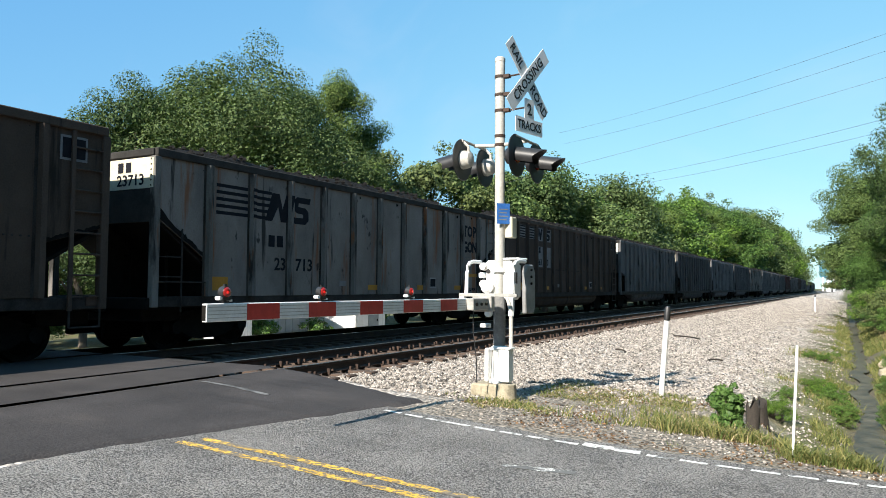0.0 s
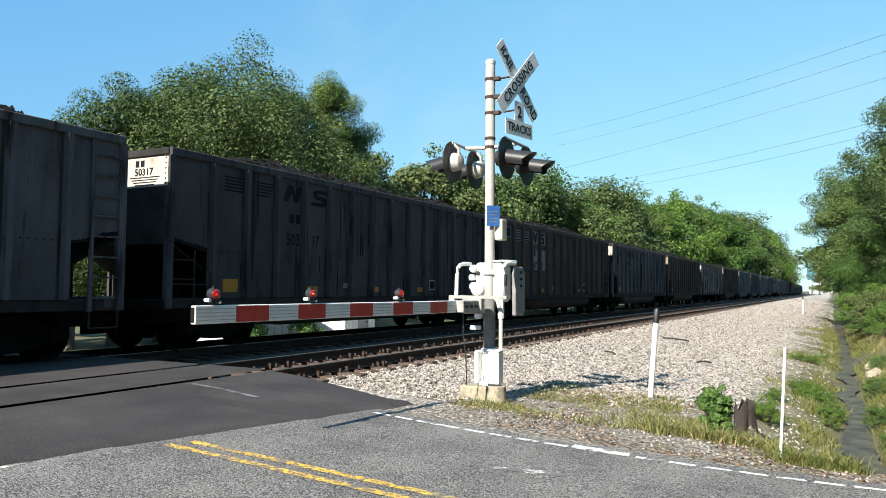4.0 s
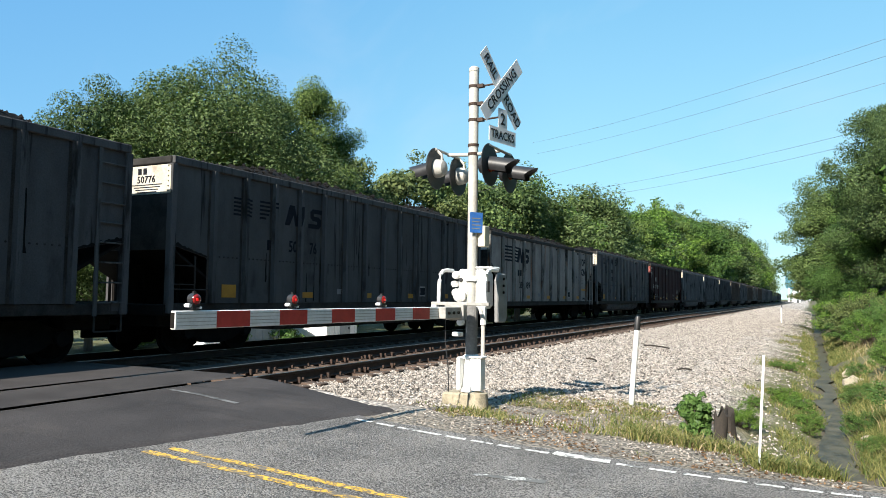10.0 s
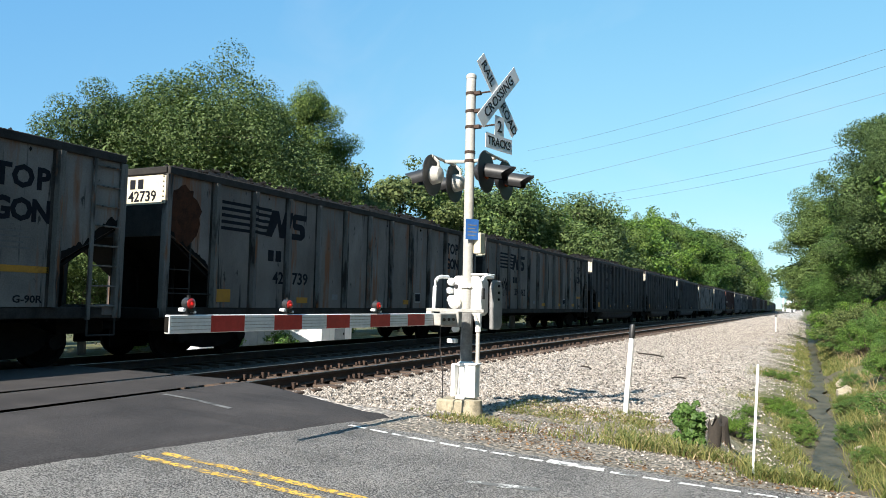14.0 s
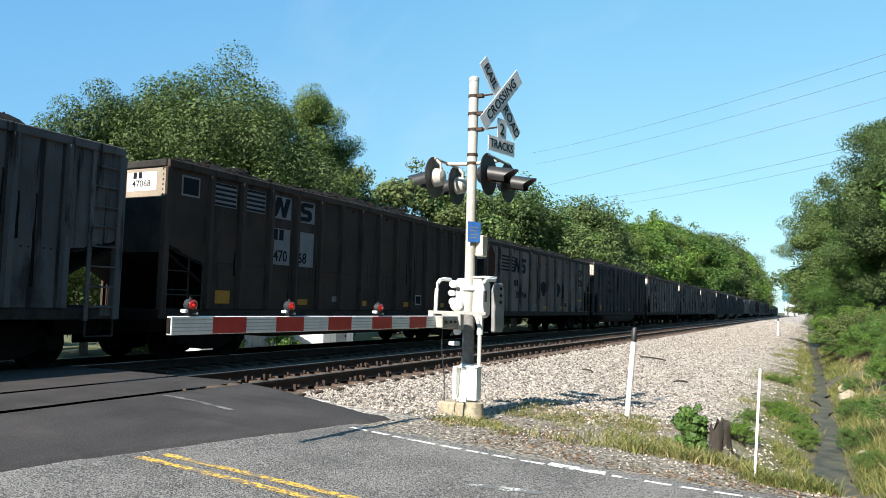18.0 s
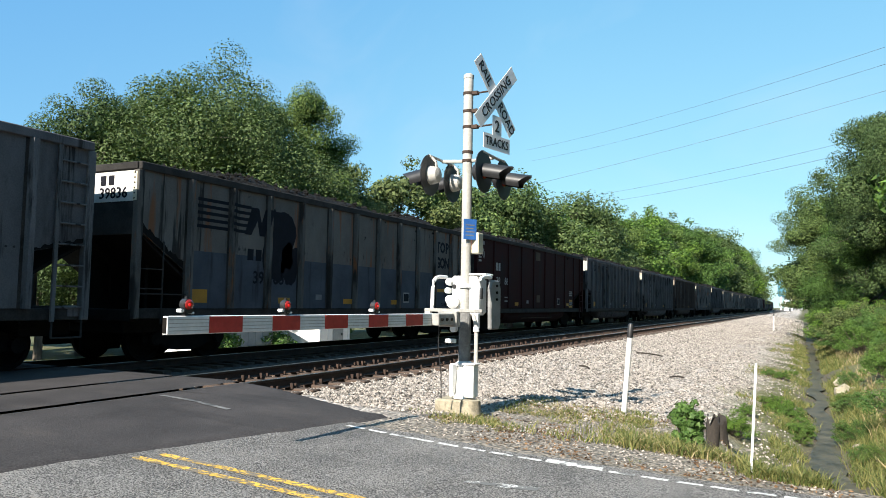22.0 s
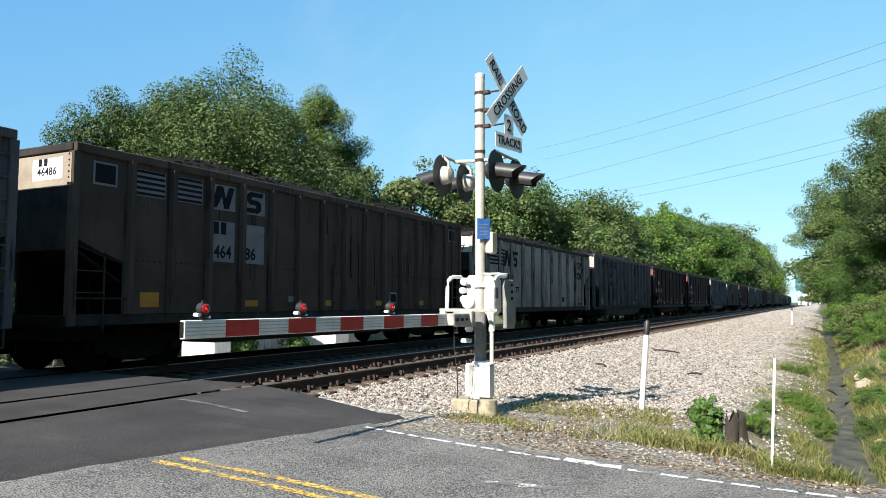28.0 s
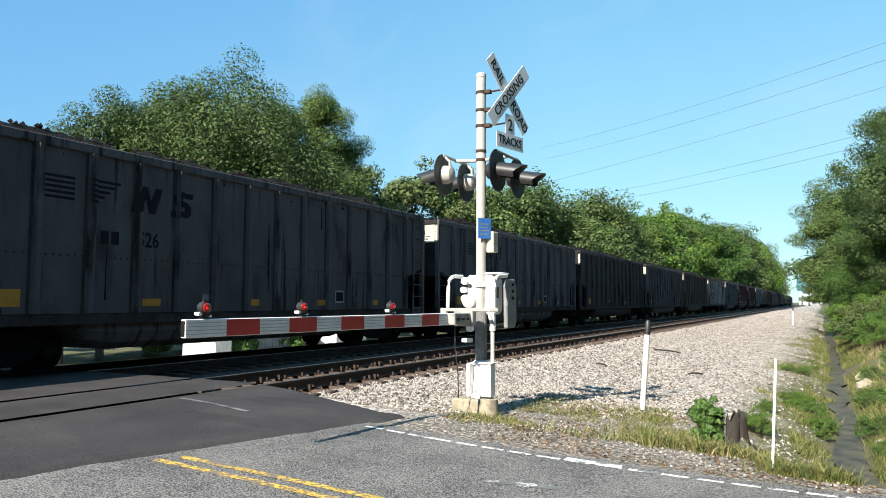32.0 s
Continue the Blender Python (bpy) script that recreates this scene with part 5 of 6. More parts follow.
    for z in (1.60, 1.70, 1.5):
        part("bolt", Geo().cyl((0.395, 0.24, z), (0.415, 0.24, z), 0.020, n=8), M_STEEL, cw)
    part("drop_plate", Geo().box(0.17, 0.24, -0.08, 0.0, 1.08, 1.30), M_WPAINT, gate, bevel=0.01)
    part("cross_bar", Geo().box(-0.47, 0.44, -0.40, -0.35, 1.305, 1.355), M_GREYMETAL, gate, bevel=0.008)
    part("bar_end", Geo().box(-0.46, -0.38, -0.41, -0.32, 1.21, 1.31), M_WPAINT, gate, bevel=0.008)
    part("arm_bracket", Geo().box(-0.16, 0.06, -0.98, -0.40, 1.13, 1.29).box(-0.2, 0.1, -0.5, -0.38, 1.10, 1.32), M_GREYMETAL, gate, "worn aluminium arm bracket", bevel=0.01)
    for y in (-0.9, -0.75, -0.6):
        part("bracket_bolt", Geo().cyl((0.06, y, 1.21), (0.085, y, 1.21), 0.02, n=8), M_STEEL, gate)
    part("hanging_cable", Geo().sweep([(-0.12, -0.62, 1.14), (-0.13, -0.60, 0.8), (-0.10, -0.56, 0.45), (-0.12, -0.5, 0.1)], 0.008, 5), M_BLACK, gate)
    part("fitting", Geo().cyl((-0.12, -0.08, 1.06), (-0.12, -0.16, 1.06), 0.05, n=10), M_WPAINT, gate, smooth=True)
    part("lower_fitting", Geo().box(-0.2, -0.06, -0.25, -0.15, 0.86, 0.92), M_WPAINT, gate, bevel=0.01)
    # arm: its axis runs from the bracket to the tip
    arm_m = Matrix.Translation((-0.075, -0.9, 1.21)) @ Matrix.Rotation(radians(180 - 3.86), 4, "Z")
    arm = part("gate_arm", Geo().box(-0.030, 0.030, 0, 4.42, -0.080, 0.080), M_ARMW, gate, "white gate arm with red bands", at=arm_m, bevel=0.006)
    tip = 4.42 - 0.05
    for k in range(5):
        b = tip - 0.406 * (2 * k + 1)
        part("red_band", Geo().box(-0.034, 0.034, b - 0.406, b, -0.074, 0.074), M_REDREF, arm, "red reflective band")
    for z in (-0.05, -0.018, 0.014, 0.046):
        part("flute", Geo().box(-0.0325, -0.029, 0.02, 4.4, z, z + 0.006), M_ALU, arm)
    # dark plate paints the shade inside the arm's open hollow end
    part("end_cap", Geo().box(-0.022, 0.022, 4.416, 4.426, -0.066, 0.066), M_STEEL, arm)
    for y in (4.42 - 0.22, 4.42 - 1.48, 4.42 - 3.05):
        lamp = part("arm_lamp", Geo().box(-0.028, 0.028, y - 0.03, y + 0.03, 0.082, 0.10).cyl((0, y, 0.10), (0, y, 0.14), 0.018, n=8).box(-0.034, 0.034, y - 0.05, y + 0.045, 0.105, 0.135).cyl((-0.032, y, 0.178), (0.032, y, 0.178), 0.052, n=18).box(-0.012, 0.012, y - 0.012, y + 0.012, 0.226, 0.25), M_BLACK, arm, "small red gate lamp in black housing")
        for side in (-1, 1):
            part("lens", Geo().lathe([(0.046, 0.0), (0.043, 0.008), (0.030, 0.018), (0.010, 0.023)], 16, Matrix.Translation((side * 0.032, y, 0.178)) @ Matrix.Rotation(radians(90 * side), 4, "Y")), M_REDLENS, lamp, "dark red lens", smooth=True)
            part("bulb", Geo().lathe([(0.016, 0.018), (0.014, 0.024), (0.006, 0.027)], 10, Matrix.Translation((side * 0.032, y + 0.008, 0.176)) @ Matrix.Rotation(radians(90 * side), 4, "Y")), M_LAMP, lamp, "glowing red bulb", smooth=True)
        part("plug", Geo().cyl((-0.03, y + 0.066, 0.125), (0.03, y + 0.066, 0.125), 0.017, n=10).cyl((-0.04, y - 0.045, 0.105), (0.04, y - 0.045, 0.105), 0.011, n=8), M_SIGNW, lamp, smooth=True)
    # signs
    bx = 0.47
    turn_sign = Matrix.Translation((0, 0, 0)) @ Matrix.Rotation(radians(-12), 4, "Z")
    for z in (4.57, 4.30, 4.06):
        part("sign_bracket", Geo().tube([(0.07, 0, z), (0.2, 0.0, z), (bx - 0.02, 0.03, z + 0.02)], 0.014, 6).box(0.06, 0.16, -0.04, 0.04, z - 0.025, z + 0.025), M_RAIL, gate)
    for i, (txts, ang) in enumerate(((("CROSSING",), 45), (("RAIL", "ROAD"), -45))):
        m = turn_sign @ Matrix.Translation((bx + 0.016 * (1 - i), 0.03, 4.46)) @ ONSIDE @ Matrix.Rotation(radians(ang), 4, "Z")
        blade = part("crossbuck_blade", Geo().box(-0.655, 0.655, -0.1145, 0.1145, -0.004, 0.004), M_SIGNW, gate, "white crossbuck blade with black letters", at=m, bevel=0.002)
        if i == 0:
            writing("letters", "CROSSING", 0.195, M_SIGNK, blade, pose(0, 0, 0.005), squeeze=1.04)
        else:
            writing("letters", "RAIL", 0.195, M_SIGNK, blade, pose(-0.39, 0, 0.005), squeeze=0.98)
            writing("letters", "ROAD", 0.195, M_SIGNK, blade, pose(0.40, 0, 0.005), squeeze=0.98)
    tr = part("tracks_sign", Geo().box(-0.34, 0.34, -0.11, 0.11, -0.004, 0.004).box(-0.115, 0.115, 0.11, 0.40, -0.004, 0.004), M_SIGNW, gate, "white track-number sign", at=turn_sign @ Matrix.Translation((bx + 0.01, 0.06, 3.77)) @ ONSIDE)
    writing("letters", "TRACKS", 0.175, M_SIGNK, tr, pose(0, 0, 0.005), squeeze=0.92)
    writing("letters", "2", 0.24, M_SIGNK, tr, pose(0, 0.24, 0.005))
    part("blue_notice", Geo().box(-0.105, 0.105, -0.15, 0.15, -0.004, 0.004), M_BLUE, gate, "blue notice plate", at=Matrix.Translation((0.085, -0.06, 2.52)) @ Matrix.Rotation(radians(-38), 4, "Z") @ ONSIDE)
    for k in range(4):
        part("notice_line", Geo().box(-0.075, 0.075 - 0.02 * (k % 2), 0.055 - 0.05 * k, 0.07 - 0.05 * k, 0.0045, 0.006), M_GREYPANEL, gate, at=Matrix.Translation((0.085, -0.06, 2.52)) @ Matrix.Rotation(radians(-38), 4, "Z") @ ONSIDE)
    part("bell_box", Geo().box(0.07, 0.19, 0.02, 0.20, 2.17, 2.48), M_CREAM, gate, "cream box on the mast", bevel=0.012)
    # flashers
    for s in (-1, 1):
        x0 = s * 0.42
        part("lamp_arm", Geo().tube([(0, 0, 3.55), (s * 0.12, 0, 3.55), (x0, 0, 3.57)], 0.028, 8).tube([(x0, -0.42, 3.58), (x0, 0.42, 3.58)], 0.022, 8), M_ALU, gate, smooth=True)
        for y in (-0.38, 0.38):
            h = part("flasher", Geo().lathe([(0.05, -0.16), (0.11, -0.13), (0.135, -0.05), (0.14, 0.0), (0.05, 0.005)], 18, Matrix.Translation((x0, y, 3.30)) @ Matrix.Rotation(radians(90 * s), 4, "Y")), M_BLACK if s > 0 else M_ALU, gate, "flashing light unit with black disc", smooth=True)
            part("background_disc", Geo().lathe([(0.02, 0.0), (0.30, 0.0), (0.305, 0.008), (0.30, 0.016), (0.02, 0.016)], 32, Matrix.Translation((x0, y, 3.30)) @ Matrix.Rotation(radians(90 * s), 4, "Y")), M_BLACK, h)
            part("lens", Geo().lathe([(0.105, 0.016), (0.105, 0.03), (0.07, 0.045), (0.02, 0.052)], 20, Matrix.Translation((x0, y, 3.30)) @ Matrix.Rotation(radians(90 * s), 4, "Y")), M_REDLENS, h, "dark red lens", smooth=True)
            part("hanger", Geo().tube([(x0, y, 3.58), (x0 - s * 0.09, y, 3.49), (x0 - s * 0.09, y, 3.37)], 0.02, 6), M_ALU, h)
            v = Geo()
            n = 14
            for q, (dist, drop) in enumerate(((0.0, 0.0), (0.44, -0.08))):
                for r in (0.125, 0.118):
                    for i in range(n + 1):
                        a = radians(-40 + 260 * i / n)
                        cut = 1.0 if q == 0 else 0.62 + 0.38 * max(0.0, math.sin(a))
                        v.v.append((x0 + s * (0.016 + dist * cut), y + r * math.cos(a), 3.30 + r * math.sin(a) + drop * cut))
            k = n + 1
            for i in range(n):
                v.f += [(i, i + 1, 2 * k + i + 1, 2 * k + i), (k + i, 3 * k + i, 3 * k + i + 1, k + i + 1), (2 * k + i, 2 * k + i + 1, 3 * k + i + 1, 3 * k + i)]
            part("visor", v, M_BLACK, h, "long black visor", smooth=True)
    return gate


build_gate()


# ---- posts and small things by the road ----
def post(label, x, y, h, r, lean, cap, square=False):
    z = ground_z(x, y)
    p = thing("marker_post", label, "post", Matrix.Translation((x, y, z)) @ Matrix.Rotation(radians(lean), 4, "Y"))
    g = Geo().box(-r, r, -r * 0.5, r * 0.5, -0.2, h) if square else Geo().cyl((0, 0, -0.2), (0, 0, h), r, n=12)
    part("shaft", g, M_WPAINT, p, bevel=0.004 if square else 0, smooth=not square)
    if cap:
        part("cap", Geo().lathe([(r * 1.12, h - 0.14), (r * 1.12, h + 0.05), (r * 0.7, h + 0.08), (0.005, h + 0.085)], 12), M_BLACK, p, "black domed cap", smooth=True)
    return p


post("white marker post with black cap, leaning in the grass", -2.56, 11.73, 1.34, 0.042, 4.6, True)
post("thin white stake at the road edge", -0.49, 7.94, 1.10, 0.012, 3.0, False, True)
post("distant white marker post on the ballast shoulder", -2.45, 72.0, 1.42, 0.06, 1.0, True)

M_STUMP = surf("rotten_wood", (0.008, 0.007, 0.006), (0.045, 0.036, 0.028), 7, 0.95, stretch=(1, 1, 0.3), bump=0.9)


def stump(x, y, r, h, seed):
    z = ground_z(x, y)
    g = Geo()
    n = 14
    rings = ((0, 1.15), (0.3, 1.0), (0.7, 0.95), (1.0, 0.9))
    for v, k in rings:
        for i in range(n):
            a = 2 * math.pi * i / n
            rr = r * k * (1 + 0.45 * noise.noise((math.cos(a) * 1.5, math.sin(a) * 1.5, seed + v)))
            g.v.append((x + rr * math.cos(a), y + rr * math.sin(a), z - 0.1 + (h + 0.1) * v + (0.30 * noise.noise((math.cos(a) * 2, math.sin(a) * 2, seed)) if v == 1 else 0)))
    g.f = [(j * n + i, j * n + (i + 1) % n, (j + 1) * n + (i + 1) % n, (j + 1) * n + i) for j in range(3) for i in range(n)] + [tuple(range(3 * n, 4 * n))]
    tagged(part("tree_stump", g, M_STUMP, label="dark rotten wooden stump in weeds", smooth=True), category="stump")


stump(-1.0, 9.36, 0.08, 0.36, 3)
stump(-1.08, 11.4, 0.085, 0.32, 5)


def rock(x, y, r, seed):
    g = Geo()
    n, m = 9, 6
    for j in range(m + 1):
        for i in range(n):
            a, b = 2 * math.pi * i / n, math.pi * j / m - math.pi / 2
            p = Vector((math.cos(a) * math.cos(b), math.sin(a) * math.cos(b), 0.75 * math.sin(b)))
            g.v.append(Vector((x, y, ground_z(x, y) + r * 0.35)) + p * r * (1 + 0.5 * noise.noise(p * 1.6 + Vector((seed, 0, 0)))))
    g.f = [(j * n + i, j * n + (i + 1) % n, (j + 1) * n + (i + 1) % n, (j + 1) * n + i) for j in range(m) for i in range(n)]
    tagged(part("rock", g, M_CONCRETE, label="pale weathered rock on the ditch bank"), category="rock")


rock(0.98, 23.4, 0.30, 1)
rock(1.02, 26.0, 0.22, 4)
rock(0.85, 15.2, 0.09, 7)


def stick(x, y, length, turn):
    """A dark broken branch lying on the stones."""
    dx, dy = math.cos(turn) * length / 2, math.sin(turn) * length / 2
    pts = [(x + dx * k, y + dy * k + 0.03 * math.sin(5 * k), ground_z(x + dx * k, y + dy * k) + 0.045 + 0.03 * (1 - k * k)) for k in (-1, -0.5, 0, 0.5, 1)]
    tagged(part("stick", Geo().sweep(pts, 0.026, 6), M_STUMP, label="dark broken branch lying on the ballast"), category="branch")


stick(-4.9, 26.6, 0.9, 0.3)
stick(-3.1, 20.8, 0.5, 0.9)
stick(-5.3, 19.5, 0.35, -0.4)


# ---- track details ----
def build_ties():
    n = 0
    tie = Geo().box(-1.30, 1.30, -0.115, 0.115, -0.36, -0.185).mesh("tie", M_TIE, bevel=0.015)
    ties = [tie]
    for k in range(3):
        t = tie.copy()
        for v in t.vertices:
            v.co.x += (0.05 if v.co.x > 0 else -0.05) * (k - 1)
            v.co.z += 0.012 * noise.noise((v.co.x * 3, k, v.co.y * 9))
        ties.append(t)
    far = Geo()
    y = 8.7
    rnd = random.Random(4)
    while y < 60:
        part("tie", ties[rnd.randrange(4)], M_TIE, near_track, at=pose(NEAR_X + rnd.uniform(-0.04, 0.04), y, 0, 0, 0, rnd.uniform(-1, 1)))
        y += rnd.uniform(0.48, 0.54)
    while y < 160:
        far.box(NEAR_X - 1.3, NEAR_X + 1.3, y - 0.11, y + 0.11, -0.36, -0.19)
        y += 0.51
    part("ties", far, M_TIE, near_track, kind="stuff")
    far = Geo()
    y = 9
    while y < 90:
        far.box(FAR_X - 1.3, FAR_X + 1.3, y - 0.11, y + 0.11, -0.36, -0.19)
        y += 0.51
    part("ties", far, M_TIE, far_track, kind="stuff")
    g = Geo()
    y = 8.75
    while y < 70:
        for s in (-1, 1):
            for d in (-1, 1):
                x = NEAR_X + s * 0.754 + d * 0.085
                yy = y + rnd.uniform(-0.07, 0.07)
                g.box(x - 0.02, x + 0.02, yy - 0.018, yy + 0.018, -0.19, -0.115)
                g.box(x - 0.05, x + 0.05, y - 0.09, y + 0.09, -0.19, -0.172)
                if rnd.random() < 0.6:
                    yb = y + rnd.choice((-0.16, 0.16))
                    g.box(x - 0.03, x + 0.03, yb - 0.02, yb + 0.02, -0.2, -0.10)
        y += 0.51
    part("spikes_and_plates", g, M_RAIL, near_track, "rusty spikes, plates and anchors", kind="stuff")


build_ties()
M_STONES = stone_material("loose_ballast", (0.22, 0.195, 0.170), (0.50, 0.448, 0.395))


GX = np.arange(-20.0, 9.01, 0.1)
GY = np.concatenate((np.arange(6.0, 34.0, 0.1), np.arange(34.0, 170.0, 1.0)))
GZ = np.array([[ground_z(x, y) for x in GX] for y in GY])


def ground_at(x, y):
    """Heights of the ground under many points at once."""
    i = np.clip(((x - GX[0]) / 0.1).astype(int), 0, len(GX) - 2)
    j = np.clip(np.searchsorted(GY, y) - 1, 0, len(GY) - 2)
    u, v = np.clip((x - GX[i]) / 0.1, 0, 1), np.clip((y - GY[j]) / (GY[j + 1] - GY[j]), 0, 1)
    return (GZ[j, i] * (1 - u) + GZ[j, i + 1] * u) * (1 - v) + (GZ[j + 1, i] * (1 - u) + GZ[j + 1, i + 1] * u) * v


def waves(x, y, f, seed):
    """Smooth uneven field between about -1 and 1 over many points."""
    r = np.random.RandomState(seed)
    out = np.zeros(len(x))
    for k in range(7):
        a, p, g = r.uniform(0, 6.28), r.uniform(0, 6.28), f * r.uniform(0.6, 2.2)
        out += np.sin((x * np.cos(a) + y * np.sin(a)) * g + p + 1.3 * np.sin((y * np.cos(a) - x * np.sin(a)) * g * 0.7))
    return out / 3.2


def scatter_stones():
    rs = np.random.RandomState(11)
    shapes = []
    for k in range(12):
        base = np.array(((1, 0, 0), (0, 1, 0), (-1, 0, 0), (0, -1, 0), (0, 0, 0.8), (0, 0, -0.6)), float)
        shapes.append(base + rs.uniform(-0.38, 0.38, (6, 3)) * (1, 1, 0.8))
    shapes = np.array(shapes)
    tri = np.array(((0, 1, 4), (1, 2, 4), (2, 3, 4), (3, 0, 4), (1, 0, 5), (2, 1, 5), (3, 2, 5), (0, 3, 5)))
    n = 125000
    y = 8.0 + 150 * rs.rand(n) ** 2.6
    x = -7.6 + 7.5 * rs.rand(n) ** 1.12
    size = rs.uniform(0.011, 0.031, n) * (1 + 0.012 * (y - 8))
    keep = ~((y < 8.6) & (x > -5.6)) & ~((y < 8.22 + 0.36 * (-5.0 - x)) & (x < -4.5))
    verge = (x > -4.6) & (y < 11.2 + 0.7 * waves(x, y, 1.0, 8))
    keep &= ~verge | (rs.rand(n) < 0.14)
    lim = np.where(y < 13.0, -4.7 + (y - 9.2) * 0.8, -1.65) + 0.8 * waves(x, y, 0.7, 5)
    keep &= (x < lim) | (rs.rand(n) < 0.35)
    x, y, size = x[keep], y[keep], size[keep]
    # a low shoulder of stones against the tie ends, and stones between the ties
    ys = 9.0 + 40 * rs.rand(5200) ** 1.6
    xs = NEAR_X + 1.15 + 0.28 * rs.rand(5200)
    yt = 9.2 + 25 * rs.rand(1600) ** 1.5
    xt = NEAR_X + rs.choice((-1, 1), 1600) * rs.uniform(0.85, 1.35, 1600)
    # grit over the verge
    xg, yg = rs.uniform(-4.6, 0.3, 3600), 7.5 + 3.6 * rs.rand(3600)
    kg = waves(xg, yg, 1.1, 7) > -0.2
    xg, yg = xg[kg], yg[kg]
    z = ground_at(x, y) + size * rs.uniform(-0.1, 0.6, len(x))
    zs = -0.20 - 0.35 * (xs - NEAR_X - 1.15)
    zt, zg = ground_at(xt, yt) + 0.01, ground_at(xg, yg) + 0.004
    x, y, z = np.concatenate((x, xs, xt, xg)), np.concatenate((y, ys, yt, yg)), np.concatenate((z, zs, zt, zg))
    size = np.concatenate((size, rs.uniform(0.018, 0.036, len(xs)), rs.uniform(0.016, 0.034, len(xt)), rs.uniform(0.006, 0.018, len(xg))))
    a, k = rs.uniform(0, 6.28, len(x)), rs.randint(0, 12, len(x))
    p = shapes[k] * size[:, None, None]
    c, d = np.cos(a)[:, None], np.sin(a)[:, None]
    v = np.stack((p[:, :, 0] * c - p[:, :, 1] * d + x[:, None], p[:, :, 0] * d + p[:, :, 1] * c + y[:, None], p[:, :, 2] + z[:, None]), 2)
    g = Geo()
    g.v = v.reshape(-1, 3).tolist()
    g.f = (np.arange(len(x))[:, None, None] * 6 + tri[None]).reshape(-1, 3).tolist()
    part("ballast_stones", g, M_STONES, label="loose pale crushed ballast stones", kind="stuff")


scatter_stones()
M_MUD = surf("wet_mud", (0.028, 0.027, 0.016), (0.12, 0.105, 0.068), 2.6, 0.5, bump=0.5, fine=14, spec=0.3)
g = Geo()
for i in range(180):
    y = 7.9 + i * 0.4
    w = 0.22 + 0.13 * noise.noise((y * 0.9, 3, 0)) + 0.09 * noise.noise((y * 3.1, 5, 0))
    cx = 0.34 + bend(y) + 0.24 * noise.noise((y * 0.45, 9, 0))
    g.v += [(cx - w, y, -1.255), (cx + w, y, -1.255)]
g.f = [(2 * i, 2 * i + 1, 2 * i + 3, 2 * i + 2) for i in range(179)]
part("water", g, M_MUD, label="shallow muddy water in the ditch", kind="structure")


# ---- plants ----
def leaf_cloud(g, centres, per, spread, size, rnd, droop=0.0):
    """Three-cornered leaves in flattened, sharply bounded clumps."""
    rs = np.random.RandomState(rnd.randrange(1 << 30))
    for c, k in centres:
        n = max(3, int(per * k * k))
        d = rs.normal(size=(n, 3))
        d /= np.linalg.norm(d, axis=1)[:, None]
        d *= (spread * k * rs.rand(n) ** 0.30)[:, None]
        d[:, 2] *= 0.72 + droop
        p = np.array(c) + d
        s = (size * rs.uniform(0.65, 1.25, n))[:, None]
        nrm = d / (np.linalg.norm(d, axis=1)[:, None] + 1e-6) + rs.normal(size=(n, 3)) * 0.42 + (0, 0, 0.2)
        nrm /= np.linalg.norm(nrm, axis=1)[:, None]
        u = np.cross(nrm, rs.normal(size=(n, 3)) - (0, 0, 1.5 * droop))
        u /= np.linalg.norm(u, axis=1)[:, None] + 1e-6
        w = np.cross(nrm, u)
        leaf = np.stack((p + u * s, p - u * s * 0.6 + w * s * 0.55, p - u * s * 0.6 - w * s * 0.55), 1).reshape(-1, 3)
        base = len(g.v)
        g.v += leaf.tolist()
        g.f += (np.arange(3 * n).reshape(-1, 3) + base).tolist()


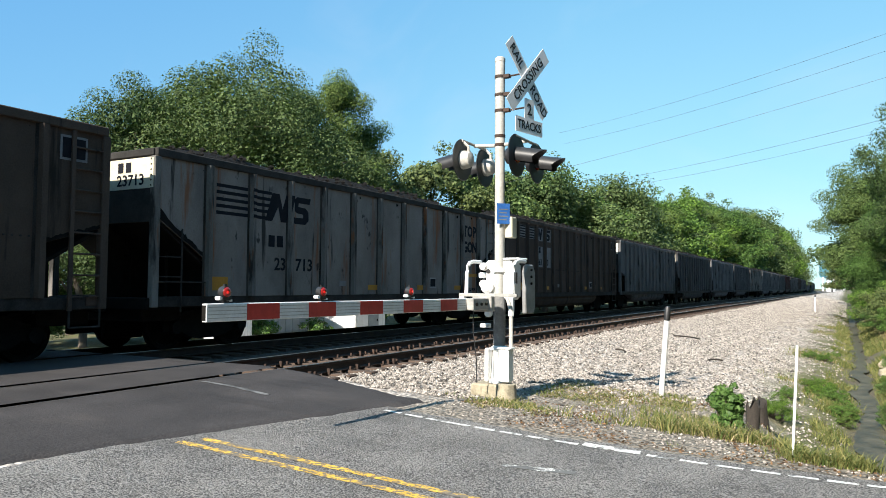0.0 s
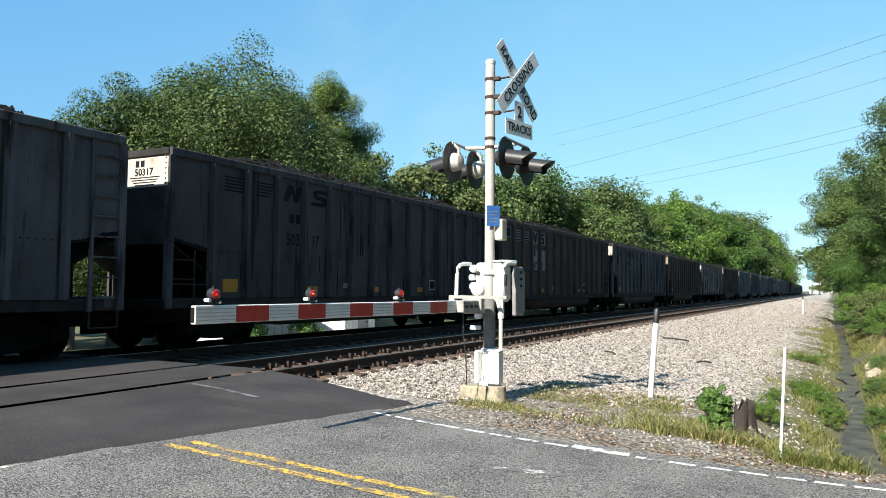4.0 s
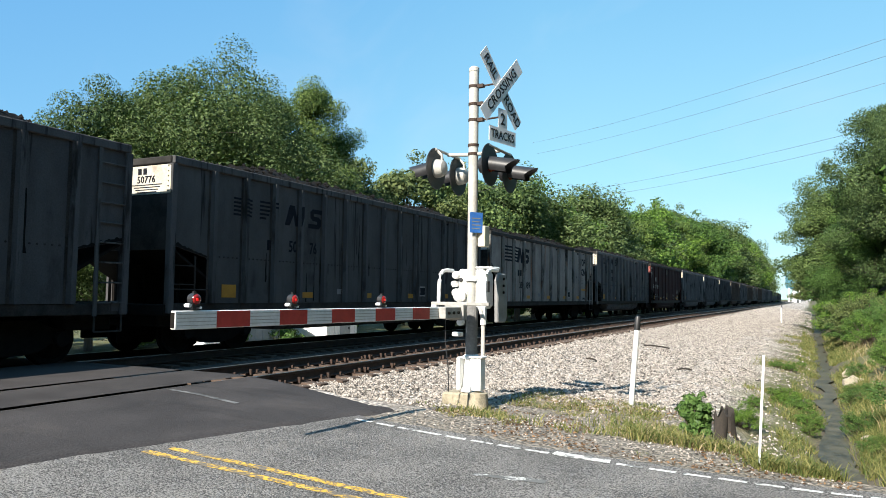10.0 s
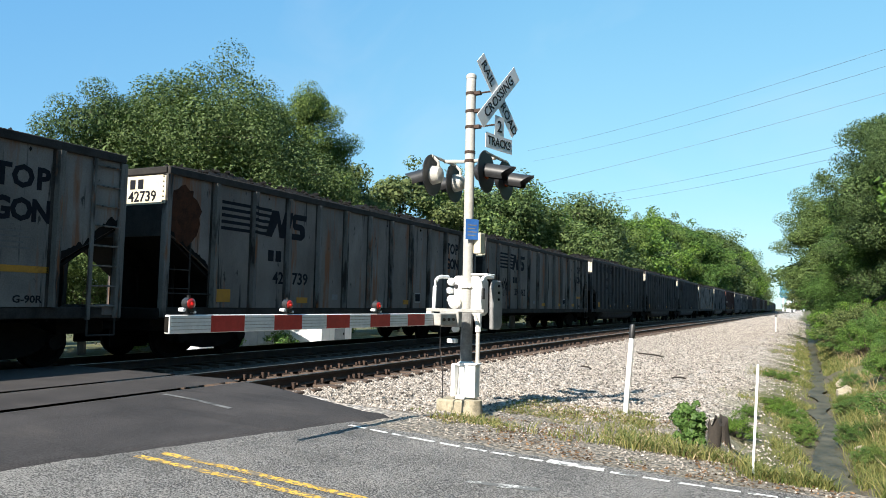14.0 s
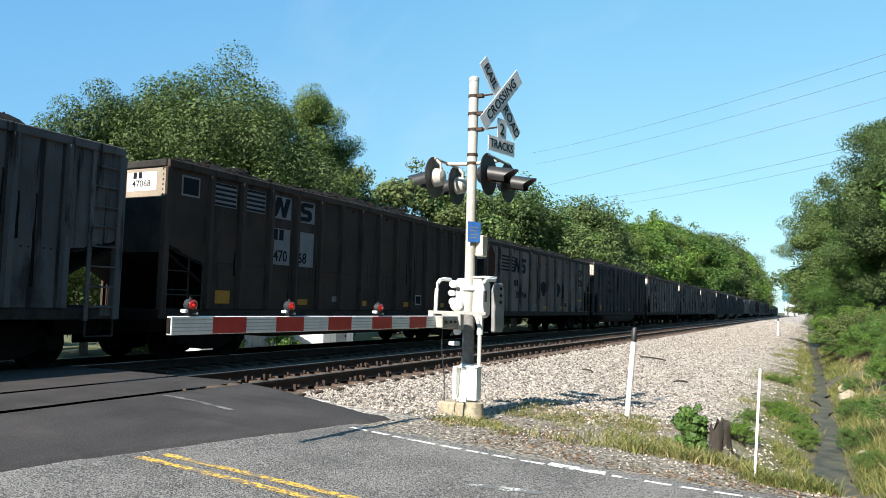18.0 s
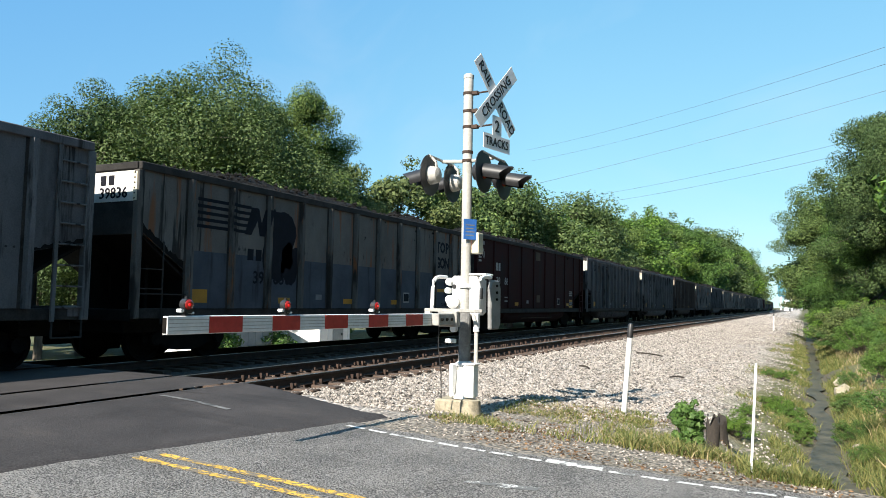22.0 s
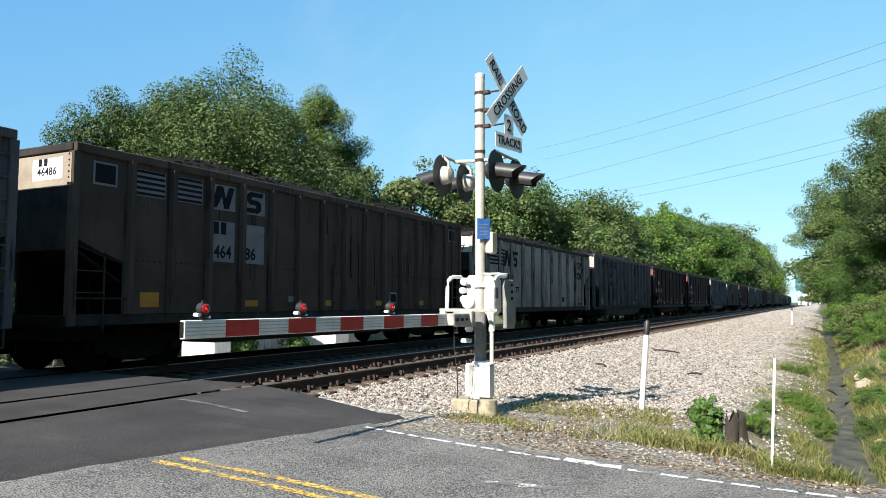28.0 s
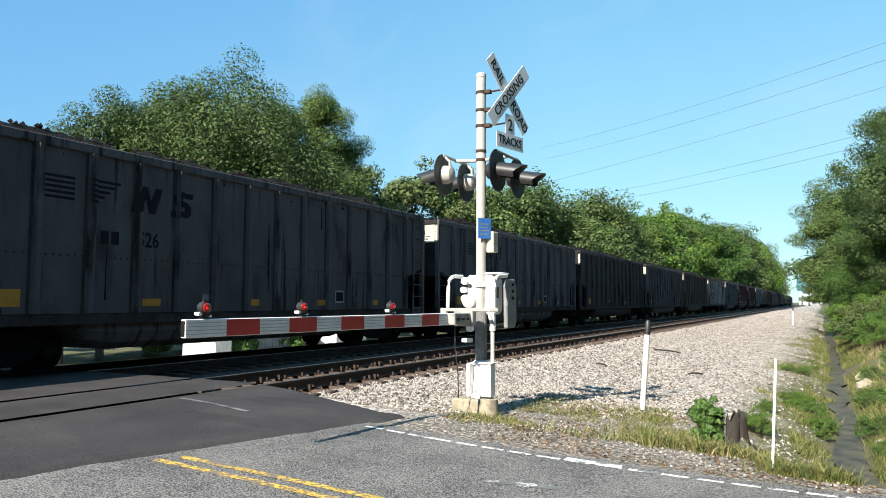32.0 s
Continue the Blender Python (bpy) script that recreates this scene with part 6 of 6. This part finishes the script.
def build_tree(label, h, rad, seed, clumps, per, size, mat, low=0.28, droop=0.0, spread=0.75, lobes=9, inner=(520, 0.17)):
    """A tree of height h at the origin: tapered trunk, limbs, and a crown of leaf clumps on uneven lobes."""
    rnd = random.Random(seed)
    t = thing("tree", label, "tree")
    wood = Geo()
    top = Vector((rnd.uniform(-0.5, 0.5), rnd.uniform(-0.5, 0.5), h * 0.8))
    pts = [Vector((0, 0, -0.6))]
    for i in range(1, 7):
        v = i / 6
        pts.append(Vector((top.x * v + rnd.uniform(-0.15, 0.15), top.y * v + rnd.uniform(-0.15, 0.15), h * 0.8 * v)))
    r0 = 0.014 * h + 0.05
    for i, (a, b) in enumerate(zip(pts, pts[1:])):
        wood.cyl(a, b, r0 * (1 - i / 7), r0 * (1 - (i + 1) / 7), 8, caps=False)
    cent, core = [], []
    for q in range(lobes):
        a = 2.4 * q + rnd.uniform(-0.5, 0.5)
        f = (q + 0.5) / lobes
        v = low + (0.84 - low) * f
        out = rad * rnd.uniform(0.50, 0.72) * math.sin(math.pi * (0.25 + 0.68 * f)) ** 0.8
        c = Vector((out * math.cos(a), out * math.sin(a), h * v))
        lr = rad * rnd.uniform(0.28, 0.42)
        base = pts[min(5, max(1, int(v * 5.2)))]
        mid = base.lerp(c, 0.55) + Vector((0, 0, 0.05 * h))
        wood.cyl(base, mid, r0 * 0.38, r0 * 0.25, 6, caps=False).cyl(mid, c, r0 * 0.25, r0 * 0.07, 5, caps=False)
        for _ in range(int(clumps / lobes)):
            d = Vector((rnd.gauss(0, 1), rnd.gauss(0, 1), rnd.gauss(0, 0.8))).normalized() * lr * rnd.uniform(0.5, 1.1)
            d.z *= 0.85
            p = c + d
            if p.z < h * low * 0.8 or p.z > h * 0.97:
                continue
            cent.append((p, rnd.uniform(0.6, 1.2)))
            if rnd.random() < 0.3:
                wood.cyl(c, p, r0 * 0.07, r0 * 0.02, 4, caps=False)
        core.append((c, lr))
    leaves = Geo()
    for c, lr in core:
        leaf_cloud(leaves, [(c, 1.0)], inner[0], lr * 0.66, inner[1], rnd, droop)
    leaf_cloud(leaves, cent, per, spread, size, rnd, droop)
    part("trunk", wood, M_BARK, t, "bare trunk and limbs", smooth=True)
    part("crown", leaves, mat, t, "leafy crown")
    return t


SPECIES = {
    "oak": ("broad oak with dense fresh green crown", 11.5, 5.0, 1, M_LEAF, 0.25, 0.0, 10),
    "elm": ("tall elm with loose green crown and gaps", 12.5, 4.2, 2, M_LEAF, 0.3, 0.0, 9),
    "willow": ("large drooping grey-green willow", 11.0, 5.4, 3, M_LEAF2, 0.15, 0.5, 15),
    "poplar": ("slim bright green poplar", 13.0, 3.6, 4, M_LEAF3, 0.18, 0.0, 11),
    "maple": ("round maple with bright green leaves", 11.0, 5.2, 5, M_LEAF3, 0.10, 0.0, 13),
    "ash": ("dark green ash with uneven crown", 11.0, 4.4, 6, M_LEAF, 0.2, 0.0, 9),
}
TREES = {}


def plant(kind, x, y, h, wide=1.0, turn=0.0, group="trees beyond the railway", fine=False):
    label, base, rad, seed, mat, low, droop, lobes = SPECIES[kind]
    if (kind, fine) not in TREES:
        if fine == "rough":
            TREES[kind, fine] = build_tree(label, base, rad, seed + 40, lobes * 6, 14, 0.5, mat, low, droop, 1.1, lobes)
        elif fine:
            TREES[kind, fine] = build_tree(label, base, rad, seed, lobes * 11, 800, 0.053, mat, low, droop, 0.80, lobes, (2600, 0.075))
        else:
            TREES[kind, fine] = build_tree(label, base, rad, seed + 20, lobes * 7, 220, 0.125, mat, low, droop, 1.05, lobes, (700, 0.16))
    s = h / base
    t = copy_thing(TREES[kind, fine], Matrix.LocRotScale((x, y, ground_z(x, y)), Euler((0, 0, turn)), (s * wide, s * wide, s)))
    return tagged(t, group=group)


# the row that stands beyond the train
ROW = (
    ("elm", -31.5, 16.5, 8.2, 0.8), ("ash", -35, 24, 10.6, 1.0), ("elm", -26.8, 18.9, 8.6, 1.0), ("oak", -27.6, 21.4, 11.6, 0.85), ("elm", -28.5, 25.0, 11.0, 1.1),
    ("willow", -25.6, 26.0, 12.9, 1.05), ("willow", -26.3, 29.5, 12.2, 1.12), ("elm", -25.0, 32.6, 14.9, 0.85), ("ash", -26, 37.0, 11.2, 0.75), ("oak", -33, 47, 13.8, 1.0),
    ("oak", -31.5, 54, 14.4, 1.1), ("oak", -29.5, 61, 15.2, 1.05), ("ash", -28, 68, 15.0, 1.05),
)
for i, (kind, x, y, h, wide) in enumerate(ROW):
    plant(kind, x, y, h + 1.0, wide, i * 1.7 + (1.9 if i == 5 else 0), fine=2 <= i < 9)
ROW_HEIGHT = ((68, 16.2), (80, 16.2), (90, 16.6), (110, 18.2), (130, 19.2), (160, 21.0), (200, 22.8), (320, 23.5))
rnd = random.Random(21)
for i in range(38):
    y = 73 + i * 6.6 + rnd.uniform(-2, 2)
    h = lerp(ROW_HEIGHT, y)
    x = -25.0 + max(0, min(5.0, (y - 120) * 0.05)) - rnd.uniform(0, 3.5) + bend(y)
    plant(rnd.choice(("oak", "maple", "poplar", "ash", "elm", "willow")), x, y, h + rnd.uniform(-1.2, 1.2), rnd.uniform(0.95, 1.2), rnd.uniform(0, 6))
for i in range(12):
    y = 136 if i == 0 else 172 + i * 9
    plant(rnd.choice(("elm", "oak")), -37 + rnd.uniform(-3, 3), y, (20.5 if i == 0 else 26 + 0.75 * i) + rnd.uniform(-2, 2), 0.8, rnd.uniform(0, 6))
for i in range(8):
    y = 330 + i * 30
    plant("ash", -24 + bend(y), y, 13, 1.5, i)
# undergrowth that closes the row below
for i in range(16):
    y = 14 + i * 5.0
    plant("maple", -26.5 - rnd.uniform(0, 5) - (4 if 40 < y else 0), y, rnd.uniform(4.0, 6.5), 1.2, rnd.uniform(0, 6))
# the wood beside the ditch
BESIDE = (
    ("ash", 3.6, 58, 10.2, 1.25), ("oak", 5.6, 43, 9.6, 0.95), ("maple", 8.6, 37, 9.0, 1.0), ("oak", 6.5, 49, 11.8, 1.0), ("maple", 4.6, 70, 9.0, 1.1), ("ash", 3.6, 84, 8.6, 1.2),
    ("oak", 3.0, 104, 8.8, 1.2), ("oak", 2.4, 130, 9.0, 1.3), ("maple", 10.5, 47, 10.0, 1.1), ("maple", 12, 33, 12.0, 1.1), ("maple", 3.6, 51, 7.6, 1.0), ("ash", 3.2, 63, 9.2, 1.15), ("oak", 3.2, 165, 10, 1.4), ("ash", 1.5, 205, 10, 1.5),
)
for i, (kind, x, y, h, wide) in enumerate(BESIDE):
    plant(kind, x - 0.1 + bend(y), y, h * 1.26, wide, i * 2.1, "trees beside the ditch", fine=y < 60 and x < 7)
for i in range(16):
    y = 250 + i * 28
    plant("oak", 6 + bend(y) + rnd.uniform(0, 5), y, 9, 1.5, i, "trees beside the ditch")
# unseen trees, added behind the camera to keep sky light off the train
for i in range(22):
    a = i / 22
    plant(rnd.choice(("oak", "maple", "elm")), 10 + (i % 2) * 5 + 2 * rnd.random(), 30 - 66 * a, rnd.uniform(13, 16), 1.3, i, "trees behind the road", fine="rough")
for i in range(8):
    plant("oak", -22 + i * 6, -46 + rnd.uniform(-4, 4), 11, 1.2, i, "trees behind the road", fine="rough")
for t in TREES.values():
    for o in (*t.children_recursive, t):
        bpy.data.objects.remove(o)


def build_shrub(name, label, category, r, h, seed, clumps, per, size, mat, spread):
    rnd = random.Random(seed)
    s = thing(name, label, category)
    wood, cent = Geo(), []
    for _ in range(clumps):
        a, q = rnd.uniform(0, 6.28), rnd.random() ** 0.5
        p = Vector((r * q * math.cos(a), r * q * math.sin(a), h * rnd.uniform(0.25, 1.0) * (1 - 0.4 * q * q)))
        wood.cyl((p.x * 0.2, p.y * 0.2, -0.1), p, 0.012 * h, 0.004 * h, 4, caps=False)
        cent.append((p, rnd.uniform(0.7, 1.2)))
    lv = Geo()
    leaf_cloud(lv, cent, per, spread * 1.6, size, rnd)
    part("stem", wood, M_BARK, s)
    part("foliage", lv, mat, s)
    return s


weed = build_shrub("weed_bush", "bright green leafy weed by the stumps", "bush", 0.16, 0.62, 8, 70, 60, 0.034, M_WEED, 0.045)
weed.matrix_basis = pose(-1.30, 9.55, ground_z(-1.30, 9.55))
SHRUBS = [build_shrub("shrub", "tangled green shrub on the ditch bank", "bush", 1.3, 1.7, 30 + k, 70, 200, 0.036, (M_LEAF, M_LEAF3, M_WEED)[k], 0.17) for k in range(3)]
rnd = random.Random(5)
for i in range(80):
    y = 9.0 + 46 * (i / 80) ** 1.15 + rnd.uniform(-0.6, 0.6)
    x = 1.75 + rnd.uniform(0, 3.2) + (0.5 if y < 14 else 0)
    s = rnd.uniform(0.3, 0.75) if y < 30 else rnd.uniform(0.6, 1.2)
    tagged(copy_thing(SHRUBS[i % 3], Matrix.LocRotScale((x, y, ground_z(x, y)), Euler((0, 0, i)), (s, s, s * rnd.uniform(0.7, 1.1)))), group="shrubs on the ditch bank")
for i in range(16):
    y = 40 + i * 5
    x = 2.0 + rnd.uniform(-0.3, 1.4)
    s = rnd.uniform(0.8, 1.5)
    tagged(copy_thing(SHRUBS[i % 3], Matrix.LocRotScale((x, y, ground_z(x, y)), Euler((0, 0, i)), (s, s, s))), group="shrubs on the ditch bank")
for i in range(46):
    y = 8.6 + 22 * rnd.random() ** 1.5
    x = rnd.uniform(-1.3, 0.0) if i % 3 else rnd.uniform(0.8, 1.6)
    s = rnd.uniform(0.12, 0.30)
    if x < 0.3 and (y < 12.5 or i % 2):
        continue
    tagged(copy_thing(SHRUBS[1 + i % 2], Matrix.LocRotScale((x, y, ground_z(x, y)), Euler((0, 0, i)), (s, s, s * rnd.uniform(0.7, 1.2)))), "low bright green weed on the ditch slope", group="weeds on the ditch slope")
for t in SHRUBS:
    for o in (*t.children_recursive, t):
        bpy.data.objects.remove(o)


def blades(x, y, h, rs, per, spread, flat=0.0):
    """Bent grass blades in tufts round the given points."""
    x, y, h = (np.repeat(q, per) for q in (x, y, h))
    n = len(x)
    x, y = x + rs.normal(0, spread, n), y + rs.normal(0, spread, n)
    h = h * rs.uniform(0.45, 1.2, n)
    a = rs.uniform(0, 6.28, n)
    lean = h * rs.uniform(0.25, 1.3, n) * (1 + 2 * flat)
    up = h * (1 - 0.85 * flat)
    w = rs.uniform(0.0028, 0.0060, n) * (1 + y * 0.025)
    z = ground_at(x, y) - 0.015
    dx, dy = np.cos(a), np.sin(a)
    b = a + rs.uniform(-1.2, 1.2, n)
    sx, sy = -np.sin(b) * w, np.cos(b) * w
    mx, my, mz = x + dx * lean * 0.35, y + dy * lean * 0.35, z + up * 0.62
    v = np.stack((np.stack((x - sx, y - sy, z), 1), np.stack((x + sx, y + sy, z), 1), np.stack((mx + sx * 0.8, my + sy * 0.8, mz), 1),
                  np.stack((mx - sx * 0.8, my - sy * 0.8, mz), 1), np.stack((x + dx * lean, y + dy * lean, z + up), 1)), 1)
    g = Geo()
    g.v = v.reshape(-1, 3).tolist()
    k = np.arange(n)[:, None] * 5
    g.f = (k + np.array((0, 1, 2, 3))).tolist() + (k + np.array((3, 2, 4))).tolist()
    return g


def join(parts):
    g = Geo()
    for q in parts:
        m = len(g.v)
        g.v += q.v
        g.f += [tuple(i + m for i in f) for f in q.f]
    return g


def scatter_grass():
    rs = np.random.RandomState(9)

    def field(n, x0, x1, y0, y1, power, test):
        x, y = rs.uniform(x0, x1, n), y0 + (y1 - y0) * rs.rand(n) ** power
        k = test(x, y)
        return x[k], y[k]

    green, straw = [], []
    # the verge between the road and the ballast: separate tufts in bare soil
    edge = lambda x: 7.42 + 0.030 * (x + 2.7) ** 2
    x, y = field(4200, -4.3, 0.2, 7.5, 12.6, 1.0, lambda x, y: (y > edge(x) + 0.25) & (waves(x, y, 1.6, 1) + 0.35 * waves(x, y, 5.0, 2) > 0.24 + 0.18 * (y > 10.6)))
    green.append(blades(x, y, 0.02 + 0.075 * rs.rand(len(x)) ** 2, rs, 8, 0.04))
    straw.append(blades(x[::2], y[::2], 0.04 + 0.08 * rs.rand(len(x[::2])), rs, 6, 0.06, 0.5))
    x, y = field(46, -3.3, -0.3, 8.3, 10.6, 1.0, lambda x, y: waves(x, y, 1.2, 3) > -0.3)
    green.append(blades(x, y, rs.uniform(0.06, 0.20, len(x)), rs, 18, 0.055))
    # tufts round the foot of the gate and of the marker post
    for cx, cy, n in ((-4.15, 9.2, 40), (-3.9, 9.0, 40), (-2.5, 11.8, 60), (-2.2, 10.9, 50), (-1.4, 9.3, 40), (-0.9, 8.9, 40), (-0.4, 8.1, 30)):
        x, y = rs.normal(cx, 0.25, n), rs.normal(cy, 0.14, n)
        green.append(blades(x, y, rs.uniform(0.03, 0.12, n), rs, 7, 0.05))
    # the slope down to the ditch, thickening towards the water
    x, y = field(8000, -2.6, 0.1, 8.5, 70, 1.9, lambda x, y: waves(x, y, 0.9, 4) + 0.45 * (x + 1.0) > rs.uniform(0.15, 1.1, len(x)))
    green.append(blades(x + np.array([bend(v) for v in y]), y, rs.uniform(0.04, 0.20, len(x)), rs, 6, 0.05))
    straw.append(blades(x[::3], y[::3], rs.uniform(0.06, 0.2, len(x[::3])), rs, 5, 0.07, 0.3))
    # both edges of the water
    x, y = field(4200, -0.55, 0.20, 7.9, 60, 1.9, lambda x, y: waves(x, y, 1.4, 14) > 0.0)
    green.append(blades(x, y, rs.uniform(0.05, 0.20, len(x)), rs, 8, 0.05))
    x, y = field(3600, 0.62, 1.3, 7.9, 60, 1.9, lambda x, y: waves(x, y, 1.2, 15) > -0.35)
    green.append(blades(x, y, rs.uniform(0.08, 0.28, len(x)), rs, 8, 0.05))
    # the bank below the wood
    x, y = field(6500, 1.1, 6.5, 7.8, 56, 1.6, lambda x, y: waves(x, y, 0.9, 16) > -0.6)
    green.append(blades(x, y, rs.uniform(0.06, 0.26, len(x)), rs, 7, 0.06))
    straw.append(blades(x[::4], y[::4], rs.uniform(0.2, 0.5, len(x[::4])), rs, 5, 0.06))
    # beyond the far track
    x, y = field(1500, -19.9, -17, 9, 50, 1.0, lambda x, y: x < 0)
    green.append(blades(x, y, rs.uniform(0.2, 0.5, len(x)), rs, 6, 0.06))
    part("grass", join(green), M_GRASS, label="fresh grass tufts on verge and ditch banks", kind="stuff")
    part("dry_grass", join(straw), M_STRAW, label="dry straw lying between the tufts", kind="stuff")
    # dead leaves and bark bits on the verge
    n = 9000
    x, y = rs.uniform(-4.4, 0.4, n), rs.uniform(7.4, 12.2, n)
    k = (y > edge(x) - 0.12) & (waves(x, y, 1.3, 21) > -0.25 + 0.6 * (y > 9.9))
    x, y = x[k], y[k]
    n = len(x)
    z = ground_at(x, y) + rs.uniform(0.003, 0.018, n)
    p = np.stack((x, y, z), 1)
    s = rs.uniform(0.008, 0.028, n)[:, None]
    u = rs.normal(size=(n, 3)) * (1, 1, 0.35)
    u /= np.linalg.norm(u, axis=1)[:, None]
    w = np.cross(u, rs.normal(size=(n, 3)) * (0.3, 0.3, 1))
    w /= np.linalg.norm(w, axis=1)[:, None]
    g = Geo()
    g.v = np.stack((p - u * s, p - w * s * 0.5, p + u * s, p + w * s * 0.5), 1).reshape(-1, 3).tolist()
    g.f = np.arange(4 * n).reshape(-1, 4).tolist()
    part("leaf_litter", g, M_LITTER, label="brown dead leaves and bark on the soil", kind="stuff")


scatter_grass()

# ---- beyond the railway ----
M_WALLW = surf("white_siding", (0.66, 0.66, 0.65), (0.80, 0.80, 0.79), 2, 0.6, bump=0.05)
M_WALLG = surf("grey_siding", (0.20, 0.22, 0.23), (0.32, 0.34, 0.35), 2, 0.6, bump=0.1)
M_GRAVEL = surf("pale_gravel", (0.36, 0.33, 0.29), (0.58, 0.55, 0.50), 2, 0.95, bump=0.5)
g = Geo()
for i in range(40):
    y = 4 + i * 2.4
    w = 0.5 * noise.noise((y * 0.2, 1, 1))
    g.v += [(-21.5 + w, y, ground_z(-21.5 + w, y) + 0.05), (-17.6 + 0.3 * w, y, ground_z(-17.6 + 0.3 * w, y) + 0.05)]
g.f = [(2 * i, 2 * i + 1, 2 * i + 3, 2 * i + 2) for i in range(39)]
part("gravel_lane", g, M_GRAVEL, label="pale gravel lane beyond the tracks", kind="structure")


def shed(label, x, y, w, d, h, mat, door, turn=0.0):
    z = ground_z(x, y)
    b = thing("shed", label, "shed", pose(x, y, z, 0, 0, turn))
    part("wall", Geo().box(-w / 2, w / 2, -d / 2, d / 2, -0.3, h), mat, b, bevel=0.02)
    part("roof", Geo().prism(((-w / 2 - 0.15, h), (w / 2 + 0.15, h), (0, h + 0.5)), -d / 2 - 0.15, d / 2 + 0.15, "y"), M_WALLG, b)
    if door:
        dr = part("door", Geo().box(w / 2, w / 2 + 0.03, -0.2, 0.6, 0.0, 1.7), M_WALLG, b)
        part("handle", Geo().box(w / 2 + 0.03, w / 2 + 0.06, 0.45, 0.5, 0.8, 0.9), M_STEEL, dr)
    for k in range(6):
        part("batten", Geo().box(w / 2, w / 2 + 0.015, -d / 2 + d * (k + 0.5) / 6 - 0.02, -d / 2 + d * (k + 0.5) / 6 + 0.02, 0, h - 0.1), mat, b)
    return b


shed("white-walled storage shed with grey door", -20.6, 27.8, 3.2, 2.4, 2.2, M_WALLW, True, 0)
shed("low grey metal shed beside the lane", -21.4, 23.6, 2.6, 2.4, 1.9, M_WALLG, False, -4)
shed("small white shed by the gravel lane", -20.6, 20.6, 1.6, 0.9, 2.0, M_WALLW, False, 0)
for i, (x, y) in enumerate(((-20.2, 24.6), (-20.3, 25.6), (-20.2, 21.9))):
    b = build_shrub("bush", "leafy green bush by the sheds", "bush", 0.7, 1.1, 60 + i, 40, 60, 0.06, M_WEED, 0.15)
    b.matrix_basis = pose(x, y, ground_z(x, y))

# far tank at the end of the line
M_TEAL = surf("pale_teal_paint", (0.06, 0.20, 0.27), (0.09, 0.26, 0.33), 0.3, 0.6, bump=0.0)
tank = thing("water_tank", "pale teal water tank on white legs far off", "water tank", pose(-11.5, 600, -1))
part("tank", Geo().lathe([(3.5, 10.0), (5.6, 11.0), (5.8, 12.0), (5.8, 20.5), (5.4, 21.6), (2.0, 22.6), (0.3, 22.8)], 20), M_TEAL, tank, smooth=True)
for i in range(4):
    a = radians(45 + 90 * i)
    part("leg", Geo().cyl((5.2 * math.cos(a), 5.2 * math.sin(a), 0), (4.6 * math.cos(a), 4.6 * math.sin(a), 11.2), 0.55, n=8), M_WPAINT, tank)
part("riser", Geo().cyl((0, 0, 0), (0, 0, 10.5), 1.6, n=12), M_WPAINT, tank)

# power lines
M_WIRE = surf("wire", (0.05, 0.05, 0.055), (0.09, 0.09, 0.095), 3, 0.6, bump=0.0)
for a, b in (
    ((9.1, 54.0, 16.3), (-40.3, 63.2, 9.3)),
    ((8.4, 50.9, 17.1), (-33.2, 94.3, 20.7)),
    ((8.5, 50.9, 18.2), (-33.9, 94.1, 22.2)),
    ((8.1, 50.8, 12.7), (-30.6, 95.2, 15.2)),
    ((7.9, 50.7, 11.9), (-29.5, 95.6, 14.3)),
):
    a, b = Vector(a), Vector(b)
    pts = []
    for k in range(25):
        v = k / 24
        p = a.lerp(b, v)
        p.z -= 4 * v * (1 - v) * 0.6
        pts.append(p)
    tagged(part("power_line", Geo().sweep(pts, 0.011, 5), M_WIRE, label="thin dark overhead power line"), category="power line", group="power lines")


# ---- motion of the train ----
def motions():
    for idx, car in CARS:
        walk(car, [(t, car_pose(idx, t)) for t in range(0, 33, 2)])
    # wheels roll without slipping; like wheelsets of all cars share one set of keys
    keyed = {}
    for _, car in CARS:
        for ws in car.children_recursive:
            if not ws.name.startswith("wheelset"):
                continue
            place = round(ws.location.y, 3)
            if place not in keyed:
                y = ws.location.y
                walk(ws, [(k / FPS, pose(0, y, 0.457, -math.degrees((lerp(DRIFT, k / FPS) + LEN * k / FPS) / 0.457))) for k in range(32 * FPS + 1)])
                keyed[place] = ws
            else:
                ws.rotation_mode = "QUATERNION"
                keys = ws.animation_data_create()
                keys.action = keyed[place].animation_data.action
                keys.action_slot = keyed[place].animation_data.action_slot


motions()
